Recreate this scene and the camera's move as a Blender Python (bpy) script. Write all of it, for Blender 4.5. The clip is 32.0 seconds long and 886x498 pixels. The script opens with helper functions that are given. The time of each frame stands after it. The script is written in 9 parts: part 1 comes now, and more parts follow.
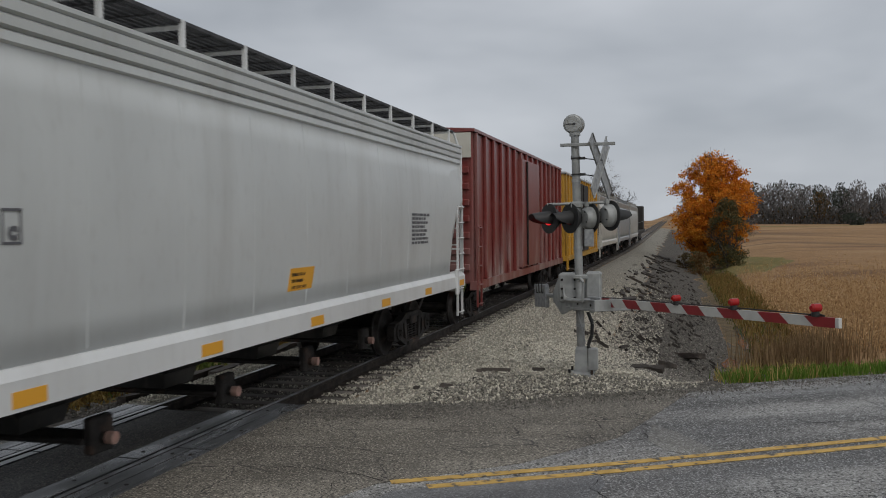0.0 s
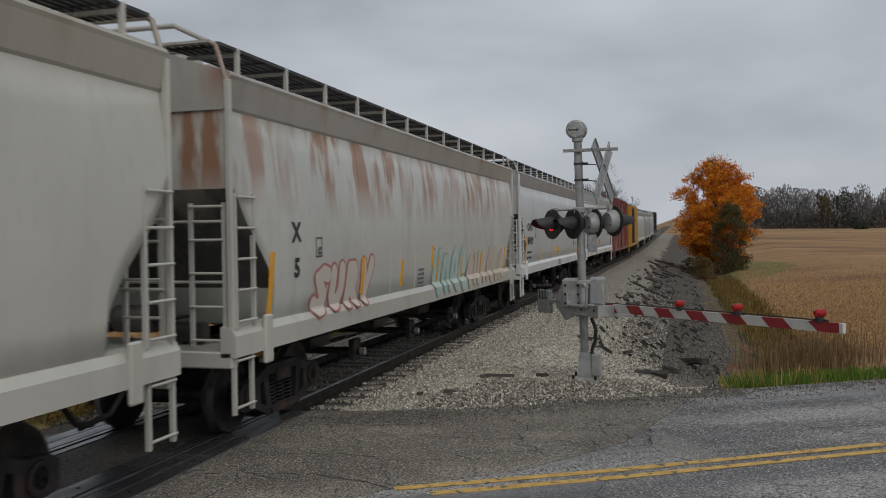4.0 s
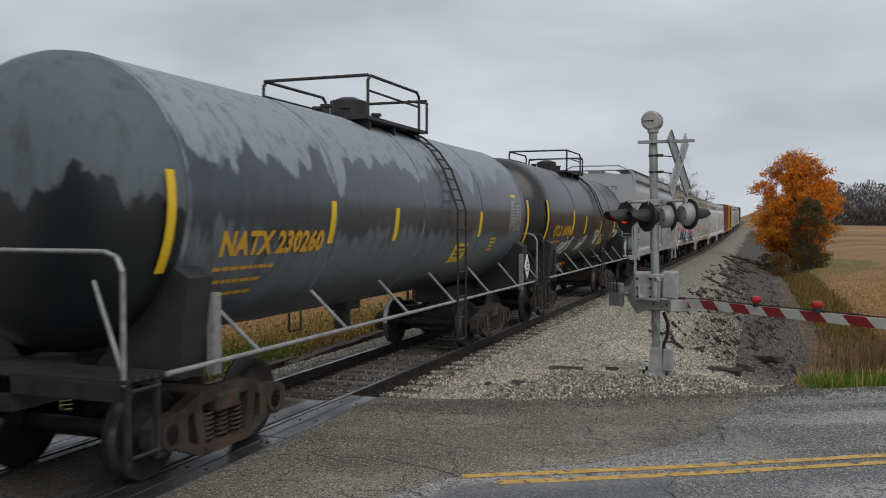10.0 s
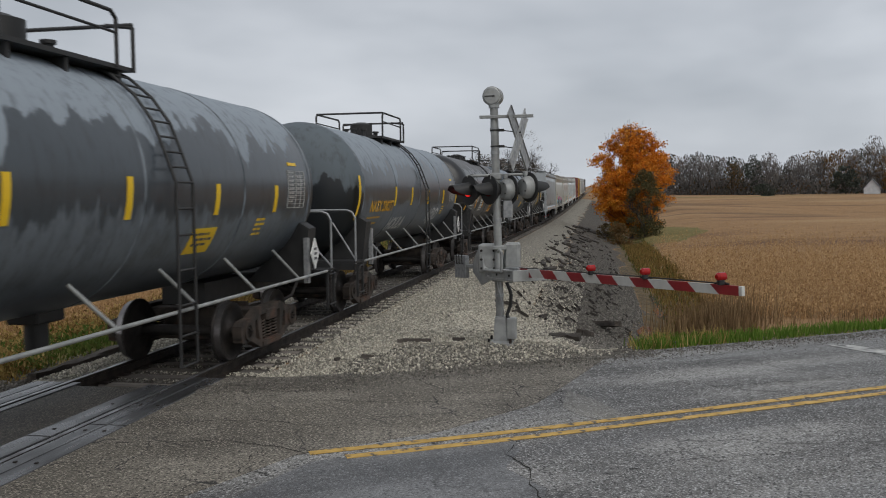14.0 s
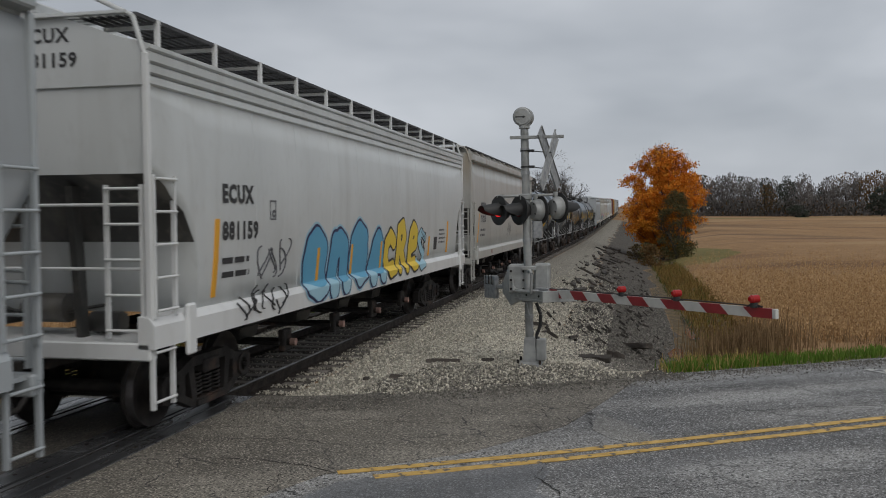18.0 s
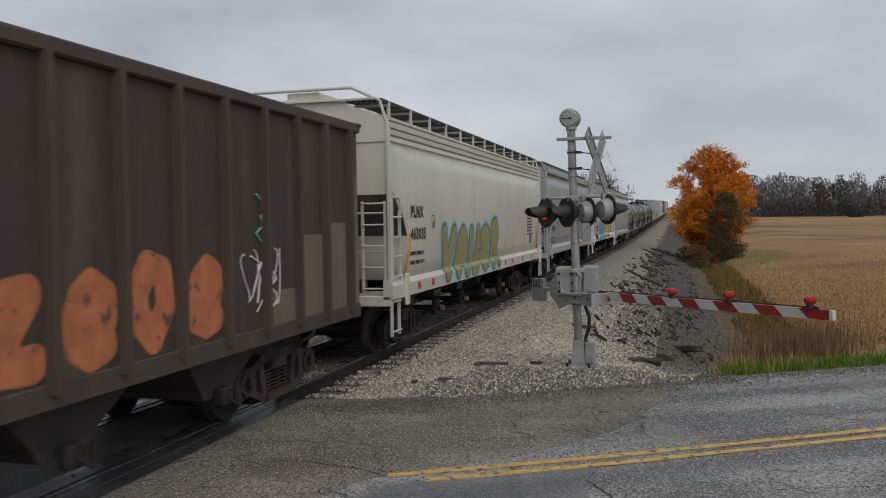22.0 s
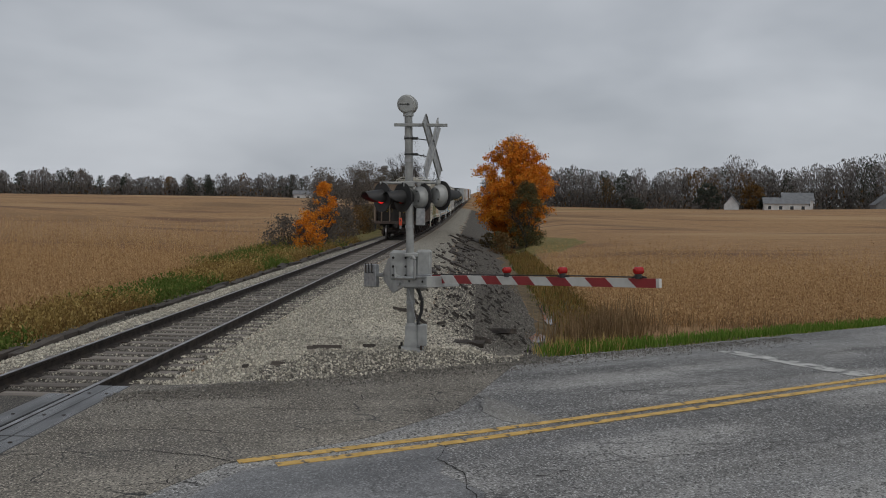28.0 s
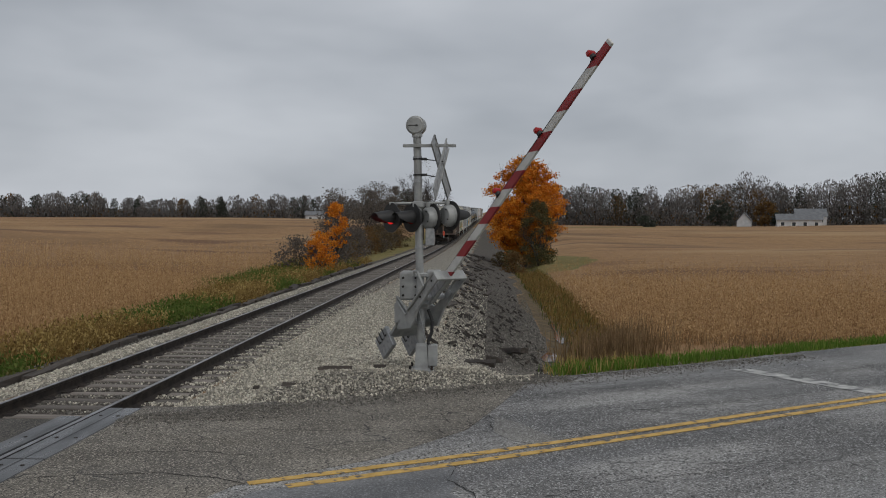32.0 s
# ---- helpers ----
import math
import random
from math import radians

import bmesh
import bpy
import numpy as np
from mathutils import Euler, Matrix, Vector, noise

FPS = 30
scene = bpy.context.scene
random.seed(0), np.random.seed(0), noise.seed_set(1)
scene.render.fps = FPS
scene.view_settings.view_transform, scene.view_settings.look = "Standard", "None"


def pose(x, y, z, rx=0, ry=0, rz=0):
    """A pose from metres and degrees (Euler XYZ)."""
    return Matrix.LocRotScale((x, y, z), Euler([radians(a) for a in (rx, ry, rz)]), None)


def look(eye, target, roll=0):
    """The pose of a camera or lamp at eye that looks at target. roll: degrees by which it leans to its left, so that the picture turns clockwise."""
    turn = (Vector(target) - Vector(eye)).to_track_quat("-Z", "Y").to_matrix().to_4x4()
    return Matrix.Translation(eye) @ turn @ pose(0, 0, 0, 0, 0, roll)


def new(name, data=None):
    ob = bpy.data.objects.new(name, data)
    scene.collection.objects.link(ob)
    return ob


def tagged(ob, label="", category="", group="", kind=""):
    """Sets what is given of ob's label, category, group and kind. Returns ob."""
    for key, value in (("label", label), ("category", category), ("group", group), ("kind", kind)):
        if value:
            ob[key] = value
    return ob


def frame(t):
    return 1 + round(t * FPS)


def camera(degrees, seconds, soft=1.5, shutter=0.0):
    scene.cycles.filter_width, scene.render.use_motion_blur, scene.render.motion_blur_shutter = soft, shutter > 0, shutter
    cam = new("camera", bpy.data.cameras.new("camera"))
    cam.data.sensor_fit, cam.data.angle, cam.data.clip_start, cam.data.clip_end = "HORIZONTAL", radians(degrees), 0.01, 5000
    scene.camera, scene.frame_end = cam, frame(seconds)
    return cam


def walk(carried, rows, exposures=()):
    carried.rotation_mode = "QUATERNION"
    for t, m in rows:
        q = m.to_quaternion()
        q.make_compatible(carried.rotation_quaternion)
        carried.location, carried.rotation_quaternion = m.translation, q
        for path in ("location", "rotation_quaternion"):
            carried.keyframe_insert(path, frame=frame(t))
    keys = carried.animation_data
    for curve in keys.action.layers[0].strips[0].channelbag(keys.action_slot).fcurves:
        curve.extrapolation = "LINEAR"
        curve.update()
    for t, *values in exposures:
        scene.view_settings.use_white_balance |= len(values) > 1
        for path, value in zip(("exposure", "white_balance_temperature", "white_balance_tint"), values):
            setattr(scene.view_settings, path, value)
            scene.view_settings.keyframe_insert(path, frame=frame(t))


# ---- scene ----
cam = camera(54.53, 32.0, soft=1.0, shutter=0.15)
PATH = [
    (0.0, pose(0.070, 0.058, 2.393, 88.514, 0.652, 15.503)),
    (0.5, pose(0.078, 0.054, 2.407, 89.041, 0.701, 15.329)),
    (1.0, pose(0.082, 0.033, 2.402, 89.418, 0.989, 15.724)),
    (1.5, pose(0.094, 0.051, 2.403, 89.555, 1.083, 15.571)),
    (2.0, pose(0.095, 0.062, 2.396, 89.455, 1.149, 15.953)),
    (2.5, pose(0.085, 0.052, 2.398, 89.171, 1.102, 15.668)),
    (3.0, pose(0.076, 0.053, 2.407, 88.804, 0.910, 15.678)),
    (3.5, pose(0.071, 0.058, 2.400, 88.793, 0.819, 15.677)),
    (5.5, pose(0.085, 0.043, 2.401, 89.484, 0.691, 16.292)),
    (6.0, pose(0.077, 0.055, 2.402, 89.534, 0.522, 16.530)),
    (6.5, pose(0.083, 0.047, 2.401, 89.521, 0.494, 16.155)),
    (7.0, pose(0.091, 0.039, 2.407, 89.627, 0.611, 16.538)),
    (7.5, pose(0.081, 0.053, 2.406, 89.518, 0.628, 17.060)),
    (8.0, pose(0.070, 0.042, 2.405, 89.313, 0.759, 18.692)),
    (8.5, pose(0.048, 0.007, 2.404, 89.078, 0.824, 21.351)),
    (9.0, pose(0.033, 0.030, 2.396, 88.723, 0.369, 21.387)),
    (9.5, pose(0.045, 0.028, 2.386, 88.576, 0.165, 20.941)),
    (10.0, pose(0.054, 0.031, 2.386, 88.309, -0.087, 20.337)),
    (10.5, pose(0.073, 0.009, 2.387, 87.497, -0.113, 20.111)),
    (11.0, pose(0.070, 0.027, 2.379, 86.693, -0.239, 19.521)),
    (11.5, pose(0.068, 0.030, 2.388, 86.320, -0.381, 18.845)),
    (12.0, pose(0.076, 0.030, 2.386, 86.334, -0.438, 17.876)),
    (12.5, pose(0.088, 0.026, 2.402, 86.272, -0.551, 15.680)),
    (13.0, pose(0.141, 0.036, 2.399, 86.653, 0.391, 11.560)),
    (13.5, pose(0.160, 0.034, 2.403, 86.608, 0.550, 9.565)),
    (14.0, pose(0.147, 0.031, 2.402, 86.519, 0.664, 10.479)),
    (14.5, pose(0.138, 0.016, 2.402, 86.405, 0.674, 12.087)),
    (16.5, pose(0.136, 0.037, 2.390, 87.249, 0.147, 12.300)),
    (17.0, pose(0.136, 0.021, 2.404, 87.690, 0.168, 12.636)),
    (17.5, pose(0.149, 0.012, 2.407, 87.815, 0.377, 12.572)),
    (18.0, pose(0.146, 0.026, 2.405, 87.860, 0.391, 12.463)),
    (18.5, pose(0.143, 0.028, 2.404, 87.835, 0.442, 12.333)),
    (19.0, pose(0.134, 0.021, 2.407, 87.536, 0.422, 12.697)),
    (19.5, pose(0.133, 0.026, 2.397, 87.386, 0.546, 13.184)),
    (20.0, pose(0.138, 0.021, 2.394, 87.395, 0.649, 13.111)),
    (20.5, pose(0.125, 0.029, 2.402, 87.629, 0.598, 13.866)),
    (21.0, pose(0.118, 0.030, 2.395, 87.794, 0.676, 14.508)),
    (21.5, pose(0.119, 0.026, 2.395, 87.914, 0.835, 14.907)),
    (22.0, pose(0.118, 0.029, 2.397, 88.139, 0.964, 15.471)),
    (22.5, pose(0.120, 0.030, 2.403, 88.191, 1.095, 15.725)),
    (23.0, pose(0.109, 0.022, 2.405, 88.039, 1.011, 16.094)),
    (23.5, pose(0.118, 0.016, 2.407, 87.882, 1.058, 15.476)),
    (24.0, pose(0.131, 0.015, 2.408, 87.792, 0.925, 14.243)),
    (24.5, pose(0.099, 0.011, 2.444, 89.090, 0.281, 12.156)),
    (26.5, pose(-0.404, -0.168, 2.413, 87.707, 0.261, 11.596)),
    (27.0, pose(-0.411, -0.144, 2.408, 87.102, -0.080, 8.640)),
    (27.5, pose(-0.393, -0.106, 2.404, 86.899, -0.543, 4.448)),
    (28.0, pose(-0.377, -0.095, 2.399, 87.017, -0.717, 2.444)),
    (28.5, pose(-0.367, -0.097, 2.407, 88.173, -0.770, 2.438)),
    (29.0, pose(-0.371, -0.106, 2.413, 88.331, -0.824, 3.296)),
    (29.5, pose(-0.366, -0.107, 2.412, 88.072, -0.694, 3.925)),
    (30.0, pose(-0.369, -0.121, 2.414, 88.178, -0.434, 4.094)),
    (30.5, pose(-0.359, -0.115, 2.413, 88.319, -0.258, 3.990)),
    (31.0, pose(-0.353, -0.123, 2.414, 88.332, -0.243, 4.018)),
    (31.5, pose(-0.354, -0.118, 2.411, 88.490, -0.194, 3.763)),
    (32.0, pose(-0.338, -0.125, 2.408, 88.305, -0.177, 3.220)),
]
EXPOSURES = [(0.0, 0.05), (7.0, 0.05), (8.0, 0.04), (9.0, 0.33), (10.0, 0.31), (12.0, 0.40), (14.0, 0.24), (17.0, 0.09), (20.0, 0.05), (21.2, 0.04), (22.8, 0.34), (24.0, -0.03), (24.5, -0.08), (27.0, -0.05), (32.0, -0.03)]
walk(cam, PATH, EXPOSURES)
# ---------------------------------------------------------------- world, sun, exposure
world = bpy.data.worlds.new("overcast_sky")
scene.world = world
world.use_nodes = True
wn, wl = world.node_tree.nodes, world.node_tree.links
wn.clear()
sky = wn.new("ShaderNodeTexSky")
sky.sky_type = "NISHITA"
sky.sun_disc = False
sky.sun_elevation, sky.sun_rotation = radians(38), radians(200)
sky.air_density, sky.dust_density = 1.0, 4.0
wcoord = wn.new("ShaderNodeTexCoord")
wmap = wn.new("ShaderNodeMapping")
wmap.inputs["Scale"].default_value = (1.0, 1.0, 2.6)
wnoise = wn.new("ShaderNodeTexNoise")
wnoise.inputs["Scale"].default_value, wnoise.inputs["Detail"].default_value = 2.4, 4.0
wnoise.inputs["Distortion"].default_value = 0.15
wramp = wn.new("ShaderNodeValToRGB")
wramp.color_ramp.elements[0].position, wramp.color_ramp.elements[0].color = 0.30, (0.43, 0.465, 0.515, 1)
wramp.color_ramp.elements[1].position, wramp.color_ramp.elements[1].color = 0.70, (0.735, 0.77, 0.825, 1)
wsep = wn.new("ShaderNodeSeparateXYZ")
whigh = wn.new("ShaderNodeMapRange")
whigh.inputs["From Min"].default_value, whigh.inputs["From Max"].default_value = 0.02, 0.45
whigh.inputs["To Min"].default_value, whigh.inputs["To Max"].default_value = 1.05, 0.80
wmul = wn.new("ShaderNodeVectorMath")
wmul.operation = "SCALE"
wmix = wn.new("ShaderNodeMix")
wmix.data_type = "RGBA"
wmix.inputs["Factor"].default_value = 0.93
wback = wn.new("ShaderNodeBackground")
wback.inputs["Strength"].default_value = 0.80
wskys = wn.new("ShaderNodeVectorMath")
wskys.operation = "SCALE"
wskys.inputs["Scale"].default_value = 0.12
wout = wn.new("ShaderNodeOutputWorld")
wl.new(wcoord.outputs["Generated"], wmap.inputs["Vector"])
wl.new(wmap.outputs["Vector"], wnoise.inputs["Vector"])
wl.new(wnoise.outputs["Fac"], wramp.inputs["Fac"])
wl.new(wcoord.outputs["Generated"], wsep.inputs["Vector"])
wl.new(wsep.outputs["Z"], whigh.inputs["Value"])
wl.new(wramp.outputs["Color"], wmul.inputs[0])
wl.new(whigh.outputs["Result"], wmul.inputs["Scale"])
wl.new(sky.outputs["Color"], wskys.inputs[0])
wl.new(wskys.outputs["Vector"], wmix.inputs["A"])
wl.new(wmul.outputs["Vector"], wmix.inputs["B"])
wl.new(wmix.outputs["Result"], wback.inputs["Color"])
wl.new(wback.outputs["Background"], wout.inputs["Surface"])

sun = new("sun", bpy.data.lights.new("sun", "SUN"))
sun.data.energy, sun.data.angle, sun.data.color = 1.14, radians(50), (1.0, 0.96, 0.90)
sun.matrix_world = look((48, -40, 84), (0, 10, 0))
# ---------------------------------------------------------------- mesh tools


class Geo:
    """A growing mesh: vertices, faces, smooth flags."""

    def __init__(self):
        self.v, self.f, self.s = [], [], []

    def add(self, verts, faces, smooth=False):
        n = len(self.v)
        self.v.extend(tuple(p) for p in verts)
        self.f.extend(tuple(i + n for i in q) for q in faces)
        self.s.extend([smooth] * len(faces))
        return self

    def box(self, x0, x1, y0, y1, z0, z1, b=0.0):
        if b <= 0:
            v = [(x, y, z) for x in (x0, x1) for y in (y0, y1) for z in (z0, z1)]
            return self.add(v, [(0, 1, 3, 2), (4, 6, 7, 5), (0, 4, 5, 1), (2, 3, 7, 6), (0, 2, 6, 4), (1, 5, 7, 3)])
        # chamfered along all edges
        v = []
        for x, sx in ((x0, 1), (x1, -1)):
            for y, sy in ((y0, 1), (y1, -1)):
                for z, sz in ((z0, 1), (z1, -1)):
                    v += [(x, y + sy * b, z + sz * b), (x + sx * b, y, z + sz * b), (x + sx * b, y + sy * b, z)]

        def k(i, j, m, a):
            return (i * 4 + j * 2 + m) * 3 + a
        f = [(k(0, 0, 0, 0), k(0, 0, 1, 0), k(0, 1, 1, 0), k(0, 1, 0, 0)), (k(1, 0, 0, 0), k(1, 1, 0, 0), k(1, 1, 1, 0), k(1, 0, 1, 0)),
             (k(0, 0, 0, 1), k(1, 0, 0, 1), k(1, 0, 1, 1), k(0, 0, 1, 1)), (k(0, 1, 0, 1), k(0, 1, 1, 1), k(1, 1, 1, 1), k(1, 1, 0, 1)),
             (k(0, 0, 0, 2), k(0, 1, 0, 2), k(1, 1, 0, 2), k(1, 0, 0, 2)), (k(0, 0, 1, 2), k(1, 0, 1, 2), k(1, 1, 1, 2), k(0, 1, 1, 2))]
        for i in (0, 1):
            for j in (0, 1):
                f += [(k(i, j, 0, 0), k(i, j, 0, 1), k(i, j, 1, 1), k(i, j, 1, 0)), (k(i, 0, j, 0), k(i, 0, j, 2), k(i, 1, j, 2), k(i, 1, j, 0)),
                      (k(0, i, j, 1), k(0, i, j, 2), k(1, i, j, 2), k(1, i, j, 1))]
                f += [(k(i, j, m, 0), k(i, j, m, 1), k(i, j, m, 2)) for m in (0, 1)]
        return self.add(v, f)

    def cyl(self, p, q, r, n=10, r2=None, caps=True):
        p, q = Vector(p), Vector(q)
        r2 = r if r2 is None else r2
        z = (q - p).normalized()
        x = z.orthogonal().normalized()
        y = z.cross(x)
        v = []
        for c, rr in ((p, r), (q, r2)):
            v += [c + (x * math.cos(2 * math.pi * i / n) + y * math.sin(2 * math.pi * i / n)) * rr for i in range(n)]
        self.add(v, [(i, (i + 1) % n, n + (i + 1) % n, n + i) for i in range(n)], True)
        if caps:
            self.add(v[:n], [tuple(reversed(range(n)))])
            self.add(v[n:], [tuple(range(n))])
        return self

    def tube(self, pts, r, n=6):
        for a, b in zip(pts, pts[1:]):
            self.cyl(a, b, r, n)
        return self

    def loft(self, rings, closed=True, caps=True, smooth=True):
        m = len(rings[0])
        v = [p for ring in rings for p in ring]
        f = []
        for i in range(len(rings) - 1):
            for j in range(m if closed else m - 1):
                f.append((i * m + j, i * m + (j + 1) % m, (i + 1) * m + (j + 1) % m, (i + 1) * m + j))
        self.add(v, f, smooth)
        if caps:
            self.add(rings[0], [tuple(reversed(range(m)))])
            self.add(rings[-1], [tuple(range(m))])
        return self

    def prism(self, outline, y0, y1):
        """An (x, z) outline drawn along y."""
        return self.loft([[(x, y0, z) for x, z in outline], [(x, y1, z) for x, z in outline]], smooth=False)

    def side(self, outline, x0, x1):
        """A (y, z) outline drawn along x."""
        return self.loft([[(x0, y, z) for y, z in outline], [(x1, y, z) for y, z in outline]], smooth=False)

    def mesh(self, name):
        me = bpy.data.meshes.new(name)
        me.from_pydata(self.v, [], self.f)
        me.polygons.foreach_set("use_smooth", self.s)
        bm = bmesh.new()
        bm.from_mesh(me)
        bmesh.ops.recalc_face_normals(bm, faces=bm.faces)
        bm.to_mesh(me)
        bm.free()
        return me


def part(name, geo, material, parent=None, label="", at=None):
    """One mesh object from a Geo (or a ready mesh), under its thing."""
    me = geo.mesh(name) if isinstance(geo, Geo) else geo
    if material and not me.materials:
        me.materials.append(material)
    ob = new(name, me)
    ob.parent = parent
    if at is not None:
        ob.matrix_basis = at
    if label:
        ob["label"] = label
    return ob


def thing(name, label, category, at=None, group="", kind=""):
    ob = new(name)
    ob.empty_display_size = 0.1
    if at is not None:
        ob.matrix_basis = at
    return tagged(ob, label, category, group, kind)


# ---------------------------------------------------------------- materials


def mat(name, a, b=None, rough=0.7, metal=0.0, scale=3.0, fine=40.0, bump=0.15, stretch=(1, 1, 1), spread=(0.35, 0.65), c=None, c_scale=0.6, c_spread=(0.55, 0.75),
        rough2=None, random_value=0.0, bump_scale=None, coat=0.0, island=False):
    """Paint, wood, stone or soil: colour a worn towards b by noise, stained with c in larger patches, with fine relief."""
    m = bpy.data.materials.new(name)
    m.use_nodes = True
    n, l = m.node_tree.nodes, m.node_tree.links
    p = n["Principled BSDF"]
    b = b or tuple(x * 0.75 for x in a)
    co = n.new("ShaderNodeTexCoord")
    mp = n.new("ShaderNodeMapping")
    mp.inputs["Scale"].default_value = stretch
    l.new(co.outputs["Object"], mp.inputs["Vector"])
    n1 = n.new("ShaderNodeTexNoise")
    n1.inputs["Scale"].default_value, n1.inputs["Detail"].default_value = scale, 6.0
    l.new(mp.outputs["Vector"], n1.inputs["Vector"])
    r1 = n.new("ShaderNodeMapRange")
    r1.inputs["From Min"].default_value, r1.inputs["From Max"].default_value = spread
    l.new(n1.outputs["Fac"], r1.inputs["Value"])
    mix = n.new("ShaderNodeMix")
    mix.data_type = "RGBA"
    mix.inputs["A"].default_value, mix.inputs["B"].default_value = (*a, 1), (*b, 1)
    l.new(r1.outputs["Result"], mix.inputs["Factor"])
    colour = mix.outputs["Result"]
    if c:
        n3 = n.new("ShaderNodeTexNoise")
        n3.inputs["Scale"].default_value, n3.inputs["Detail"].default_value = c_scale, 4.0
        l.new(mp.outputs["Vector"], n3.inputs["Vector"])
        r3 = n.new("ShaderNodeMapRange")
        r3.inputs["From Min"].default_value, r3.inputs["From Max"].default_value = c_spread
        l.new(n3.outputs["Fac"], r3.inputs["Value"])
        mix3 = n.new("ShaderNodeMix")
        mix3.data_type = "RGBA"
        mix3.inputs["B"].default_value = (*c, 1)
        l.new(colour, mix3.inputs["A"])
        l.new(r3.outputs["Result"], mix3.inputs["Factor"])
        colour = mix3.outputs["Result"]
    if random_value:
        src = n.new("ShaderNodeNewGeometry").outputs["Random Per Island"] if island else n.new("ShaderNodeObjectInfo").outputs["Random"]
        rr = n.new("ShaderNodeMapRange")
        rr.inputs["To Min"].default_value, rr.inputs["To Max"].default_value = 1 - random_value, 1 + random_value
        l.new(src, rr.inputs["Value"])
        hsv = n.new("ShaderNodeHueSaturation")
        l.new(rr.outputs["Result"], hsv.inputs["Value"])
        l.new(colour, hsv.inputs["Color"])
        colour = hsv.outputs["Color"]
    l.new(colour, p.inputs["Base Color"])
    n2 = n.new("ShaderNodeTexNoise")
    n2.inputs["Scale"].default_value, n2.inputs["Detail"].default_value = fine, 3.0
    l.new(co.outputs["Object"], n2.inputs["Vector"])
    if bump:
        bp = n.new("ShaderNodeBump")
        bp.inputs["Strength"].default_value, bp.inputs["Distance"].default_value = bump, bump_scale or 0.02
        l.new(n2.outputs["Fac"], bp.inputs["Height"])
        l.new(bp.outputs["Normal"], p.inputs["Normal"])
    rg = n.new("ShaderNodeMapRange")
    rg.inputs["To Min"].default_value, rg.inputs["To Max"].default_value = rough, min(1.0, rough2 if rough2 is not None else rough + 0.15)
    l.new(r1.outputs["Result"], rg.inputs["Value"])
    l.new(rg.outputs["Result"], p.inputs["Roughness"])
    p.inputs["Metallic"].default_value = metal
    if coat:
        p.inputs["Coat Weight"].default_value = coat
    return m


def plain(name, col, rough=0.6, metal=0.0, glow=0.0):
    m = bpy.data.materials.new(name)
    m.use_nodes = True
    p = m.node_tree.nodes["Principled BSDF"]
    p.inputs["Base Color"].default_value, p.inputs["Roughness"].default_value, p.inputs["Metallic"].default_value = (*col, 1), rough, metal
    if glow:
        p.inputs["Emission Color"].default_value, p.inputs["Emission Strength"].default_value = (*col, 1), glow
    return m


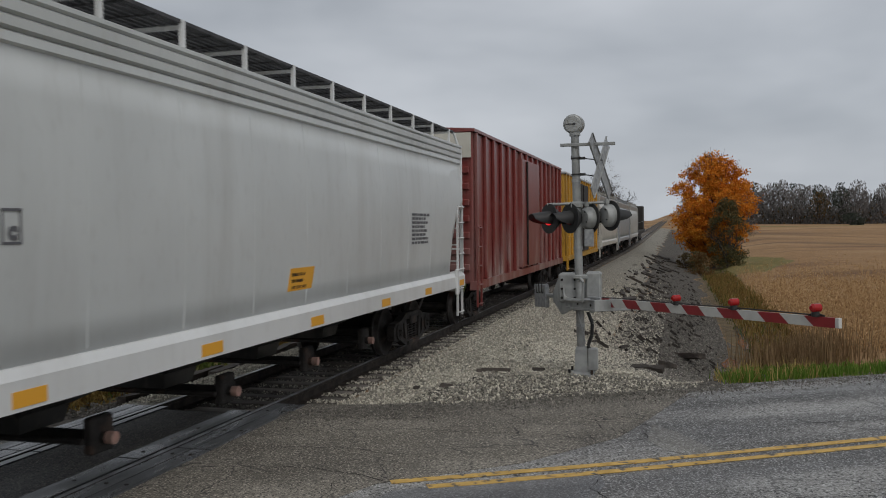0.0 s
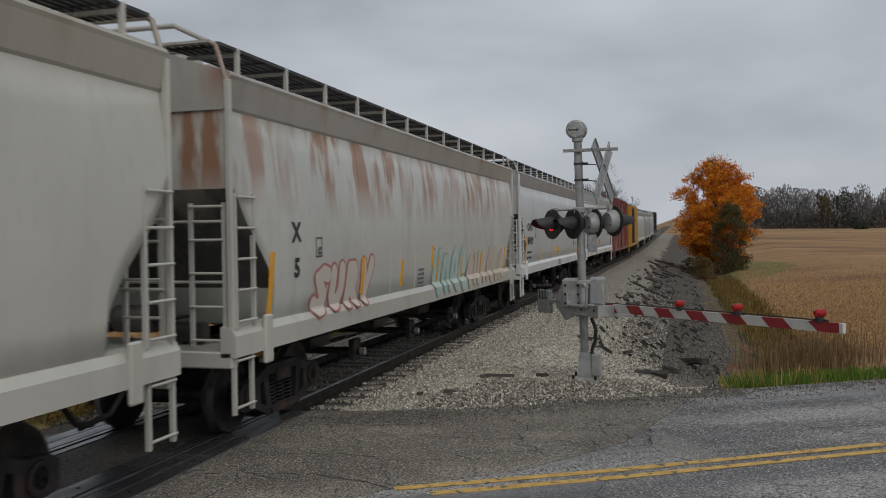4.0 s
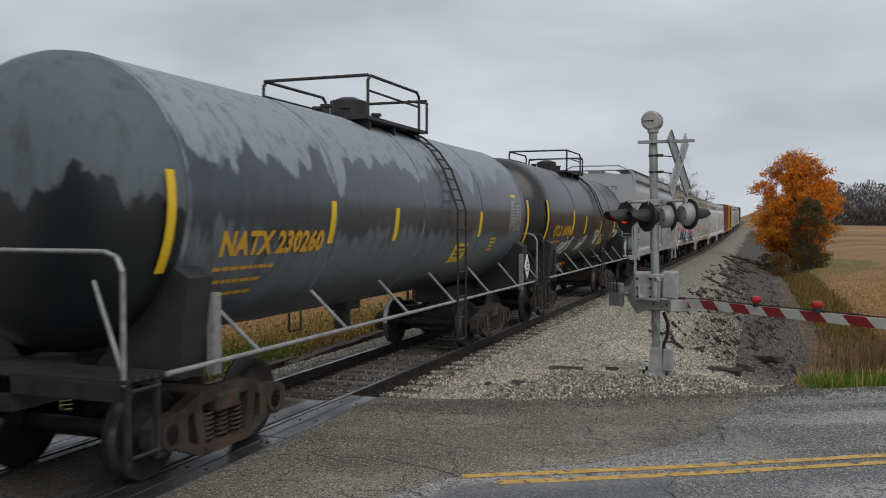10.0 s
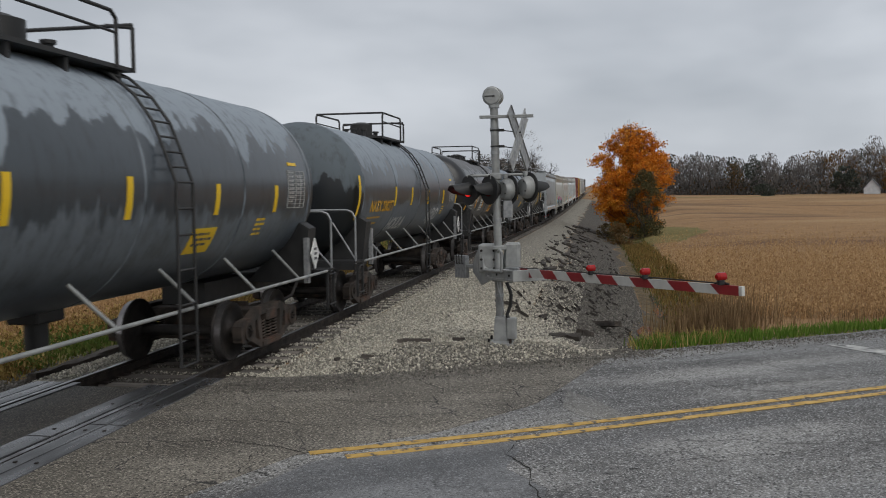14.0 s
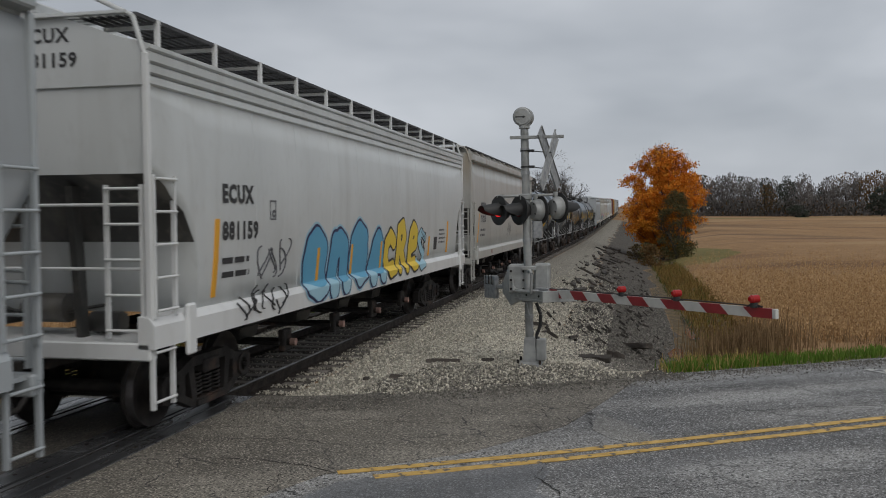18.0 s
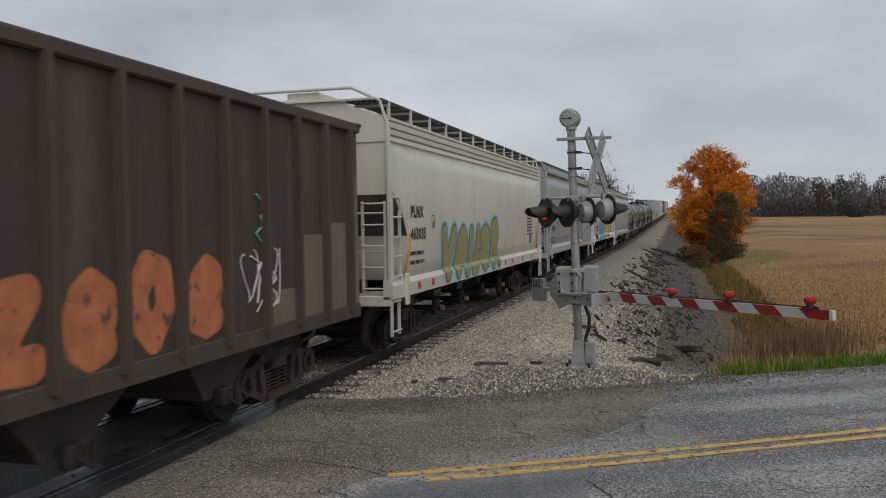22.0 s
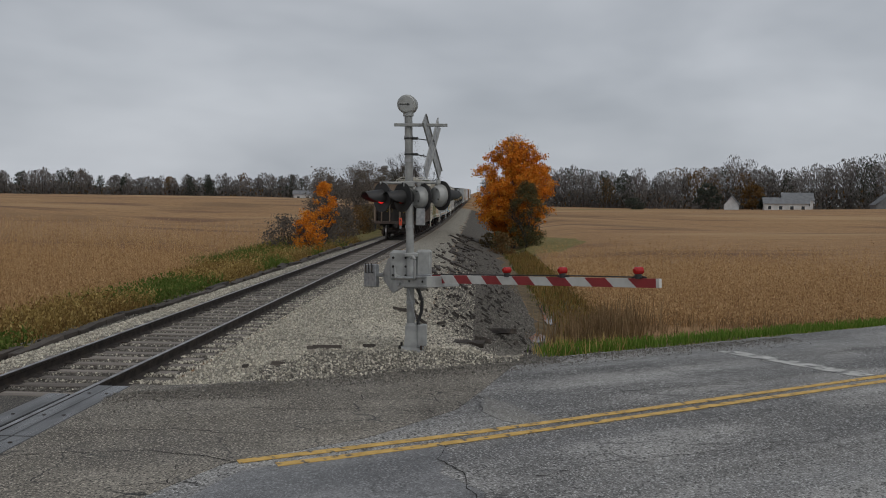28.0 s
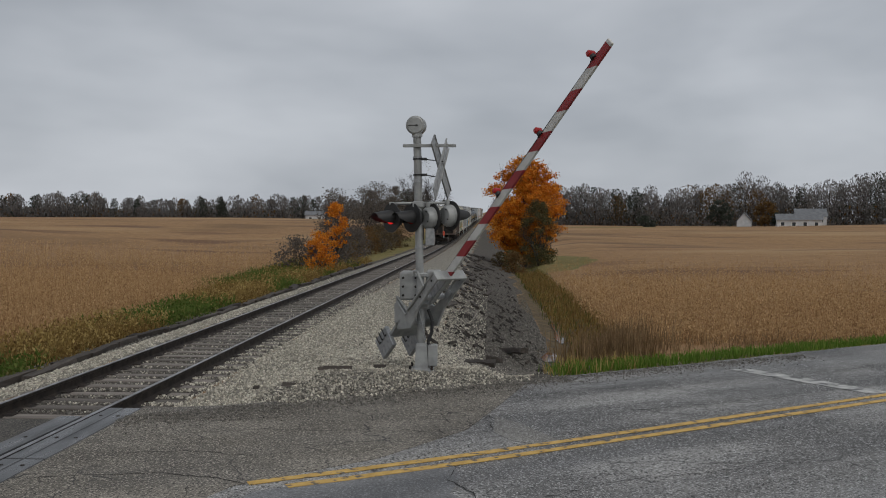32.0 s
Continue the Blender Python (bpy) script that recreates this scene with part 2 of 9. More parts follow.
def paint(name, col, dirt=(0.22, 0.2, 0.17), amount=0.35, rough=0.34, rust=None, rust_low=0.0, rust_high=0.0, streak=1.0, rust_more=0):
    """Weathered car paint: vertical streaks of dirt, fine grime, and rust that runs down from seams above a height."""
    m = bpy.data.materials.new(name)
    m.use_nodes = True
    n, l = m.node_tree.nodes, m.node_tree.links
    p = n["Principled BSDF"]
    co = n.new("ShaderNodeTexCoord")

    def noise_at(scale, stretch, detail=5.0, lo=0.4, hi=0.7):
        mp = n.new("ShaderNodeMapping")
        mp.inputs["Scale"].default_value = stretch
        l.new(co.outputs["Object"], mp.inputs["Vector"])
        t = n.new("ShaderNodeTexNoise")
        t.inputs["Scale"].default_value, t.inputs["Detail"].default_value = scale, detail
        l.new(mp.outputs["Vector"], t.inputs["Vector"])
        r = n.new("ShaderNodeMapRange")
        r.inputs["From Min"].default_value, r.inputs["From Max"].default_value = lo, hi
        l.new(t.outputs["Fac"], r.inputs["Value"])
        return r.outputs["Result"]

    def mixed(fac, a, b_col, weight=1.0):
        if weight != 1.0:
            mu = n.new("ShaderNodeMath")
            mu.operation = "MULTIPLY"
            mu.inputs[1].default_value = weight
            l.new(fac, mu.inputs[0])
            fac = mu.outputs[0]
        x = n.new("ShaderNodeMix")
        x.data_type = "RGBA"
        if isinstance(a, tuple):
            x.inputs["A"].default_value = (*a, 1)
        else:
            l.new(a, x.inputs["A"])
        x.inputs["B"].default_value = (*b_col, 1)
        l.new(fac, x.inputs["Factor"])
        return x.outputs["Result"]
    colour = mixed(noise_at(0.5, (1, 1, 1), 3.0, 0.3, 0.7), col, tuple(c * 0.86 for c in col))
    colour = mixed(noise_at(2.2 * streak, (1, 1, 0.12), 5.0, 0.5, 0.75), colour, dirt, amount)
    colour = mixed(noise_at(9.0, (1, 1, 0.5), 6.0, 0.55, 0.8), colour, dirt, amount * 0.7)
    if rust:
        sp = n.new("ShaderNodeSeparateXYZ")
        l.new(co.outputs["Object"], sp.inputs["Vector"])
        h = n.new("ShaderNodeMapRange")
        h.inputs["From Min"].default_value, h.inputs["From Max"].default_value = rust_low, rust_high
        l.new(sp.outputs["Z"], h.inputs["Value"])
        pr = n.new("ShaderNodeMath")
        pr.operation = "MULTIPLY"
        l.new(noise_at(3.6 if rust_more else 2.3, (1, 1, 0.26) if rust_more else (1, 1, 0.2), 9.0, *((0.46, 0.57) if rust_more else (0.46, 0.62))), pr.inputs[0])
        l.new(h.outputs["Result"], pr.inputs[1])
        pr2 = n.new("ShaderNodeMath")
        pr2.operation = "MULTIPLY"
        l.new(pr.outputs[0], pr2.inputs[0])
        l.new(noise_at(0.45, (1, 1, 0.6), 3.0, *((0.33, 0.5) if rust_more else (0.35, 0.6))), pr2.inputs[1])
        colour = mixed(pr2.outputs[0], colour, rust, 0.85)
    l.new(colour, p.inputs["Base Color"])
    p.inputs["Roughness"].default_value = rough
    bp = n.new("ShaderNodeBump")
    bp.inputs["Strength"].default_value, bp.inputs["Distance"].default_value = 0.12, 0.03
    l.new(noise_at(1.3, (1, 1, 0.6), 2.0, 0.0, 1.0), bp.inputs["Height"])
    l.new(bp.outputs["Normal"], p.inputs["Normal"])
    return m


M_STONE = mat("limestone_chips", (0.56, 0.53, 0.45), (0.34, 0.315, 0.26), 0.85, scale=8, fine=60, bump=0.3, random_value=0.45, island=True)
M_DARKSTONE = mat("dirty_chips", (0.20, 0.187, 0.165), (0.09, 0.083, 0.073), 0.7, scale=8, fine=60, bump=0.3, random_value=0.4, island=True)


def asphalt(name, base, light, dark, turn, rough, rough_wet, speck=0.7, cracks=0.6, streak=(0.12, 1.2, 1.0), crack_scale=0.55, grain=95.0):
    """Worn asphalt: pale and dark aggregate, streaks along the traffic, damp patches and a net of fine cracks."""
    m = bpy.data.materials.new(name)
    m.use_nodes = True
    n, l = m.node_tree.nodes, m.node_tree.links
    p = n["Principled BSDF"]
    co = n.new("ShaderNodeTexCoord")
    rot = n.new("ShaderNodeVectorRotate")
    rot.rotation_type = "Z_AXIS"
    rot.inputs["Angle"].default_value = -turn
    l.new(co.outputs["Object"], rot.inputs["Vector"])

    def noise_at(scale, stretch, lo, hi, detail=5.0, a=0.0, b=1.0):
        mp = n.new("ShaderNodeMapping")
        mp.inputs["Scale"].default_value = stretch
        l.new(rot.outputs["Vector"], mp.inputs["Vector"])
        t = n.new("ShaderNodeTexNoise")
        t.inputs["Scale"].default_value, t.inputs["Detail"].default_value = scale, detail
        l.new(mp.outputs["Vector"], t.inputs["Vector"])
        r = n.new("ShaderNodeMapRange")
        r.inputs["From Min"].default_value, r.inputs["From Max"].default_value = lo, hi
        r.inputs["To Min"].default_value, r.inputs["To Max"].default_value = a, b
        l.new(t.outputs["Fac"], r.inputs["Value"])
        return r.outputs["Result"]

    def mixed(fac, a, b):
        x = n.new("ShaderNodeMix")
        x.data_type = "RGBA"
        for key, q in (("A", a), ("B", b)):
            if isinstance(q, tuple):
                x.inputs[key].default_value = (*q, 1)
            else:
                l.new(q, x.inputs[key])
        l.new(fac, x.inputs["Factor"])
        return x.outputs["Result"]

    def times(a, b):
        k = n.new("ShaderNodeMath")
        k.operation = "MULTIPLY"
        for i, q in enumerate((a, b)):
            if isinstance(q, float):
                k.inputs[i].default_value = q
            else:
                l.new(q, k.inputs[i])
        return k.outputs[0]
    wet = noise_at(1.0, streak, 0.43, 0.58)
    patch_ = noise_at(0.6, (0.7, 1, 1), 0.45, 0.60)
    colour = mixed(wet, base, light)
    colour = mixed(times(patch_, 0.7), colour, dark)
    # aggregate at two sizes
    colour = mixed(noise_at(grain, (1, 1, 1), 0.52, 0.68, 3.0, 0.0, speck), colour, tuple(min(0.6, c * 2.6) for c in light))
    colour = mixed(noise_at(grain * 0.8, (1, 1, 1), 0.48, 0.34, 3.0, 0.0, speck * 1.2), colour, tuple(c * 0.35 for c in dark))
    colour = mixed(noise_at(9.0, (1, 1, 1), 0.5, 0.72, 3.0, 0.0, 0.35), colour, tuple(c * 0.7 for c in base))
    # cracks
    warp = n.new("ShaderNodeTexNoise")
    warp.inputs["Scale"].default_value, warp.inputs["Detail"].default_value = 1.6, 5.0
    l.new(rot.outputs["Vector"], warp.inputs["Vector"])
    wadd = n.new("ShaderNodeVectorMath")
    wadd.operation = "MULTIPLY_ADD"
    wadd.inputs[1].default_value = (0.9, 0.9, 0.0)
    l.new(warp.outputs["Color"], wadd.inputs[0])
    l.new(rot.outputs["Vector"], wadd.inputs[2])
    vor = n.new("ShaderNodeTexVoronoi")
    vor.feature = "DISTANCE_TO_EDGE"
    vor.voronoi_dimensions = "2D"
    vor.inputs["Scale"].default_value = crack_scale
    l.new(wadd.outputs["Vector"], vor.inputs["Vector"])
    cr = n.new("ShaderNodeMapRange")
    cr.inputs["From Min"].default_value, cr.inputs["From Max"].default_value = 0.005, 0.015
    cr.inputs["To Min"].default_value, cr.inputs["To Max"].default_value = 1.0, 0.0
    l.new(vor.outputs["Distance"], cr.inputs["Value"])
    crack = times(times(cr.outputs["Result"], noise_at(0.8, (1, 1, 1), 0.45, 0.58, 3.0)), cracks)
    colour = mixed(crack, colour, (0.02, 0.019, 0.018))
    l.new(colour, p.inputs["Base Color"])
    rg = n.new("ShaderNodeMapRange")
    rg.inputs["To Min"].default_value, rg.inputs["To Max"].default_value = rough, rough_wet
    l.new(noise_at(0.9, streak, 0.35, 0.65), rg.inputs["Value"])
    l.new(rg.outputs["Result"], p.inputs["Roughness"])
    bp = n.new("ShaderNodeBump")
    bp.inputs["Strength"].default_value, bp.inputs["Distance"].default_value = 0.35, 0.008
    l.new(noise_at(110.0, (1, 1, 1), 0.2, 0.8, 2.0), bp.inputs["Height"])
    l.new(bp.outputs["Normal"], p.inputs["Normal"])
    return m


M_ASPHALT = asphalt("road_asphalt", (0.112, 0.109, 0.104), (0.275, 0.27, 0.257), (0.04, 0.039, 0.038), radians(29.5), 0.8, 0.46, 1.0, grain=55.0)
M_PATCH = asphalt("smooth_asphalt_patch", (0.10, 0.102, 0.106), (0.19, 0.193, 0.197), (0.05, 0.051, 0.053), radians(29.5), 0.55, 0.38, 0.6, 0.4, grain=60.0)
M_APRON = asphalt("old_asphalt_apron", (0.128, 0.115, 0.094), (0.205, 0.187, 0.157), (0.062, 0.054, 0.044), radians(12), 0.85, 0.65, 1.0, 1.0, (0.4, 0.9, 1.0), 0.9, 50.0)
M_PALEPATCH = asphalt("pale_asphalt_patch", (0.175, 0.168, 0.152), (0.26, 0.25, 0.225), (0.11, 0.105, 0.097), radians(29.5), 0.75, 0.55, 0.8, 0.3, grain=70.0)
M_INFILL = asphalt("wet_track_infill", (0.055, 0.048, 0.038), (0.08, 0.07, 0.057), (0.03, 0.027, 0.023), 0.0, 0.8, 0.55, 1.0, 0.9, (1.0, 0.3, 1.0), 0.9, 50.0)
M_CRACK = plain("crack_dirt", (0.022, 0.02, 0.018), 0.9)
M_RAIL = mat("rail_steel_dark", (0.05, 0.038, 0.03), (0.028, 0.024, 0.022), 0.55, metal=0.5, scale=6, fine=80, bump=0.1)
M_RAILTOP = mat("rail_head_polished", (0.32, 0.32, 0.33), (0.2, 0.19, 0.19), 0.3, metal=0.9, scale=4, fine=60, bump=0.03)
M_TIE = mat("tie_wood", (0.105, 0.092, 0.081), (0.21, 0.187, 0.166), 0.8, scale=4, fine=50, stretch=(0.25, 3, 3), bump=0.5, random_value=0.3)
M_PANEL = mat("crossing_panel_grey", (0.068, 0.068, 0.07), (0.03, 0.03, 0.031), 0.2, scale=2, fine=70, stretch=(2, 0.4, 1), bump=0.08, rough2=0.4)
M_YELLOW = mat("yellow_line_paint", (0.60, 0.385, 0.10), (0.46, 0.29, 0.075), 0.6, scale=7, fine=120, bump=0.2, c=(0.1, 0.09, 0.075), c_scale=9, c_spread=(0.58, 0.66))
M_WHITELINE = mat("worn_white_paint", (0.52, 0.52, 0.5), (0.33, 0.33, 0.32), 0.6, scale=6, fine=120, bump=0.2, c=(0.11, 0.11, 0.11), c_scale=5, c_spread=(0.5, 0.62))
M_SILVER = mat("aluminium_paint", (0.38, 0.39, 0.385), (0.25, 0.258, 0.255), 0.45, metal=0.25, scale=5, fine=60, bump=0.06)
M_GALV = mat("galvanised_steel", (0.4, 0.41, 0.42), (0.28, 0.29, 0.3), 0.4, metal=0.5, scale=14, fine=60, bump=0.05)
M_BLACK = mat("black_paint", (0.018, 0.018, 0.019), (0.03, 0.03, 0.03), 0.5, scale=6, fine=60, bump=0.08)
M_IRON = mat("truck_cast_steel", (0.024, 0.02, 0.018), (0.012, 0.0105, 0.01), 0.7, scale=5, fine=50, bump=0.3, c=(0.075, 0.04, 0.026), c_scale=3, c_spread=(0.58, 0.74))
M_TRUCKBROWN = mat("rusty_truck_steel", (0.07, 0.052, 0.041), (0.028, 0.024, 0.021), 0.75, scale=5, fine=50, bump=0.3, c=(0.10, 0.048, 0.03), c_scale=3, c_spread=(0.56, 0.72))
M_WHEEL = mat("wheel_steel", (0.05, 0.042, 0.038), (0.028, 0.026, 0.025), 0.6, metal=0.5, scale=5, fine=50, bump=0.1)
M_TREAD = mat("wheel_tread_bright", (0.35, 0.34, 0.34), (0.22, 0.2, 0.2), 0.3, metal=0.9, scale=4, fine=40, bump=0.03)
# ---------------------------------------------------------------- the lie of the land
TRACK = -6.099            # x of the track's middle
RAIL_X = (-6.851, -5.346)
ROAD_P, ROAD_A = (-2.45, 7.64), radians(29.5)
RU, RN = (math.cos(ROAD_A), math.sin(ROAD_A)), (-math.sin(ROAD_A), math.cos(ROAD_A))


def track_z(y):
    """The rails are level at the crossing and climb beyond it."""
    if y < 70:
        return 0.0
    return 0.016 * (y - 70) ** 2 / 120 if y < 130 else 0.016 * (y - 100)


def ramp(v, a, b):
    v = min(1.0, max(0.0, (v - a) / (b - a)))
    return v * v * (3 - 2 * v)


def field_z(x, y):
    d = math.hypot(x, y)
    if x > TRACK:
        far = -0.95 + 3.0 * ramp(d, 20, 300) + 2.5 * ramp(d, 280, 900)
        far += ramp(x, 6, 45) * (0.5 * math.exp(-((d - 92) / 26) ** 2) - 1.4 * math.exp(-((d - 142) / 32) ** 2))
    else:
        far = -0.75 + 4.6 * ramp(d, 20, 270) + 2.0 * ramp(d, 280, 900)
        # a dip behind the near rise
        far += (0.3 + 0.7 * ramp(-x, 14, 50)) * (1.1 * math.exp(-((d - 76) / 25) ** 2) - 2.3 * math.exp(-((d - 135) / 33) ** 2))
    return far + (noise.noise((x * 0.012, y * 0.012, 3.0)) * 0.8 + noise.noise((x * 0.03, y * 0.03, 7.0)) * 0.25) * ramp(d, 30, 120)


def bank_z(x, y):
    """Ballast shoulder, slope, ditch and field across the line."""
    d = x - TRACK
    f = field_z(x, y)
    t = track_z(y)
    far = ramp(y, 60, 140)
    if d >= 0:
        wide = 1.0 - ramp(y, 11.5, 22)
        pts = [(0, -0.19), (1.5, -0.17), (2.2, -0.14), (3.3, -0.3 + 0.45 * wide), (5.6, -0.95 + 1.12 * wide), (7.0, -1.3 + 0.9 * wide), (8.0, -1.5 + 0.5 * wide), (8.9, -1.45 + 0.3 * wide), (10.2, -1.0)]
        edge = 10.2
    else:
        d = -d
        pts = [(0, -0.19), (1.5, -0.19), (1.9, -0.22), (2.3, -0.42), (3.0, -0.46), (4.2, -0.52), (5.5, -0.6)]
        edge = 5.5
    if d >= edge + 8:
        return f
    z = pts[-1][1]
    for (a, za), (b, zb) in zip(pts, pts[1:]):
        if d <= b:
            z = za + (zb - za) * (d - a) / (b - a)
            break
    z += t * (1 if d < 6 else 1 - ramp(d, 6, edge + 8))
    k = ramp(d, edge, edge + 8)
    return z * (1 - k) + f * k


def road_d(x, y):
    return (x - ROAD_P[0]) * RN[0] + (y - ROAD_P[1]) * RN[1]


def ground_z(x, y):
    b = bank_z(x, y)
    r = road_d(x, y)
    e = ramp(x, -0.6, 1.2)
    k = ramp(r, 3.4 + 0.8 * e, 4.8 + 2.2 * e) if r > 0 else ramp(-r, 6.0, 14.0) * 0.0
    flat = -0.09
    # behind the crossing's apron the shoulder stays at rail height
    return flat * (1 - k) + b * k


def sheet(name, xs, ys, zf, material, label, category, kind="structure"):
    nx, ny = len(xs), len(ys)
    v = [(x, y, zf(x, y)) for y in ys for x in xs]
    f = [(j * nx + i, j * nx + i + 1, (j + 1) * nx + i + 1, (j + 1) * nx + i) for j in range(ny - 1) for i in range(nx - 1)]
    me = bpy.data.meshes.new(name)
    me.from_pydata(v, [], f)
    me.polygons.foreach_set("use_smooth", [True] * len(f))
    me.materials.append(material)
    return tagged(new(name, me), label, category, kind=kind)


def steps(*spans):
    out = []
    for a, b, n in spans:
        out += [a + (b - a) * i / n for i in range(n)]
    return out + [spans[-1][1]]


GX = steps((-1800, -400, 8), (-400, -100, 20), (-100, -30, 28), (-30, -14, 30), (-14, 12, 124), (12, 40, 40), (40, 120, 32), (120, 450, 24), (450, 1800, 8))
GY = steps((-300, -20, 8), (-20, 6, 16), (6, 40, 140), (40, 90, 90), (90, 200, 60), (200, 500, 50), (500, 3500, 20))
GROUND_LOOKS = (
    ("ballast", (0.34, 0.318, 0.27), (0.105, 0.098, 0.084), 26.0),
    ("verge", (0.125, 0.13, 0.045), (0.25, 0.185, 0.075), 1.4),
    ("rubble", (0.125, 0.113, 0.098), (0.045, 0.04, 0.035), 16.0),
    ("mud", (0.085, 0.066, 0.042), (0.16, 0.118, 0.066), 3.0))


def ground_material():
    """Field soil and dry crop, with ballast, grass, dirty rubble and mud laid over it by the ground's own masks, their borders broken up by noise."""
    m = bpy.data.materials.new("field_and_banks")
    m.use_nodes = True
    n, l = m.node_tree.nodes, m.node_tree.links
    p = n["Principled BSDF"]
    co = n.new("ShaderNodeTexCoord")

    def noise_at(scale, stretch=(1, 1, 1), lo=0.3, hi=0.7, detail=6.0):
        mp = n.new("ShaderNodeMapping")
        mp.inputs["Scale"].default_value = stretch
        l.new(co.outputs["Object"], mp.inputs["Vector"])
        t = n.new("ShaderNodeTexNoise")
        t.inputs["Scale"].default_value, t.inputs["Detail"].default_value = scale, detail
        l.new(mp.outputs["Vector"], t.inputs["Vector"])
        r = n.new("ShaderNodeMapRange")
        r.inputs["From Min"].default_value, r.inputs["From Max"].default_value = lo, hi
        l.new(t.outputs["Fac"], r.inputs["Value"])
        return r.outputs["Result"]

    def mixed(fac, a, b, weight=1.0):
        x = n.new("ShaderNodeMix")
        x.data_type = "RGBA"
        for key, q in (("A", a), ("B", b)):
            if isinstance(q, tuple):
                x.inputs[key].default_value = (*q, 1)
            else:
                l.new(q, x.inputs[key])
        if weight != 1.0:
            k = n.new("ShaderNodeMath")
            k.operation = "MULTIPLY"
            k.inputs[1].default_value = weight
            l.new(fac, k.inputs[0])
            fac = k.outputs[0]
        l.new(fac, x.inputs["Factor"])
        return x.outputs["Result"]
    colour = mixed(noise_at(2.2, (0.35, 1, 1)), (0.36, 0.222, 0.112), (0.235, 0.14, 0.07))
    # broad darker bands put the shading of rolls and hollows into the field's colour
    colour = mixed(noise_at(0.05, (0.6, 1, 1), 0.5, 0.66, 4.0), colour, (0.175, 0.108, 0.06), 0.8)
    colour = mixed(noise_at(0.021, (0.5, 1.6, 1), 0.52, 0.62, 5.0), colour, (0.40, 0.27, 0.145), 0.7)
    colour = mixed(noise_at(0.09, (0.3, 1.5, 1), 0.56, 0.66, 5.0), colour, (0.13, 0.07, 0.048), 0.75)
    rough_edge = noise_at(1.7, (1, 1, 1), 0.0, 1.0, 7.0)
    for name, a, b, scale in GROUND_LOOKS:
        at = n.new("ShaderNodeAttribute")
        at.attribute_name = name
        add = n.new("ShaderNodeMath")
        add.operation = "MULTIPLY_ADD"
        add.inputs[1].default_value = 0.9
        l.new(rough_edge, add.inputs[0])
        l.new(at.outputs["Fac"], add.inputs[2])
        cut = n.new("ShaderNodeMapRange")
        cut.inputs["From Min"].default_value, cut.inputs["From Max"].default_value = 0.86, 1.06
        l.new(add.outputs[0], cut.inputs["Value"])
        colour = mixed(cut.outputs["Result"], colour, mixed(noise_at(scale, (1, 1, 1), 0.35, 0.68), a, b))
    l.new(colour, p.inputs["Base Color"])
    p.inputs["Roughness"].default_value = 0.92
    p.inputs["Specular IOR Level"].default_value = 0.2
    for scale, strength, distance, last in ((7.0, 0.9, 0.10, None), (45.0, 0.7, 0.025, 1)):
        bp = n.new("ShaderNodeBump")
        bp.inputs["Strength"].default_value, bp.inputs["Distance"].default_value = strength, distance
        l.new(noise_at(scale, (1, 1, 1), 0.0, 1.0, 3.0), bp.inputs["Height"])
        if last:
            l.new(first.outputs["Normal"], bp.inputs["Normal"])
            l.new(bp.outputs["Normal"], p.inputs["Normal"])
        first = bp
    return m


ground = sheet("ground", GX, GY, ground_z, ground_material(), "rolling brown soybean field with ballast bank and ditch", "ground")


def ground_kind(x, y):
    d = x - TRACK
    r = road_d(x, y)
    w = noise.noise((x * 0.5, y * 0.3, 0.0)) * 0.7
    if r < 3.4:
        return 2 if r < -4 else 1
    if x > 0.6 and r < 6.2 + w and x > 0.9 + w:
        return 2
    if abs(d) < 1.35:
        return 3
    if y > 200 or abs(x) > 25:
        # a strip of grass in the far field
        return 2 if 218 < y + 0.1 * x < 232 and 14 < x < 60 else 0
    if 0 <= d:
        if d + w < 4.4 + 1.8 * (1 - ramp(y, 14, 24)) - 0.6 * ramp(y, 30, 90):
            return 1
        if d + w < 7.4:
            return 3
        if d + w < 8.3:
            return 4
        if d + w < 9.6 + 0.5 * noise.noise((x * 0.2, y * 0.15, 8.0)):
            return 2 if noise.noise((x * 0.6, y * 0.35, 2.0)) > -0.1 else 4
        if y > 62 and d < 10 + 5.0 * math.exp(-((y - 78) / 14) ** 2) + w:
            return 2
        return 0
    if d > -2.15 + 0.1 * w:
        return 1
    if d > -3.0 + w * 0.4:
        return 3
    if d > -5.2 - 2.6 * ramp(y, 25, 60) + w:
        return 2
    return 0


# share of each look round every point of the ground
shares = np.zeros((4, len(ground.data.vertices)), np.float32)
for i, vert in enumerate(ground.data.vertices):
    vx, vy, _ = vert.co
    if -25 < vx < 60 and -60 < vy < 260:
        r0 = 0.18 if vy < 40 else 0.4
        for ox, oy in ((0, 0), (r0, 0), (-r0, 0), (0, r0), (0, -r0)):
            look_of = ground_kind(vx + ox, vy + oy)
            if look_of:
                shares[look_of - 1, i] += 0.2
for k, (name, *_) in enumerate(GROUND_LOOKS):
    ground.data.attributes.new(name, "FLOAT", "POINT").data.foreach_set("value", shares[k])

# ---------------------------------------------------------------- road


def along(s, o, z=0.0):
    """A point s metres along the road's middle line and o metres to its far side; the road bends slightly."""
    bend = 0.002 * max(0.0, s + 1) ** 2 - 0.06 * max(0.0, 1 - abs(s - 2) / 4)
    return (ROAD_P[0] + RU[0] * s + RN[0] * (o + bend), ROAD_P[1] + RU[1] * s + RN[1] * (o + bend), z)


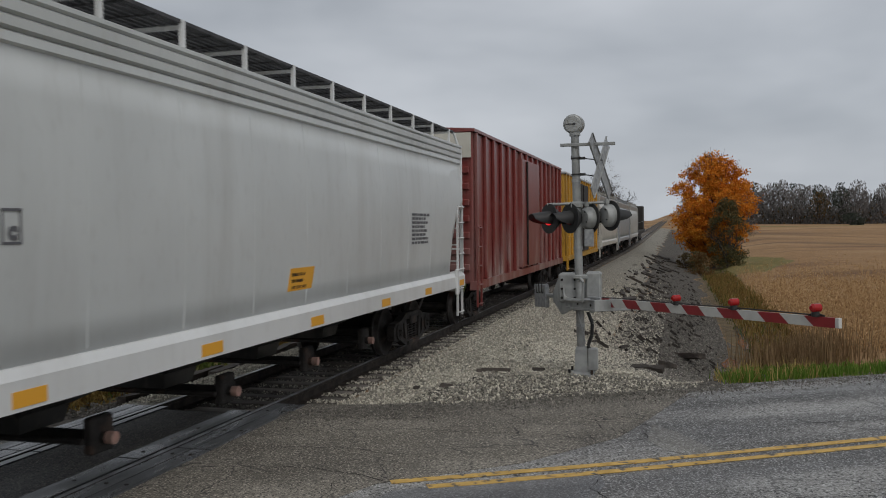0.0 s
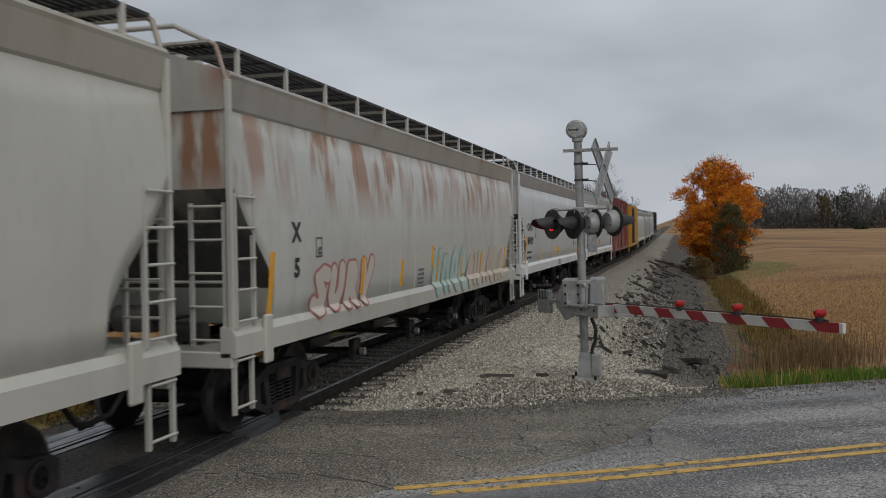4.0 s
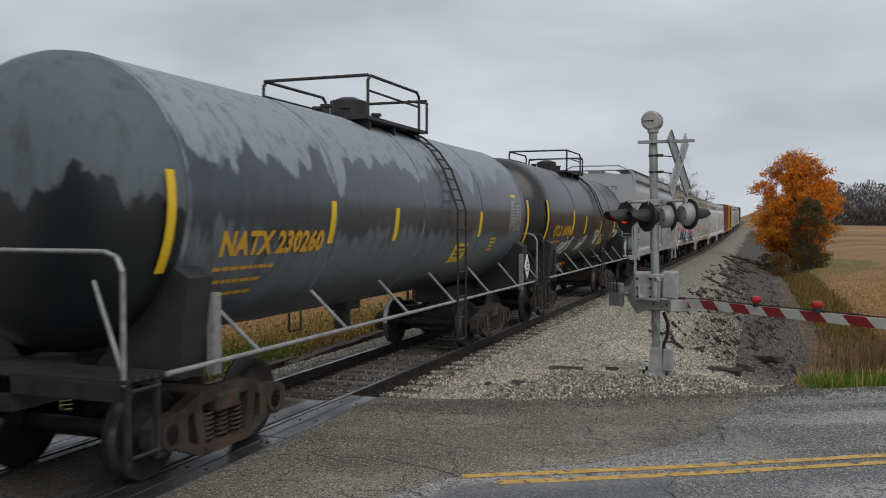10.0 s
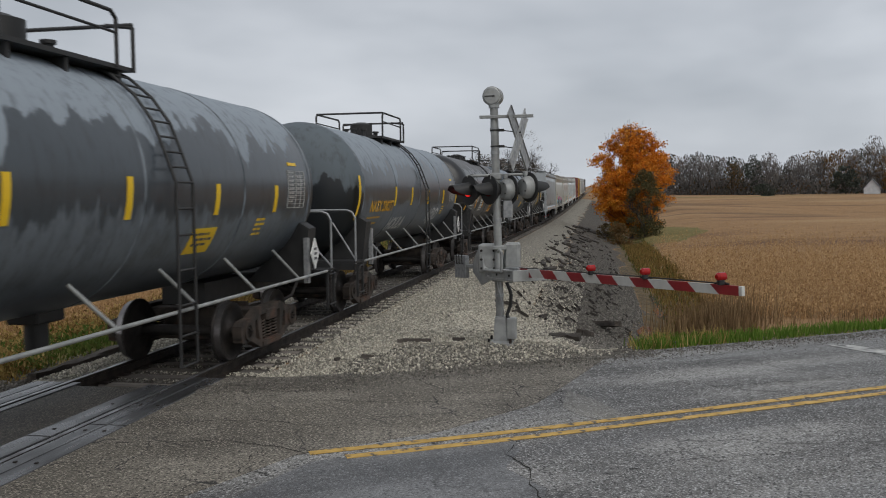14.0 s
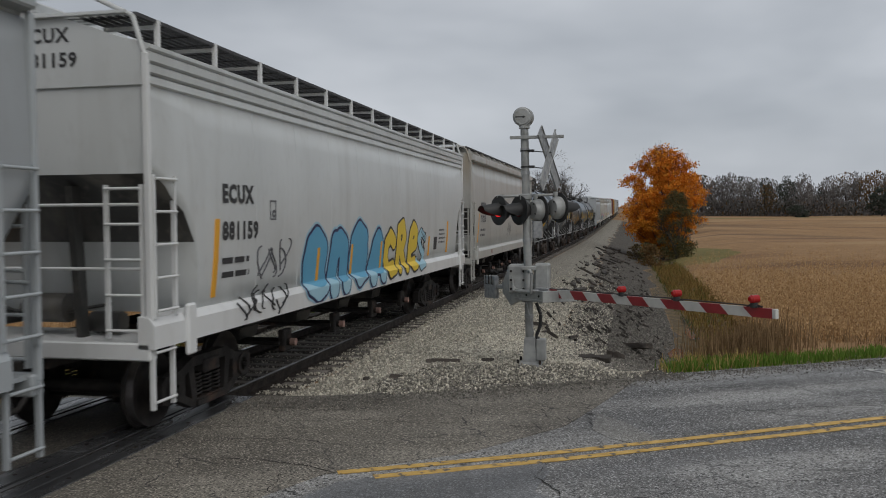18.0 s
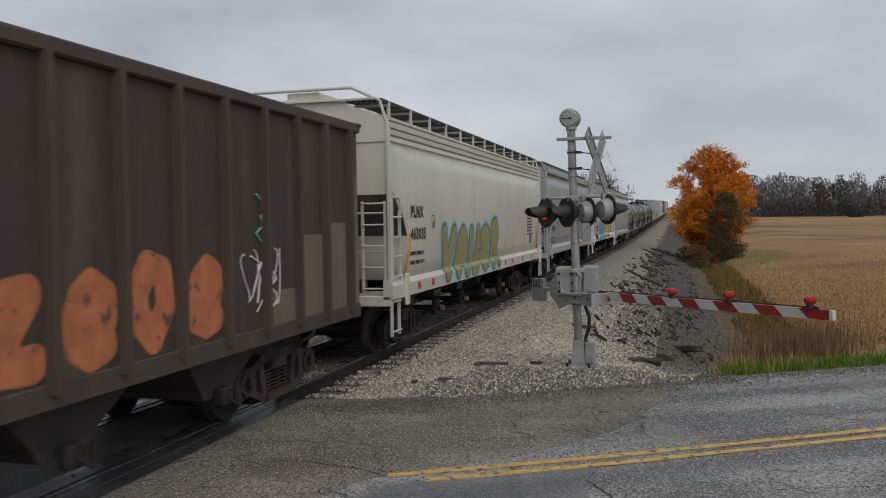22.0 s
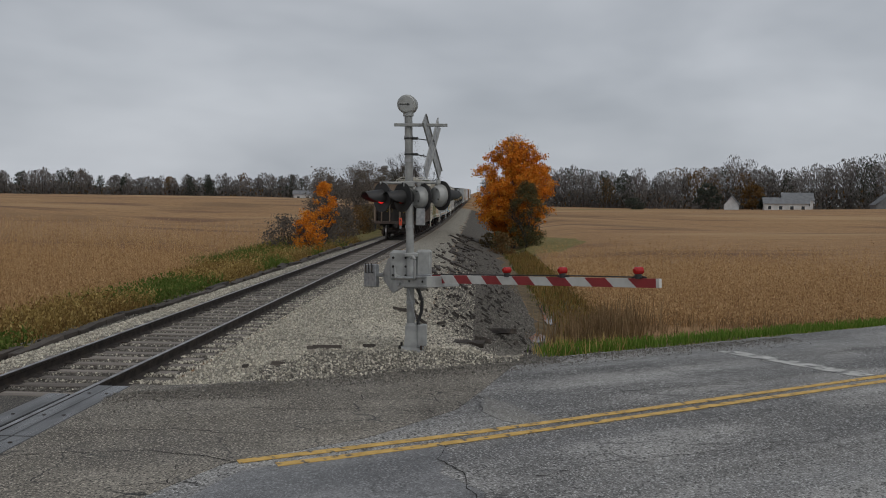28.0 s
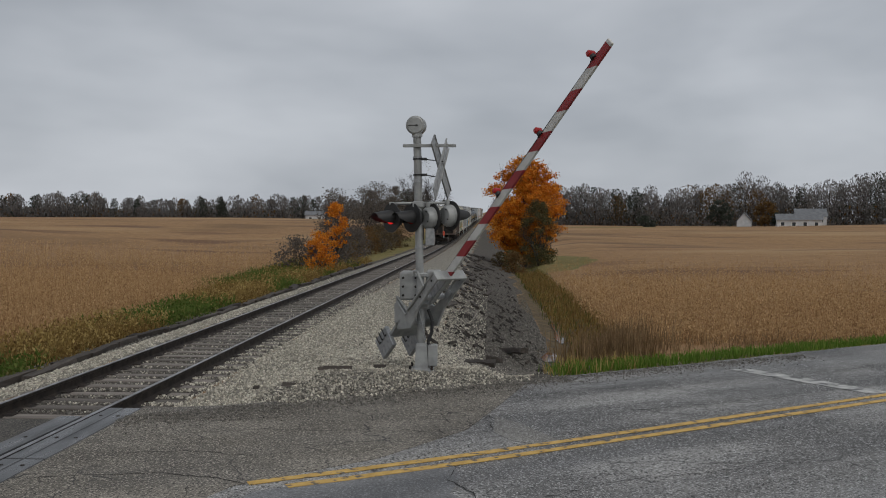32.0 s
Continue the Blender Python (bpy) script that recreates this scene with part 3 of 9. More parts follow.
def strip(name, ss, o0, o1, z, material, thick=0.06, wobble=0.0, cut=False):
    g = Geo()
    v = []
    for k, s in enumerate(ss):
        wa, wb = (noise.noise((s * 1.7, 0.3, o0)) * wobble, noise.noise((s * 1.7, 5.3, o1)) * wobble) if wobble else (0, 0)
        sa, sb = (max(s, (o0 * RN[0] * -1 - 2.35) / RU[0] + 0.01 * k), max(s, (o1 * RN[0] * -1 - 2.35) / RU[0] + 0.01 * k)) if cut else (s, s)
        v += [along(sa, o0 + wa, z), along(sb, o1 + wb, z), along(sa, o0 + wa, z - thick), along(sb, o1 + wb, z - thick)]
    f = []
    for k in range(len(ss) - 1):
        a = k * 4
        f += [(a, a + 4, a + 5, a + 1), (a, a + 2, a + 6, a + 4), (a + 1, a + 5, a + 7, a + 3)]
    f += [(0, 1, 3, 2), (len(v) - 4, len(v) - 2, len(v) - 1, len(v) - 3)]
    g.add(v, f)
    return part(name, g, material)


road = tagged(strip("road", [-5.1 + 0.5 * i for i in range(99)] + [50 + 10 * i for i in range(30)], -3.9, 3.45, -0.012, M_ASPHALT, wobble=0.12, cut=True), "wet grey asphalt country road with cracks and patches", "road", kind="structure")
apron = Geo()
APRON = [(-4.86, -6.0), (-4.86, 10.78), (-3.9, 11.0), (-2.9, 11.45), (-1.96, 12.05), (-0.9, 12.7), (0.2, 12.9), (-0.33, 10.9), (-0.62, 9.9), (-1.5, 8.6), (-2.7, 7.6), (-3.2, 6.4), (-1.5, -6.0)]
apron.loft([[(x, y, -0.1) for x, y in APRON], [(x, y, -0.006) for x, y in APRON]], smooth=False)
PATCH = [(-2.9, 6.0), (-2.62, 7.0), (-2.48, 7.42), (-1.6, 8.02), (-0.72, 8.5), (-0.62, 8.05), (-0.7, 7.5), (-0.3, 7.0), (-0.35, 6.0)]
tagged(part("road_patch", Geo().loft([[(x, y, -0.03) for x, y in PATCH], [(x, y, -0.008) for x, y in PATCH]], smooth=False), M_PATCH), "smooth dark grey asphalt patch beside the centre line", "road patch", kind="structure")
PALE = [(-0.28, 10.62), (0.0, 10.3), (0.3, 9.75), (0.52, 9.3), (0.2, 9.25), (-0.1, 9.45), (-0.3, 9.8)]
tagged(part("road_patch", Geo().loft([[(x, y, -0.03) for x, y in PALE], [(x, y, -0.0085) for x, y in PALE]], smooth=False), M_PALEPATCH), "pale stony asphalt patch by the crossing", "road patch", kind="structure")
rnd = random.Random(15)
for line in ([(-0.75, 11.0), (-0.45, 10.86), (-0.32, 10.78)], [(-0.33, 10.85), (-0.36, 10.4), (-0.33, 9.9), (-0.52, 9.6)], [(-0.52, 9.9), (-0.7, 9.55), (-0.95, 9.5), (-1.1, 9.2)], [(-0.68, 8.4), (-0.72, 7.9), (-0.5, 7.5), (-0.42, 7.0), (-0.2, 6.4)],
             [(-4.7, 7.7), (-3.6, 7.95), (-2.9, 7.8), (-2.5, 7.6)], [(-3.9, 9.5), (-3.0, 9.75), (-2.2, 9.7), (-1.4, 10.0)], [(-3.4, 6.9), (-2.9, 7.05), (-2.6, 7.0)], [(-4.5, 10.2), (-3.7, 10.1), (-2.9, 10.4)],
             [(0.1, 7.4), (0.9, 8.0), (1.8, 8.3), (2.9, 8.9)], [(-1.3, 10.9), (-0.9, 10.6), (-0.5, 10.65), (-0.2, 10.4)], [(-1.1, 10.2), (-0.8, 10.35), (-0.6, 10.1), (-0.45, 10.2)], [(-0.95, 10.6), (-0.85, 10.2), (-0.95, 9.9), (-0.8, 9.55)], [(-0.6, 10.6), (-0.62, 10.3), (-0.5, 10.0)], [(-1.5, 9.9), (-1.1, 9.75), (-0.75, 9.85)], [(-4.3, 8.6), (-3.5, 8.75), (-2.8, 8.6), (-2.2, 8.85)], [(-3.1, 7.6), (-3.0, 7.0), (-3.2, 6.5)], [(-2.2, 10.9), (-1.8, 10.5), (-1.75, 10.1)], [(1.2, 10.9), (2.2, 11.4), (3.4, 11.8)], [(2.0, 7.6), (2.4, 8.4), (3.1, 9.0)]):
    g, pts = Geo(), []
    for (xa, ya), (xb, yb_) in zip(line, line[1:]):
        k = max(2, int(math.hypot(xb - xa, yb_ - ya) / 0.09))
        pts += [(xa + (xb - xa) * i / k + rnd.uniform(-0.025, 0.025), ya + (yb_ - ya) * i / k + rnd.uniform(-0.025, 0.025)) for i in range(k)]
    v = []
    for i, (x, y) in enumerate(pts):
        w = rnd.uniform(0.003, 0.011) * (0.3 if i in (0, len(pts) - 1) else 1)
        v += [(x - w * 0.5, y - w, -0.0035), (x + w * 0.5, y + w, -0.0035)]
    g.add(v, [(2 * i, 2 * i + 1, 2 * i + 3, 2 * i + 2) for i in range(len(pts) - 1)])
    tagged(part("road_crack", g, M_CRACK), "dark crack in the asphalt", "crack", "cracks in the asphalt", kind="structure")
tagged(part("pavement_apron", apron, M_APRON), "old brown-grey asphalt apron beside the crossing", "pavement", kind="structure")
line_a = tagged(strip("yellow_line", [-0.1 + 0.25 * i for i in range(120)] + [30 + 10 * i for i in range(20)], 0.06, 0.17, -0.004, M_YELLOW, 0.004, 0.015), "worn yellow centre line painted on asphalt", "road marking", kind="structure")
line_b = tagged(strip("yellow_line", [0.2 + 0.25 * i for i in range(120)] + [30 + 10 * i for i in range(20)], -0.18, -0.07, -0.004, M_YELLOW, 0.004, 0.015), "worn yellow centre line painted on asphalt", "road marking", kind="structure")
bar = Geo()
BAR = [(3.62, 14.4), (4.02, 14.42), (5.42, 12.58), (5.08, 12.42)]
bar.loft([[(x, y, -0.008) for x, y in BAR], [(x, y, -0.004) for x, y in BAR]], smooth=False)
tagged(part("stop_line", bar, M_WHITELINE), "faded white stop line painted on asphalt", "road marking", kind="structure")

# ---------------------------------------------------------------- track
RY = steps((-30, 70, 10), (70, 130, 20), (130, 900, 14))
HEAD = [(-0.036, 0), (0.036, 0), (0.036, -0.035), (0.009, -0.05), (0.009, -0.14), (0.072, -0.165), (0.072, -0.178), (-0.072, -0.178), (-0.072, -0.165), (-0.009, -0.14), (-0.009, -0.05), (-0.036, -0.035)]
for x in RAIL_X:
    rail = thing("rail", "dark rusty steel rail with polished head", "rail", group="rails", kind="structure")
    web, top = Geo(), Geo()
    web.loft([[(x + a, y, track_z(y) + b - 0.004) for a, b in HEAD] for y in RY], smooth=False)
    top.loft([[(x + a, y, track_z(y) + b) for a, b in ((-0.03, -0.006), (-0.026, 0), (0.026, 0), (0.03, -0.006))] for y in RY], smooth=False)
    part("rail_body", web, M_RAIL, rail)
    part("rail_head", top, M_RAILTOP, rail, "polished running surface")
# ---------------------------------------------------------------- rolling stock: shared parts


def lerp_table(tab, v):
    for (a, xa), (b, xb) in zip(tab, tab[1:]):
        if v <= b:
            return xa + (xb - xa) * max(0.0, v - a) / (b - a)
    return tab[-1][1]


def words(text, size, offset=0.0, shear=0.0, spacing=1.0, align="LEFT"):
    """The flat mesh of a line of writing: u to the right, v up."""
    cu = bpy.data.curves.new("writing", "FONT")
    cu.body, cu.size, cu.offset, cu.shear, cu.space_character, cu.align_x = text, size, offset, shear, spacing, align
    cu.resolution_u = 2
    ob = bpy.data.objects.new("writing", cu)
    me = bpy.data.meshes.new_from_object(ob)
    bpy.data.objects.remove(ob)
    bpy.data.curves.remove(cu)
    return me


def lettering(text, size, y, z, surface, material, parent, lift=0.006, name="lettering", **kw):
    """Writing laid on a car's side; surface(v) gives (x, z) for a height v."""
    kw.setdefault("offset", 0.014)
    me = words(text, size, **kw)
    for v in me.vertices:
        x, zz = surface(z + v.co.y)
        v.co = (x + lift, y + v.co.x, zz)
    me.materials.append(material)
    return part(name, me, None, parent)


def patch(y0, y1, z0, z1, surface, material, parent, name="stripe", lift=0.005, lean=0.0, thick=0.004, n=4):
    """A thin plate, sticker or painted stripe that follows a car's side."""
    g = Geo()
    rings = []
    for i in range(n + 1):
        v = z0 + (z1 - z0) * i / n
        x, zz = surface(v)
        sh = lean * (v - z0)
        rings.append([(x + lift, y0 + sh, zz), (x + lift, y1 + sh, zz), (x + lift - thick - 0.01, y1 + sh, zz), (x + lift - thick - 0.01, y0 + sh, zz)])
    g.loft(rings, smooth=False)
    return part(name, g, material, parent)


def bars(y, z, width, rows, height, surface, material, parent, gap=0.5, seed=1, name="small_print", lift=0.005):
    """Small writing that cannot be read: rows of plain bars."""
    g = Geo()
    rnd = random.Random(seed)
    for r in range(rows):
        v0 = z - r * height / gap * 1.0
        u = y
        end = y + width * rnd.uniform(0.7, 1.0)
        while u < end:
            w = min(rnd.uniform(0.06, 0.2) * (height / 0.04), end - u)
            xa, za = surface(v0)
            xb, zb = surface(v0 - height)
            g.add([(xa + lift, u, za), (xa + lift, u + w, za), (xb + lift, u + w, zb), (xb + lift, u, zb)], [(0, 1, 2, 3)])
            u += w + height * 0.7
    print_ = part(name, g, material, parent)
    print_["kind"] = "stuff"
    return print_


M_WHITE = plain("sticker_white", (0.72, 0.72, 0.7), 0.6)
M_STENCIL = plain("stencil_faded_white", (0.42, 0.42, 0.41), 0.6)
M_INK = plain("stencil_black", (0.03, 0.03, 0.032), 0.6)
M_GREYINK = plain("stencil_dark_grey", (0.1, 0.1, 0.11), 0.6)
M_ORANGE = plain("reflective_orange", (0.75, 0.36, 0.03), 0.45)
M_YEL = plain("reflective_yellow", (0.85, 0.55, 0.02), 0.45)
M_REDREF = plain("reflective_red", (0.45, 0.03, 0.03), 0.4)
M_PINK = mat("faded_red_cap", (0.42, 0.24, 0.2), (0.25, 0.17, 0.14), 0.7, scale=9, fine=40, bump=0.1)
M_GRATE = mat("running_board_steel", (0.05, 0.05, 0.053), (0.1, 0.1, 0.105), 0.6, metal=0.4, scale=5, fine=60, bump=0.2)

WHEEL_R = 0.44


def wheelset_geo():
    w, t = Geo(), Geo()
    for sx in (-1, 1):
        prof = [(0.62, 0.09), (0.66, 0.13), (0.70, 0.30), (0.69, 0.37), (0.685, 0.47), (0.715, 0.47), (0.722, 0.442)]
        prof2 = [(0.722, 0.441), (0.82, 0.436)]
        prof3 = [(0.82, 0.435), (0.815, 0.38), (0.775, 0.34), (0.765, 0.2), (0.80, 0.13), (0.83, 0.12), (0.83, 0.0)]
        for g, pr in ((w, prof), (t if sx > 0 else Geo(), prof2), (w, prof3)):
            g.loft([[(sx * x, r * math.cos(a), r * math.sin(a)) for x, r in pr] for a in [2 * math.pi * i / 28 for i in range(29)]], closed=False, caps=False)
    w.cyl((-0.95, 0, 0), (0.95, 0, 0), 0.08, 12)
    for sx in (-1, 1):
        w.cyl((sx * 0.9, 0, 0), (sx * 1.1, 0, 0), 0.10, 12)
        for i in range(3):
            a = i * 2.094 + 0.4
            w.cyl((sx * 1.1, 0.05 * math.cos(a), 0.05 * math.sin(a)), (sx * 1.125, 0.05 * math.cos(a), 0.05 * math.sin(a)), 0.014, 6)
    return w.mesh("wheelset"), t.mesh("tread")


def side_frame_geo():
    """A cast truck side: arched top, two windows, pockets for the axle boxes."""
    g = Geo()
    top = [(-1.12, 0.52), (-1.05, 0.60), (-0.75, 0.62), (-0.42, 0.74), (0.42, 0.74), (0.75, 0.62), (1.05, 0.60), (1.12, 0.52)]
    low = [(-1.12, 0.40), (-0.98, 0.36), (-0.80, 0.38), (-0.42, 0.22), (0.42, 0.22), (0.80, 0.38), (0.98, 0.36), (1.12, 0.40)]
    x0, x1 = 0.93, 1.07

    def slab(outline, a=x0, b=x1):
        g.side(outline, a, b)
    slab([(y, z) for y, z in top] + [(y, z - 0.12) for y, z in reversed(top)])
    slab([(y, z) for y, z in low] + [(y, z - 0.10) for y, z in reversed(low)])
    for s in (-1, 1):
        slab([(s * 0.42, 0.70), (s * 0.56, 0.66), (s * 0.44, 0.18), (s * 0.34, 0.18)])
        slab([(s * 0.62, 0.58), (s * 0.74, 0.58), (s * 0.74, 0.32), (s * 0.62, 0.26)])
        slab([(s * 1.02, 0.60), (s * 1.14, 0.54), (s * 1.14, 0.36), (s * 1.02, 0.30)])
        g.cyl((x0 - 0.02, s * 0.89, 0.44), (x1 + 0.03, s * 0.89, 0.44), 0.15, 12)
    g.box(x0 - 0.02, x1 + 0.03, -0.36, 0.36, 0.13, 0.2)
    return g.mesh("side_frame")


def spring_geo():
    """One coil spring."""
    rings = []
    for k in range(57):
        a, z = k * 2 * math.pi / 9, 0.215 + 0.30 * k / 56
        c = Vector((0.98 + 0.075 * math.cos(a), 0.075 * math.sin(a), z))
        o = Vector((math.cos(a), math.sin(a), 0))
        rings.append([c + o * 0.016 * math.cos(b) + Vector((0, 0, 0.016 * math.sin(b))) for b in (0, 1.57, 3.14, 4.71)])
    return Geo().loft(rings).mesh("spring")


ME_WHEEL, ME_TREAD = wheelset_geo()
ME_WHEEL.materials.append(M_WHEEL)
ME_TREAD.materials.append(M_TREAD)
ME_FRAME, ME_SPRING = side_frame_geo(), spring_geo()
bolster = Geo().box(-1.1, 1.1, -0.2, 0.2, 0.5, 0.68, 0.02).cyl((0, 0, 0.66), (0, 0, 0.95), 0.22, 12).box(-0.85, 0.85, -0.72, -0.6, 0.28, 0.38).box(-0.85, 0.85, 0.6, 0.72, 0.28, 0.38)
ME_BOLSTER = bolster.mesh("truck")
ME_BEAM = Geo().box(-0.72, 0.72, -0.05, 0.05, 0.30, 0.44, 0.015).box(-0.5, 0.5, -0.03, 0.03, 0.44, 0.72).cyl((-0.3, 0, 0.25), (0.3, 0, 0.25), 0.04, 8).mesh("brake_beam")
FLIP = Matrix.Rotation(math.pi, 4, "Z")
WHEELSETS = []


TRUCK_SETS = {}


def truck(y, car, iron=None):
    iron = iron or M_IRON
    if iron.name not in TRUCK_SETS:
        TRUCK_SETS[iron.name] = [q.copy() for q in (ME_BOLSTER, ME_FRAME, ME_SPRING, ME_BEAM)]
    frame_set = TRUCK_SETS[iron.name]
    t = part("truck", frame_set[0], iron, car, at=Matrix.Translation((0, y, 0)))
    for m in (Matrix.Identity(4), FLIP):
        part("side_frame", frame_set[1], iron, t, at=m)
        for dy in (-0.24, 0.0, 0.24):
            part("spring", frame_set[2], iron, t, at=m @ Matrix.Translation((0, dy, 0)))
    for dy in (-0.42, 0.42):
        part("brake_beam", frame_set[3], iron, t, at=Matrix.Translation((0, dy, 0)))
    for dy in (-0.89, 0.89):
        w = part("wheelset", ME_WHEEL, None, t, at=Matrix.Translation((0, dy, WHEEL_R)))
        for m in (Matrix.Identity(4), FLIP):
            part("wheel_tread", ME_TREAD, None, t, at=Matrix.Translation((0, dy, WHEEL_R)) @ m)
        WHEELSETS.append((car, t, dy, w))


def coupler(y, s, car):
    g = Geo().box(-0.1, 0.1, min(y, y + s * 0.45), max(y, y + s * 0.45), 0.78, 0.96, 0.02)
    g.box(-0.16, 0.12, min(y + s * 0.4, y + s * 0.66), max(y + s * 0.4, y + s * 0.66), 0.72, 1.02, 0.05)
    g.tube([(0.25, y, 0.75), (0.22, y + s * 0.25, 0.5), (0.12, y + s * 0.62, 0.42)], 0.03)
    part("coupler", g, M_IRON, car, "rusty cast coupler with hose")


def ladder(x, y0, y1, z0, z1, n, material, car, r=0.016, name="ladder", across=False):
    g = Geo()
    if across:       # rungs along x on an end wall: y0..y1 are x, x is y
        for u in (y0, y1):
            g.box(u - 0.02, u + 0.02, x - 0.015, x + 0.03, z0, z1)
        for i in range(n):
            z = z0 + 0.08 + (z1 - z0 - 0.12) * i / (n - 1)
            g.cyl((y0, x - 0.03, z), (y1, x - 0.03, z), r, 6)
    else:
        for u in (y0, y1):
            g.box(x - 0.03, x + 0.015, u - 0.02, u + 0.02, z0, z1)
        for i in range(n):
            z = z0 + 0.08 + (z1 - z0 - 0.12) * i / (n - 1)
            g.cyl((x + 0.03, y0, z), (x + 0.03, y1, z), r, 6)
    return part(name, g, material, car)


def end_words(lines, size, x, z, step, car, y=0.044, ink=None):
    """Marks stencilled high on a car's rear end."""
    for k, tx in enumerate(lines):
        me = words(tx, size, offset=0.006, spacing=1.1)
        for v in me.vertices:
            v.co = (x + v.co.x, y, z - k * step + v.co.y)
        me.materials.append(ink or M_INK)
        part("lettering", me, None, car)


def hopper_car(L, style, body_mat, sill_mat, label, dark_mat=None, eave_mat=None, board_mat=None, pockets=3, caps=None, name="hopper_car"):
    """A covered grain hopper. style: 'smooth' (rounded sides), 'ribbed' (corrugated eave) or 'channel' (boxed eave)."""
    car = thing(name, label, "freight car", group="train")
    dark = dark_mat or body_mat
    eave_mat = eave_mat or body_mat
    board_mat = board_mat or M_GRATE
    if style == "smooth":
        tab = [(1.2, 1.50), (1.4, 1.53), (1.8, 1.565), (2.3, 1.58), (2.8, 1.57), (3.3, 1.535), (3.74, 1.47)]
    elif style == "ribbed":
        tab = [(1.2, 1.50), (1.4, 1.52), (1.9, 1.56), (2.6, 1.575), (3.2, 1.56), (3.74, 1.51)]
    else:
        tab = [(1.2, 1.46), (1.4, 1.49), (2.0, 1.53), (2.8, 1.55), (3.4, 1.535), (4.0, 1.50)]
    seam = tab[-1][0]

    def surface(v):
        return lerp_table(tab, min(v, seam)), v
    # shell: open underneath at the ends, with sloping hopper ends
    g = Geo()
    e = 0.075
    if style == "ribbed":
        low = [(e, 2.86), (0.30, 2.74), (0.42, 2.62), (0.66, 2.48), (0.9, 2.15), (0.99, 1.8), (0.95, 1.36)]
    elif style == "smooth":
        low = [(e, 2.9), (0.34, 2.52), (0.44, 2.42), (0.80, 2.05), (0.98, 1.78), (0.9, 1.36)]
    else:
        low = [(0.03, 2.66), (0.14, 2.58), (0.5, 2.12), (0.66, 1.85), (0.68, 1.6), (0.62, 1.36)]

    def ring(y, zb):
        zs = [zb + (seam - zb) * i / 7 for i in range(8)]
        right = [(lerp_table(tab, z), y, z) for z in zs]
        return [(-x, yy, z) for x, yy, z in right][::-1] + right
    ends = [ring(y, z) for y, z in low[:-1]]
    mid = [ring(low[-2][0] + 0.02 + (L - 2 * low[-2][0] - 0.04) * i / 14, low[-1][1]) for i in range(15)]
    far = [ring(L - y, z) for y, z in reversed(low[:-1])]
    g.loft(ends + mid + far, closed=True, caps=True)
    body = part("body", g, body_mat, car)
    # down-facing sheets are coloured near-black: grime and the recess's shade together
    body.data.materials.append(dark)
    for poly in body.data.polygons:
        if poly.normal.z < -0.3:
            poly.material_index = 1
    # roof
    g = Geo()
    w = tab[-1][1]
    if style == "smooth":
        prof = [(w, seam), (w + 0.02, seam + 0.03), (1.555, 4.06), (1.57, 4.10), (1.555, 4.135), (1.25, 4.22), (0.75, 4.40), (0.4, 4.5), (0, 4.53)]
    elif style == "ribbed":
        prof = [(w, seam), (w + 0.03, seam + 0.02), (1.535, 3.83), (1.50, 3.85), (1.55, 3.87), (1.555, 3.94), (1.52, 3.96), (1.565, 3.98), (1.57, 4.06), (1.535, 4.08), (1.575, 4.1), (1.575, 4.14), (1.25, 4.22), (0.75, 4.40), (0.4, 4.5), (0, 4.53)]
    else:
        prof = [(w, seam), (1.46, seam + 0.03), (1.47, 4.06), (1.585, 4.08), (1.60, 4.10), (1.60, 4.26), (1.57, 4.28), (1.2, 4.32), (0.6, 4.36), (0, 4.37)]
    full = prof + [(-x, z) for x, z in reversed(prof[:-1])]
    g.loft([[(x, y, z) for x, z in full] for y in (0.05, L - 0.05)], closed=True, caps=True, smooth=False)
    part("roof", g, eave_mat, car)
    top_z = prof[-1][1]
    # hatches and running boards
    cover = Geo().box(-0.3, 0.3, -L / 20, L / 20, -0.02, 0.1, 0.02).mesh("roof_hatch_cover")
    for i in range(9):
        part("roof_hatch_cover", cover, eave_mat, car, at=Matrix.Translation((0, L * (i + 0.5) / 9, top_z)))
    # upright welds where the side sheets meet
    for i in range(1, 10):
        y = 1.1 + (L - 2.2) * i / 10
        for s in (-1, 1):
            rings = []
            for k in range(7):
                z = 1.44 + (seam - 0.02 - 1.44) * k / 6
                x = lerp_table(tab, z)
                rings.append([(s * (x - 0.004), y - 0.022, z), (s * (x + 0.0035), y - 0.006, z), (s * (x + 0.0035), y + 0.006, z), (s * (x - 0.004), y + 0.022, z)])
            part("weld_seam", Geo().loft(rings, closed=False, caps=False, smooth=False), body_mat, car)
    bz = 4.47 if style != "channel" else 4.50
    for s in (-1, 1):
        g = Geo()
        for x in (0.80, 0.9, 1.0, 1.1, 1.2, 1.3, 1.38):
            g.box(s * x - 0.03, s * x + 0.03, 0.1, L - 0.1, bz - 0.035, bz)
        for i in range(int(L / 0.5)):
            y = 0.15 + i * (L - 0.3) / int(L / 0.5)
            g.box(min(s * 0.78, s * 1.4), max(s * 0.78, s * 1.4), y, y + 0.02, bz - 0.05, bz - 0.036)
        part("running_board", g, board_mat, car, "open steel grating walkway")
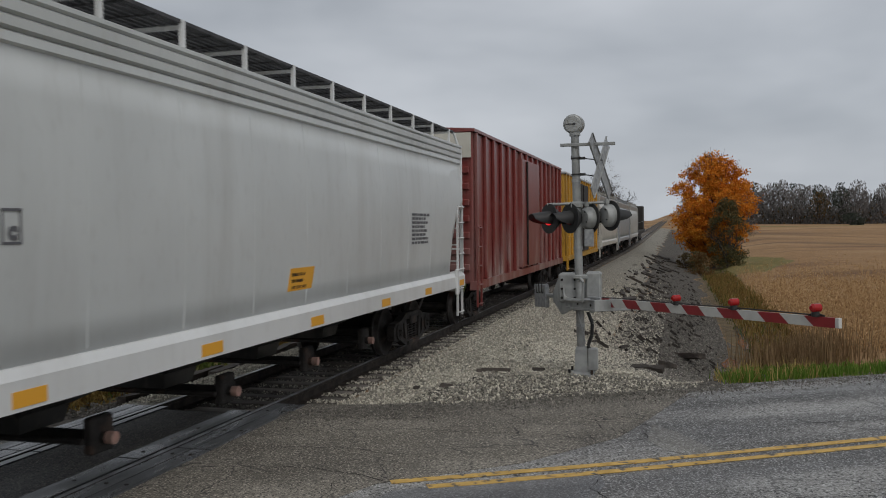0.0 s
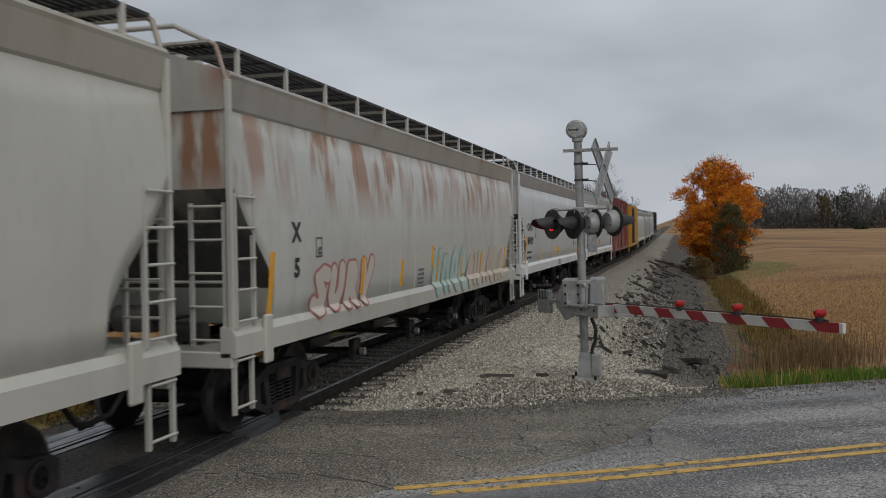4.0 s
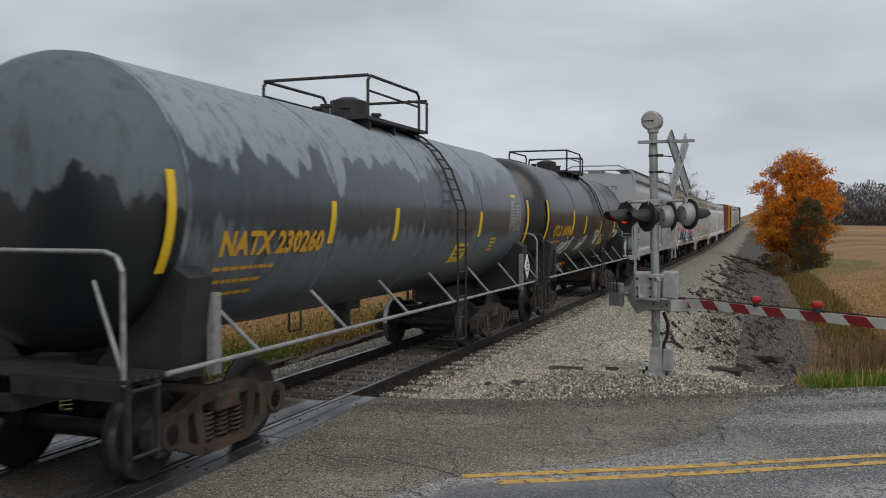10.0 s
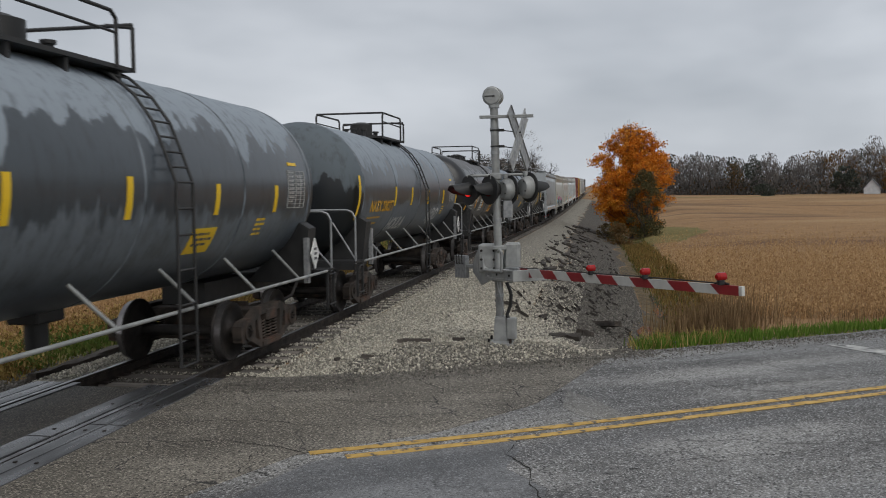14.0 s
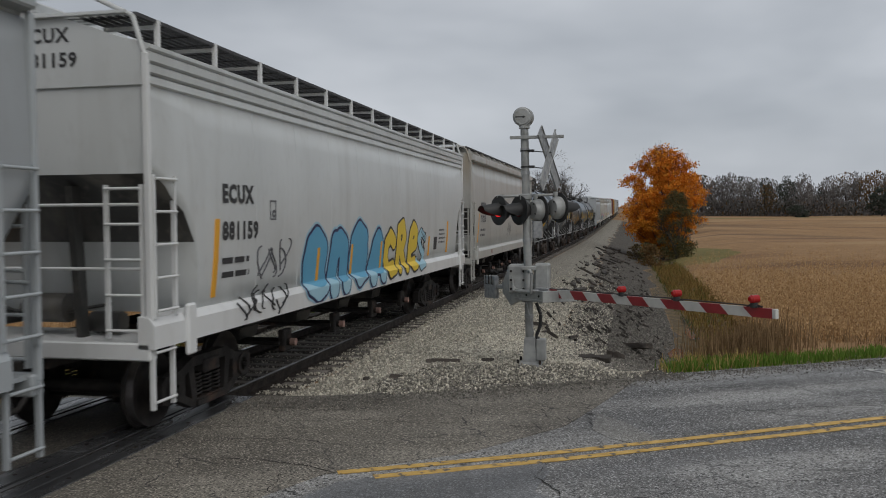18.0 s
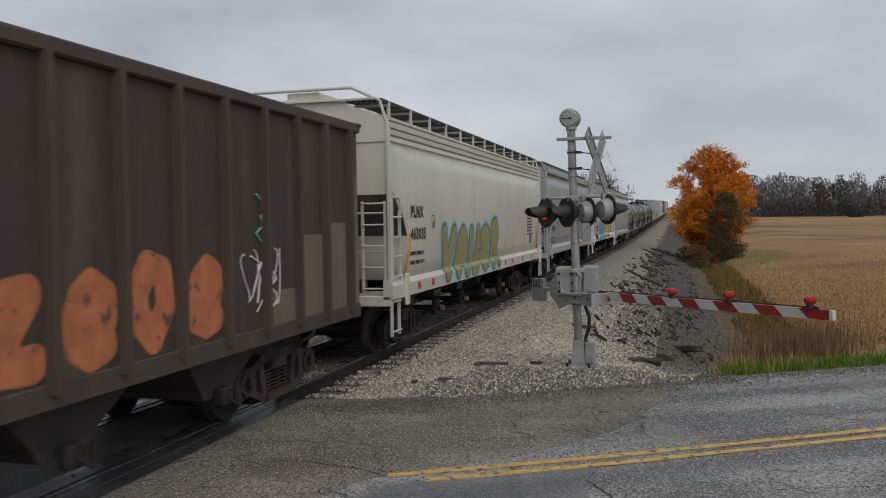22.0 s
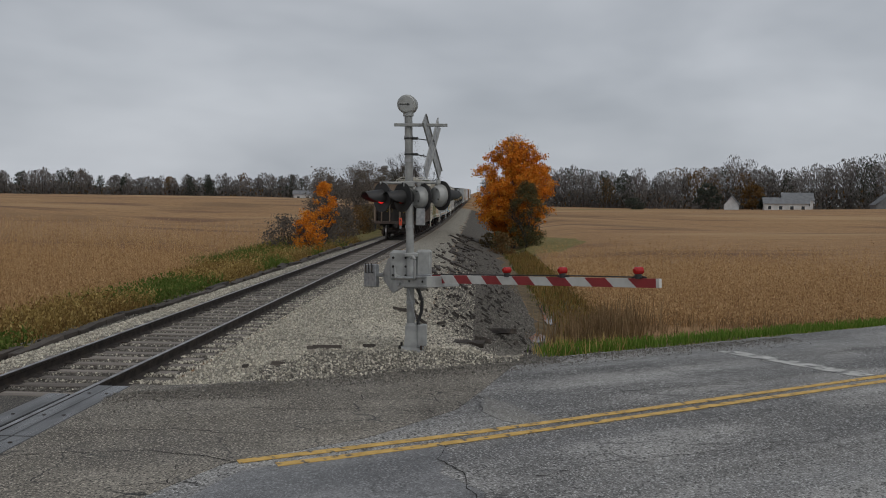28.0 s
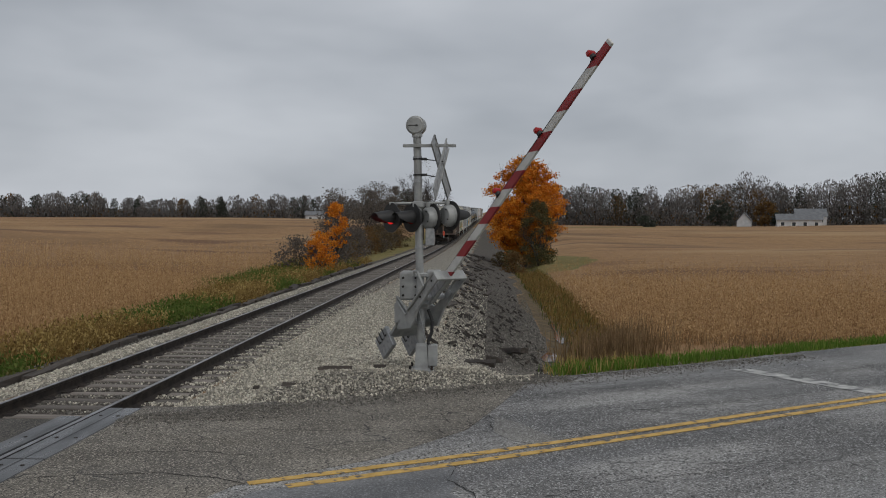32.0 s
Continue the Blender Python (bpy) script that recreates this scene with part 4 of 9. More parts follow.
        for i in range(13):
            y = 0.5 + (L - 1.0) * i / 12
            g = Geo()
            if style == "channel":
                g.add([(s * 1.56, y - 0.03, 4.27), (s * 1.56, y + 0.03, 4.27), (s * 1.36, y + 0.03, bz), (s * 1.36, y - 0.03, bz), (s * 0.9, y - 0.03, bz), (s * 0.9, y + 0.03, bz), (s * 0.9, y - 0.03, 4.3), (s * 0.9, y + 0.03, 4.3)],
                      [(0, 1, 2, 3), (2, 3, 4, 5), (0, 3, 4, 6), (1, 2, 5, 7), (4, 5, 7, 6), (0, 1, 7, 6)])
                part("board_bracket", g, eave_mat, car)
            else:
                g.box(s * 1.40 - 0.02, s * 1.40 + 0.02, y - 0.03, y + 0.03, 4.12, bz)
                g.box(min(s * 0.78, s * 1.4), max(s * 0.78, s * 1.4), y - 0.02, y + 0.02, bz - 0.09, bz - 0.051)
                part("board_bracket", g, sill_mat, car)
    # crossover walk at both ends
    for y, s in ((0.0, 1), (L, -1)):
        g = Geo()
        for k in range(4):
            g.box(-1.35, 1.35, y + s * (0.02 + k * 0.12) - 0.04, y + s * (0.02 + k * 0.12) + 0.04, bz - 0.03, bz)
        g.tube([(-1.53, y + s * 0.05, 4.0), (-1.4, y + s * 0.05, 4.42), (-0.9, y + s * 0.05, 4.66), (0.9, y + s * 0.05, 4.66), (1.4, y + s * 0.05, 4.42), (1.53, y + s * 0.05, 4.0)], 0.028)
        part("end_walkway", g, eave_mat, car)
    # sills, end frames
    for s in (-1, 1):
        g = Geo()
        o = [(s * 1.42, 1.10), (s * 1.60, 1.10), (s * 1.60, 1.33), (s * 1.55, 1.41), (s * 1.42, 1.43)]
        g.prism(o, 0.0 if style != "channel" else 0.42, L if style != "channel" else L - 0.42)
        part("side_sill", g, sill_mat, car)
        for y, d in ((0.0, 1), (L, -1)):
            # corner post, ladder, stirrup, jacking pad
            g = Geo()
            g.box(min(s * 1.50, s * 1.565), max(s * 1.50, s * 1.565), min(y + d * 0.02, y + d * 0.08), max(y + d * 0.02, y + d * 0.08), 1.1, 4.05, 0.008)
            part("corner_post", g, sill_mat, car)
            a, b = sorted((y + d * 0.08, y + d * 0.48))
            ladder(s * 1.57, a, b, 1.40, 2.85, 5, sill_mat, car)
            a, b = sorted((y + d * 0.06, y + d * 0.44))
            ladder(s * 1.55, a, b, 0.48, 1.10, 2, sill_mat, car, name="step")
            g = Geo().box(min(s * 1.58, s * 1.64), max(s * 1.58, s * 1.64), min(y + d * 0.62, y + d * 0.80), max(y + d * 0.62, y + d * 0.80), 0.95, 1.5, 0.02)
            part("jacking_pad", g, sill_mat, car)
    for y, d in ((0.0, 1), (L, -1)):
        g = Geo().box(-1.55, 1.55, min(y, y + d * 0.14), max(y, y + d * 0.14), 0.98, 1.16, 0.015)
        g.box(-1.5, 1.5, min(y + d * 0.14, y + d * 1.0), max(y + d * 0.14, y + d * 1.0), 1.12, 1.16)
        g.tube([(-1.5, y + d * 0.08, 1.9), (1.5, y + d * 0.08, 1.9)], 0.018).tube([(-1.5, y + d * 0.08, 2.55), (1.5, y + d * 0.08, 2.55)], 0.018)
        part("end_sill", g, sill_mat, car)
        ladder(y + d * 0.06, *sorted((-1.45, -1.05)), 1.2, 2.75, 5, sill_mat, car, across=True)
        ladder(y + d * 0.06, *sorted((1.05, 1.45)), 1.2, 2.75, 5, sill_mat, car, across=True)
        g = Geo()
        for x in (-0.55, 0.55):
            g.add([(x - 0.04, y + d * 0.3, 1.16), (x + 0.04, y + d * 0.3, 1.16), (x + 0.04, y + d * 0.16, 2.75), (x - 0.04, y + d * 0.16, 2.75), (x - 0.04, y + d * 0.42, 1.16), (x + 0.04, y + d * 0.42, 1.16), (x + 0.04, y + d * 0.3, 2.75), (x - 0.04, y + d * 0.3, 2.75)],
                  [(0, 1, 2, 3), (4, 5, 6, 7), (0, 3, 7, 4), (1, 2, 6, 5), (3, 2, 6, 7), (0, 1, 5, 4)])
        g.cyl((-0.2, y + d * 0.5, 1.45), (0.3, y + d * 0.5, 1.45), 0.16, 12).cyl((0.55, y + d * 0.55, 1.3), (0.9, y + d * 0.55, 1.3), 0.12, 10)
        g.tube([(-0.9, y + d * 0.35, 1.2), (-0.6, y + d * 0.4, 1.5), (-0.1, y + d * 0.45, 1.35), (0.8, y + d * 0.5, 1.5)], 0.02)
        # end gear is coloured dark to match the painted shade behind it
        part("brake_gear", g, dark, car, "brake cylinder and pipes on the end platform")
        coupler(y, -d, car)
    # underside: centre sill, hopper pockets with outlet pipes
    g = Geo().box(-0.3, 0.3, 0.1, L - 0.1, 0.85, 1.12)
    part("centre_sill", g, M_IRON, car)
    for i in range(pockets):
        y = L * (0.22 + 0.56 * (i + 0.5) / pockets)
        h = L * 0.56 / pockets * 0.5
        g = Geo()
        rings = []
        for z, w, k in ((1.40, 1.48, 1.0), (1.12, 1.2, 0.86), (0.72, 0.42, 0.3), (0.55, 0.38, 0.26)):
            rings.append([(-w, y - h * k, z), (w, y - h * k, z), (w, y + h * k, z), (-w, y + h * k, z)])
        g.loft(rings, smooth=False)
        # pockets carry the same painted-in shade and grime
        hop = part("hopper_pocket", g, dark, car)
        g = Geo().cyl((-1.1, y, 0.5), (1.1, y, 0.5), 0.06, 12).cyl((-0.95, y - 0.22, 0.5), (1.0, y - 0.22, 0.5), 0.03, 8)
        g.box(-1.2, -1.1, y - 0.16, y + 0.16, 0.40, 0.66, 0.02).box(0.95, 1.05, y - 0.16, y + 0.16, 0.36, 0.70, 0.02)
        part("outlet_pipe", g, M_IRON, hop)
        g = Geo().cyl((1.1, y, 0.5), (1.18, y, 0.5), 0.06, 14)
        part("outlet_cap", g, caps or M_PINK, hop, "round outlet cap")
    for y in (2.15, L - 2.15):
        truck(y, car)
    return car, surface


def plate_c(y, z, surface, car, h=0.26):
    """The small framed clearance plate."""
    g = Geo()
    w = h * 0.75
    for a, b, c, d in ((0, w, 0, 0.02), (0, w, h - 0.02, h), (0, 0.02, 0, h), (w - 0.02, w, 0, h)):
        x, _ = surface(z + c)
        g.box(x - 0.01, x + 0.006, y + a, y + b, z + c, z + d)
    part("clearance_plate", g, M_GREYINK, car)
    lettering("C", 0.12, y + 0.06, z + 0.04, surface, M_GREYINK, car)
# ---------------------------------------------------------------- tank cars


def tank_paint(name, dark, worn, low=2.3, high=3.06, amount=1.0, rough=0.38):
    """Black tank paint that has peeled to grey-blue primer: from the top down in runs, and in smears along the lower
    half. On T_DIRTY the pale top is sky sheen put into the colour.
    """
    m = bpy.data.materials.new(name)
    m.use_nodes = True
    n, l = m.node_tree.nodes, m.node_tree.links
    p = n["Principled BSDF"]
    co = n.new("ShaderNodeTexCoord")
    sp = n.new("ShaderNodeSeparateXYZ")
    l.new(co.outputs["Object"], sp.inputs["Vector"])

    def noise_at(scale, stretch, detail=6.0):
        mp = n.new("ShaderNodeMapping")
        mp.inputs["Scale"].default_value = stretch
        l.new(co.outputs["Object"], mp.inputs["Vector"])
        t = n.new("ShaderNodeTexNoise")
        t.inputs["Scale"].default_value, t.inputs["Detail"].default_value = scale, detail
        t.inputs["Roughness"].default_value = 0.65
        l.new(mp.outputs["Vector"], t.inputs["Vector"])
        return t.outputs["Fac"]

    def mth(op, a, b):
        k = n.new("ShaderNodeMath")
        k.operation = op
        for i, q in enumerate((a, b)):
            if isinstance(q, float):
                k.inputs[i].default_value = q
            else:
                l.new(q, k.inputs[i])
        return k.outputs[0]

    def span(v, a, b):
        r = n.new("ShaderNodeMapRange")
        r.inputs["From Min"].default_value, r.inputs["From Max"].default_value = a, b
        l.new(v, r.inputs["Value"])
        return r.outputs["Result"]
    z = sp.outputs["Z"]
    # the top is pale down to a ragged line, with finer flakes along it: peeled paint, on T_DIRTY a painted sheen
    runs = mth("ADD", mth("MULTIPLY", mth("SUBTRACT", noise_at(0.8, (1, 1, 0.2), 3.0), 0.5), 2.3), mth("MULTIPLY", mth("SUBTRACT", noise_at(5.0, (1, 0.8, 0.5)), 0.5), 0.7))
    top = span(mth("ADD", z, runs), high, high + 0.07)
    # the lower half is rubbed grey in spikes that reach up, black again underneath
    spikes = mth("ADD", mth("MULTIPLY", mth("SUBTRACT", noise_at(7.0, (1, 1, 0.06), 4.0), 0.5), 0.9), mth("MULTIPLY", mth("SUBTRACT", noise_at(1.0, (1, 1, 0.3), 2.0), 0.5), 0.9))
    lower = span(mth("ADD", z, spikes), low, low - 0.10)
    under = span(mth("ADD", z, mth("MULTIPLY", mth("SUBTRACT", noise_at(1.2, (1, 1, 0.4)), 0.5), 1.2)), low - 0.95, low - 0.45)
    lower = mth("MULTIPLY", mth("MULTIPLY", lower, under), span(noise_at(4.0, (1, 1, 0.08), 5.0), 0.24, 0.52))
    worn_sheen_mask = mth("MULTIPLY", mth("MAXIMUM", top, mth("MULTIPLY", lower, 0.45)), amount)
    mix = n.new("ShaderNodeMix")
    mix.data_type = "RGBA"
    mix.inputs["A"].default_value, mix.inputs["B"].default_value = (*dark, 1), (*worn, 1)
    l.new(worn_sheen_mask, mix.inputs["Factor"])
    grime = n.new("ShaderNodeMix")
    grime.data_type = "RGBA"
    l.new(mix.outputs["Result"], grime.inputs["A"])
    grime.inputs["B"].default_value = (0.02, 0.018, 0.016, 1)
    l.new(mth("MULTIPLY", span(noise_at(7.0, (1, 1, 0.3)), 0.5, 0.75), 0.55), grime.inputs["Factor"])
    l.new(grime.outputs["Result"], p.inputs["Base Color"])
    rg = n.new("ShaderNodeMapRange")
    rg.inputs["To Min"].default_value, rg.inputs["To Max"].default_value = rough, 0.75
    l.new(worn_sheen_mask, rg.inputs["Value"])
    l.new(rg.outputs["Result"], p.inputs["Roughness"])
    bp = n.new("ShaderNodeBump")
    bp.inputs["Strength"].default_value, bp.inputs["Distance"].default_value = 0.2, 0.02
    l.new(noise_at(2.0, (1, 1, 1), 3.0), bp.inputs["Height"])
    l.new(bp.outputs["Normal"], p.inputs["Normal"])
    return m


TANK_R, TANK_Z = 1.41, 2.58


def tank_surface(v):
    a = max(-0.98, min(0.98, (v - TANK_Z) / TANK_R))
    return TANK_R * math.sqrt(1 - a * a), v


def tank_car(L, paint_mat, label, ladder_y, bands=5, dome=0.26, hoop_mat=None, band_mat=None, head_mat=None):
    car = thing("tank_car", label, "freight car", group="train")
    hoop = hoop_mat or M_BLACK
    y0, y1, depth = 0.2, L - 0.2, 0.72
    prof = [(y0 + depth * (1 - math.sin(a)), TANK_R * abs(math.cos(a)) ** 0.74) for a in [math.pi / 2 * (1 - i / 9) for i in range(10)]]
    prof[0] = (y0, 0.02)
    whole = prof + [(y0 + depth + (L - 2 * (y0 + depth)) * k / 6, TANK_R) for k in range(1, 6)] + [(L - y, r) for y, r in reversed(prof)]
    g = Geo()
    g.loft([[(r * math.cos(2 * math.pi * i / 56), y, TANK_Z + r * math.sin(2 * math.pi * i / 56)) for i in range(56)] for y, r in whole])
    shell = part("tank_shell", g, paint_mat, car)
    if head_mat:
        shell.data.materials.append(head_mat)
        for poly in shell.data.polygons:
            if poly.center.y < y0 + depth * 0.96 or poly.center.y > L - y0 - depth * 0.96:
                poly.material_index = 1
    for k in range(bands):
        y = y0 + depth + (L - 2 * (y0 + depth)) * (k + 0.02) / (bands - 1) * 0.985
        g = Geo()
        g.loft([[((TANK_R + e) * math.cos(2 * math.pi * i / 56), yy, TANK_Z + (TANK_R + e) * math.sin(2 * math.pi * i / 56)) for i in range(56)] for yy, e in ((y - 0.03, -0.004), (y - 0.02, 0.007), (y + 0.02, 0.007), (y + 0.03, -0.004))], caps=False)
        part("jacket_band", g, band_mat or paint_mat, car)
    for y, d in ((0.0, 1), (L, -1)):
        g = Geo().box(-0.35, 0.35, min(y, y + d * 2.8), max(y, y + d * 2.8), 0.82, 1.14).box(-1.45, 1.45, min(y, y + d * 0.16), max(y, y + d * 0.16), 0.98, 1.12)
        part("stub_sill", g, hoop, car)
        g = Geo()
        for k in range(5):
            g.box(-1.5, 1.5, min(y + d * (0.02 + k * 0.11), y + d * (0.1 + k * 0.11)), max(y + d * (0.02 + k * 0.11), y + d * (0.1 + k * 0.11)), 1.12, 1.15)
        part("end_platform", g, hoop, car)
        # arched hand rails on the platform
        for s in (-1, 1):
            g = Geo().tube([(s * 1.46, y + d * 0.05, 1.1), (s * 1.46, y + d * 0.05, 2.0), (s * 1.40, y + d * 0.05, 2.12), (s * 1.28, y + d * 0.05, 2.16), (s * 0.2, y + d * 0.05, 2.16)], 0.022, 8)
            g.tube([(s * 1.46, y + d * 0.05, 1.18), (s * 0.9, y + d * 0.35, 1.9)], 0.018)
            part("hand_rail", g, M_GALV if band_mat else hoop, car)
            ladder(s * 1.5, *sorted((y + d * 0.05, y + d * 0.40)), 0.45, 1.1, 2, hoop, car, name="step")
            g = Geo()
            yb = y + d * 1.05
            g.loft([[(s * 0.35, yb - 0.18, 1.0), (s * 0.35, yb + 0.18, 1.0), (s * 1.3, yb + 0.18, 2.0), (s * 1.3, yb - 0.18, 2.0)], [(s * 1.35, yb - 0.18, 1.0), (s * 1.35, yb + 0.18, 1.0), (s * 1.46, yb + 0.18, 1.9), (s * 1.46, yb - 0.18, 1.9)]], smooth=False)
            part("tank_saddle", g, hoop, car)
            g = Geo().box(min(s * 1.40, s * 1.47), max(s * 1.40, s * 1.47), min(y + d * 1.22, y + d * 1.34), max(y + d * 1.22, y + d * 1.34), 1.0, 1.75)
            part("bolster_post", g, M_GALV if band_mat else hoop, car)
        coupler(y, -d, car)
    for s in (-1, 1):
        g = Geo().tube([(s * 1.52, 0.5, 1.13), (s * 1.52, L - 0.5, 1.13)], 0.024, 8)
        part("side_rail", g, M_SILVER if paint_mat is not hoop else hoop, car)
        for k in range(6):
            y = 1.9 + (L - 3.8) * k / 5
            g = Geo().tube([(s * 1.52, y, 1.13), (s * 1.2, y - 0.3, 1.6)], 0.022)
            part("rail_stay", g, M_SILVER, car)
        # ladder that follows the shell
        g = Geo()
        path = [(s * 1.56, z) for z in (0.5, 1.2, 2.0, 2.6)] + [(s * (TANK_R + 0.07) * math.cos(a), TANK_Z + (TANK_R + 0.07) * math.sin(a)) for a in (0.25, 0.5, 0.75, 1.0, 1.25)]
        for dy in (-0.2, 0.2):
            g.tube([(x, ladder_y + dy, z) for x, z in path], 0.02)
        for k in range(len(path) * 2 - 2):
            a, b = path[k // 2], path[min(len(path) - 1, k // 2 + 1)]
            x, z = (a[0] + b[0]) / 2 if k % 2 else a[0], (a[1] + b[1]) / 2 if k % 2 else a[1]
            g.cyl((x, ladder_y - 0.2, z), (x, ladder_y + 0.2, z), 0.014, 6)
        part("ladder", g, hoop, car)
    # top platform with railing, manway and valves
    tz = TANK_Z + TANK_R
    py = ladder_y - 1.0
    for s in (-1, 1):
        g = Geo().box(min(s * 0.42, s * 0.85), max(s * 0.42, s * 0.85), py - 1.1, py + 1.2, tz - 0.10, tz - 0.05)
        for yy in (py - 0.9, py, py + 1.0):
            g.box(min(s * 0.5, s * 0.8), max(s * 0.5, s * 0.8), yy - 0.03, yy + 0.03, tz - 0.3, tz - 0.1)
        part("top_platform", g, hoop, car)
        g = Geo()
        x = s * 0.86
        g.tube([(x, py - 1.1, tz - 0.08), (x, py - 1.1, tz + 0.44), (x, py - 1.02, tz + 0.52), (x, py + 0.75, tz + 0.53), (x, py + 0.85, tz + 0.46), (x, py + 0.85, tz - 0.08)], 0.024, 8)
        g.tube([(x, py + 1.2, tz - 0.1), (x, py + 1.2, tz + 0.42), (x * 0.6, py + 1.2, tz + 0.46)], 0.024, 8)
        g.tube([(x, py - 1.1, tz + 0.3), (x, py + 0.85, tz + 0.3)], 0.018)
        part("safety_railing", g, hoop, car)
    g = Geo().tube([(-0.86, py - 1.08, tz + 0.52), (0.86, py - 1.08, tz + 0.52)], 0.024).tube([(-0.86, py + 1.2, tz + 0.45), (0.86, py + 1.2, tz + 0.45)], 0.024)
    part("safety_railing", g, hoop, car)
    g = Geo().cyl((0, py, tz - 0.08), (0, py, tz + 0.06), 0.36, 20).cyl((0, py, tz + 0.06), (0, py, tz + 0.06 + dome), 0.29, 20).cyl((0, py, tz + 0.06 + dome), (0, py, tz + 0.12 + dome), 0.27, 20, 0.12)
    part("manway_dome", g, hoop, car)
    g = Geo()
    for dx, dy in ((-0.25, -0.55), (0.2, -0.5), (0.0, -0.75), (0.25, 0.5), (-0.2, 0.55)):
        g.cyl((dx, py + dy, tz - 0.05), (dx, py + dy, tz + 0.14), 0.06, 10).cyl((dx, py + dy, tz + 0.14), (dx, py + dy, tz + 0.18), 0.09, 10)
    part("valve", g, hoop, car, "group of valves beside the manway")
    g = Geo().cyl((0, L / 2, 0.75), (0, L / 2, 1.2), 0.13, 12).box(-0.2, 0.2, L / 2 - 0.25, L / 2 + 0.25, 1.05, 1.2, 0.02)
    part("bottom_outlet", g, hoop, car)
    g = Geo().cyl((0.5, L - 0.62, 1.42), (1.15, L - 0.62, 1.42), 0.2, 14)
    part("air_reservoir", g, M_GALV, car)
    g = Geo()
    c = (1.53, L - 1.12, 1.48)
    g.add([(c[0], c[1], c[2] - 0.26), (c[0], c[1] + 0.2, c[2]), (c[0], c[1], c[2] + 0.26), (c[0], c[1] - 0.2, c[2]), (c[0] - 0.02, c[1], c[2] - 0.26), (c[0] - 0.02, c[1] + 0.2, c[2]), (c[0] - 0.02, c[1], c[2] + 0.26), (c[0] - 0.02, c[1] - 0.2, c[2])],
          [(0, 1, 2, 3), (7, 6, 5, 4), (0, 4, 5, 1), (1, 5, 6, 2), (2, 6, 7, 3), (3, 7, 4, 0)])
    pl = part("placard", g, M_WHITE, car, "white diamond hazard placard")
    g = Geo()
    for k in range(3):
        g.box(c[0] + 0.001, c[0] + 0.004, c[1] - 0.07, c[1] + 0.07, c[2] - 0.1 + k * 0.08, c[2] - 0.06 + k * 0.08)
    part("small_print", g, M_GREYINK, pl)
    for y in (2.0, L - 2.0):
        truck(y, car, M_TRUCKBROWN)
    return car


def tank_marks(car, L, mark, ink, stripes, panel=True, stripe_mat=None, lines=4, y_mark=1.55, z_mark=2.08, size=0.38, label_plate=True):
    sm = stripe_mat or M_YEL
    lettering(mark, size, y_mark, z_mark, tank_surface, ink, car, lift=0.014, spacing=1.05)
    for k in range(lines):
        bars(y_mark, z_mark - 0.12 - k * 0.13, 1.4 - 0.2 * k, 1, 0.038, tank_surface, ink, car, seed=k + 3)
    for y, z0, z1 in stripes:
        patch(y - 0.05, y + 0.05, z0, z1, tank_surface, sm, car, name="reflective_stripe", lift=0.012, n=6)
    if panel:
        y = L - 2.0
        frame_ = patch(y, y + 0.75, 2.25, 2.262, tank_surface, M_STENCIL, car, name="test_panel", lift=0.008, n=1)
        for k in range(1, 10):
            patch(y, y + 0.75, 2.25 + 0.065 * k, 2.257 + 0.065 * k, tank_surface, M_STENCIL, frame_, name="table_line", lift=0.008, n=1)
        for u in (0.0, 0.34, 0.56, 0.738):
            patch(y + u, y + u + 0.012, 2.25, 2.842, tank_surface, M_STENCIL, frame_, name="table_line", lift=0.009, n=6)
        bars(y + 0.03, 2.825, 0.28, 8, 0.026, tank_surface, M_STENCIL, car, gap=0.4, seed=9, lift=0.012)
        bars(y + 0.38, 2.76, 0.3, 5, 0.022, tank_surface, M_STENCIL, car, gap=0.339, seed=10, lift=0.012)
        patch(y + 0.1, y + 0.45, 2.92, 2.97, tank_surface, sm, car, name="stencil", lift=0.01)
    if label_plate:
        patch(L - 5.0, L - 4.35, 1.72, 2.04, tank_surface, sm, car, name="warning_label", lift=0.01)
        bars(L - 4.92, 1.98, 0.5, 3, 0.03, tank_surface, M_GREYINK, car, gap=0.45, seed=4, lift=0.018)
    bars(L - 3.1, 2.12, 0.36, 4, 0.035, tank_surface, sm, car, gap=0.5, seed=5)


# ---------------------------------------------------------------- open hopper, boxcars, engine


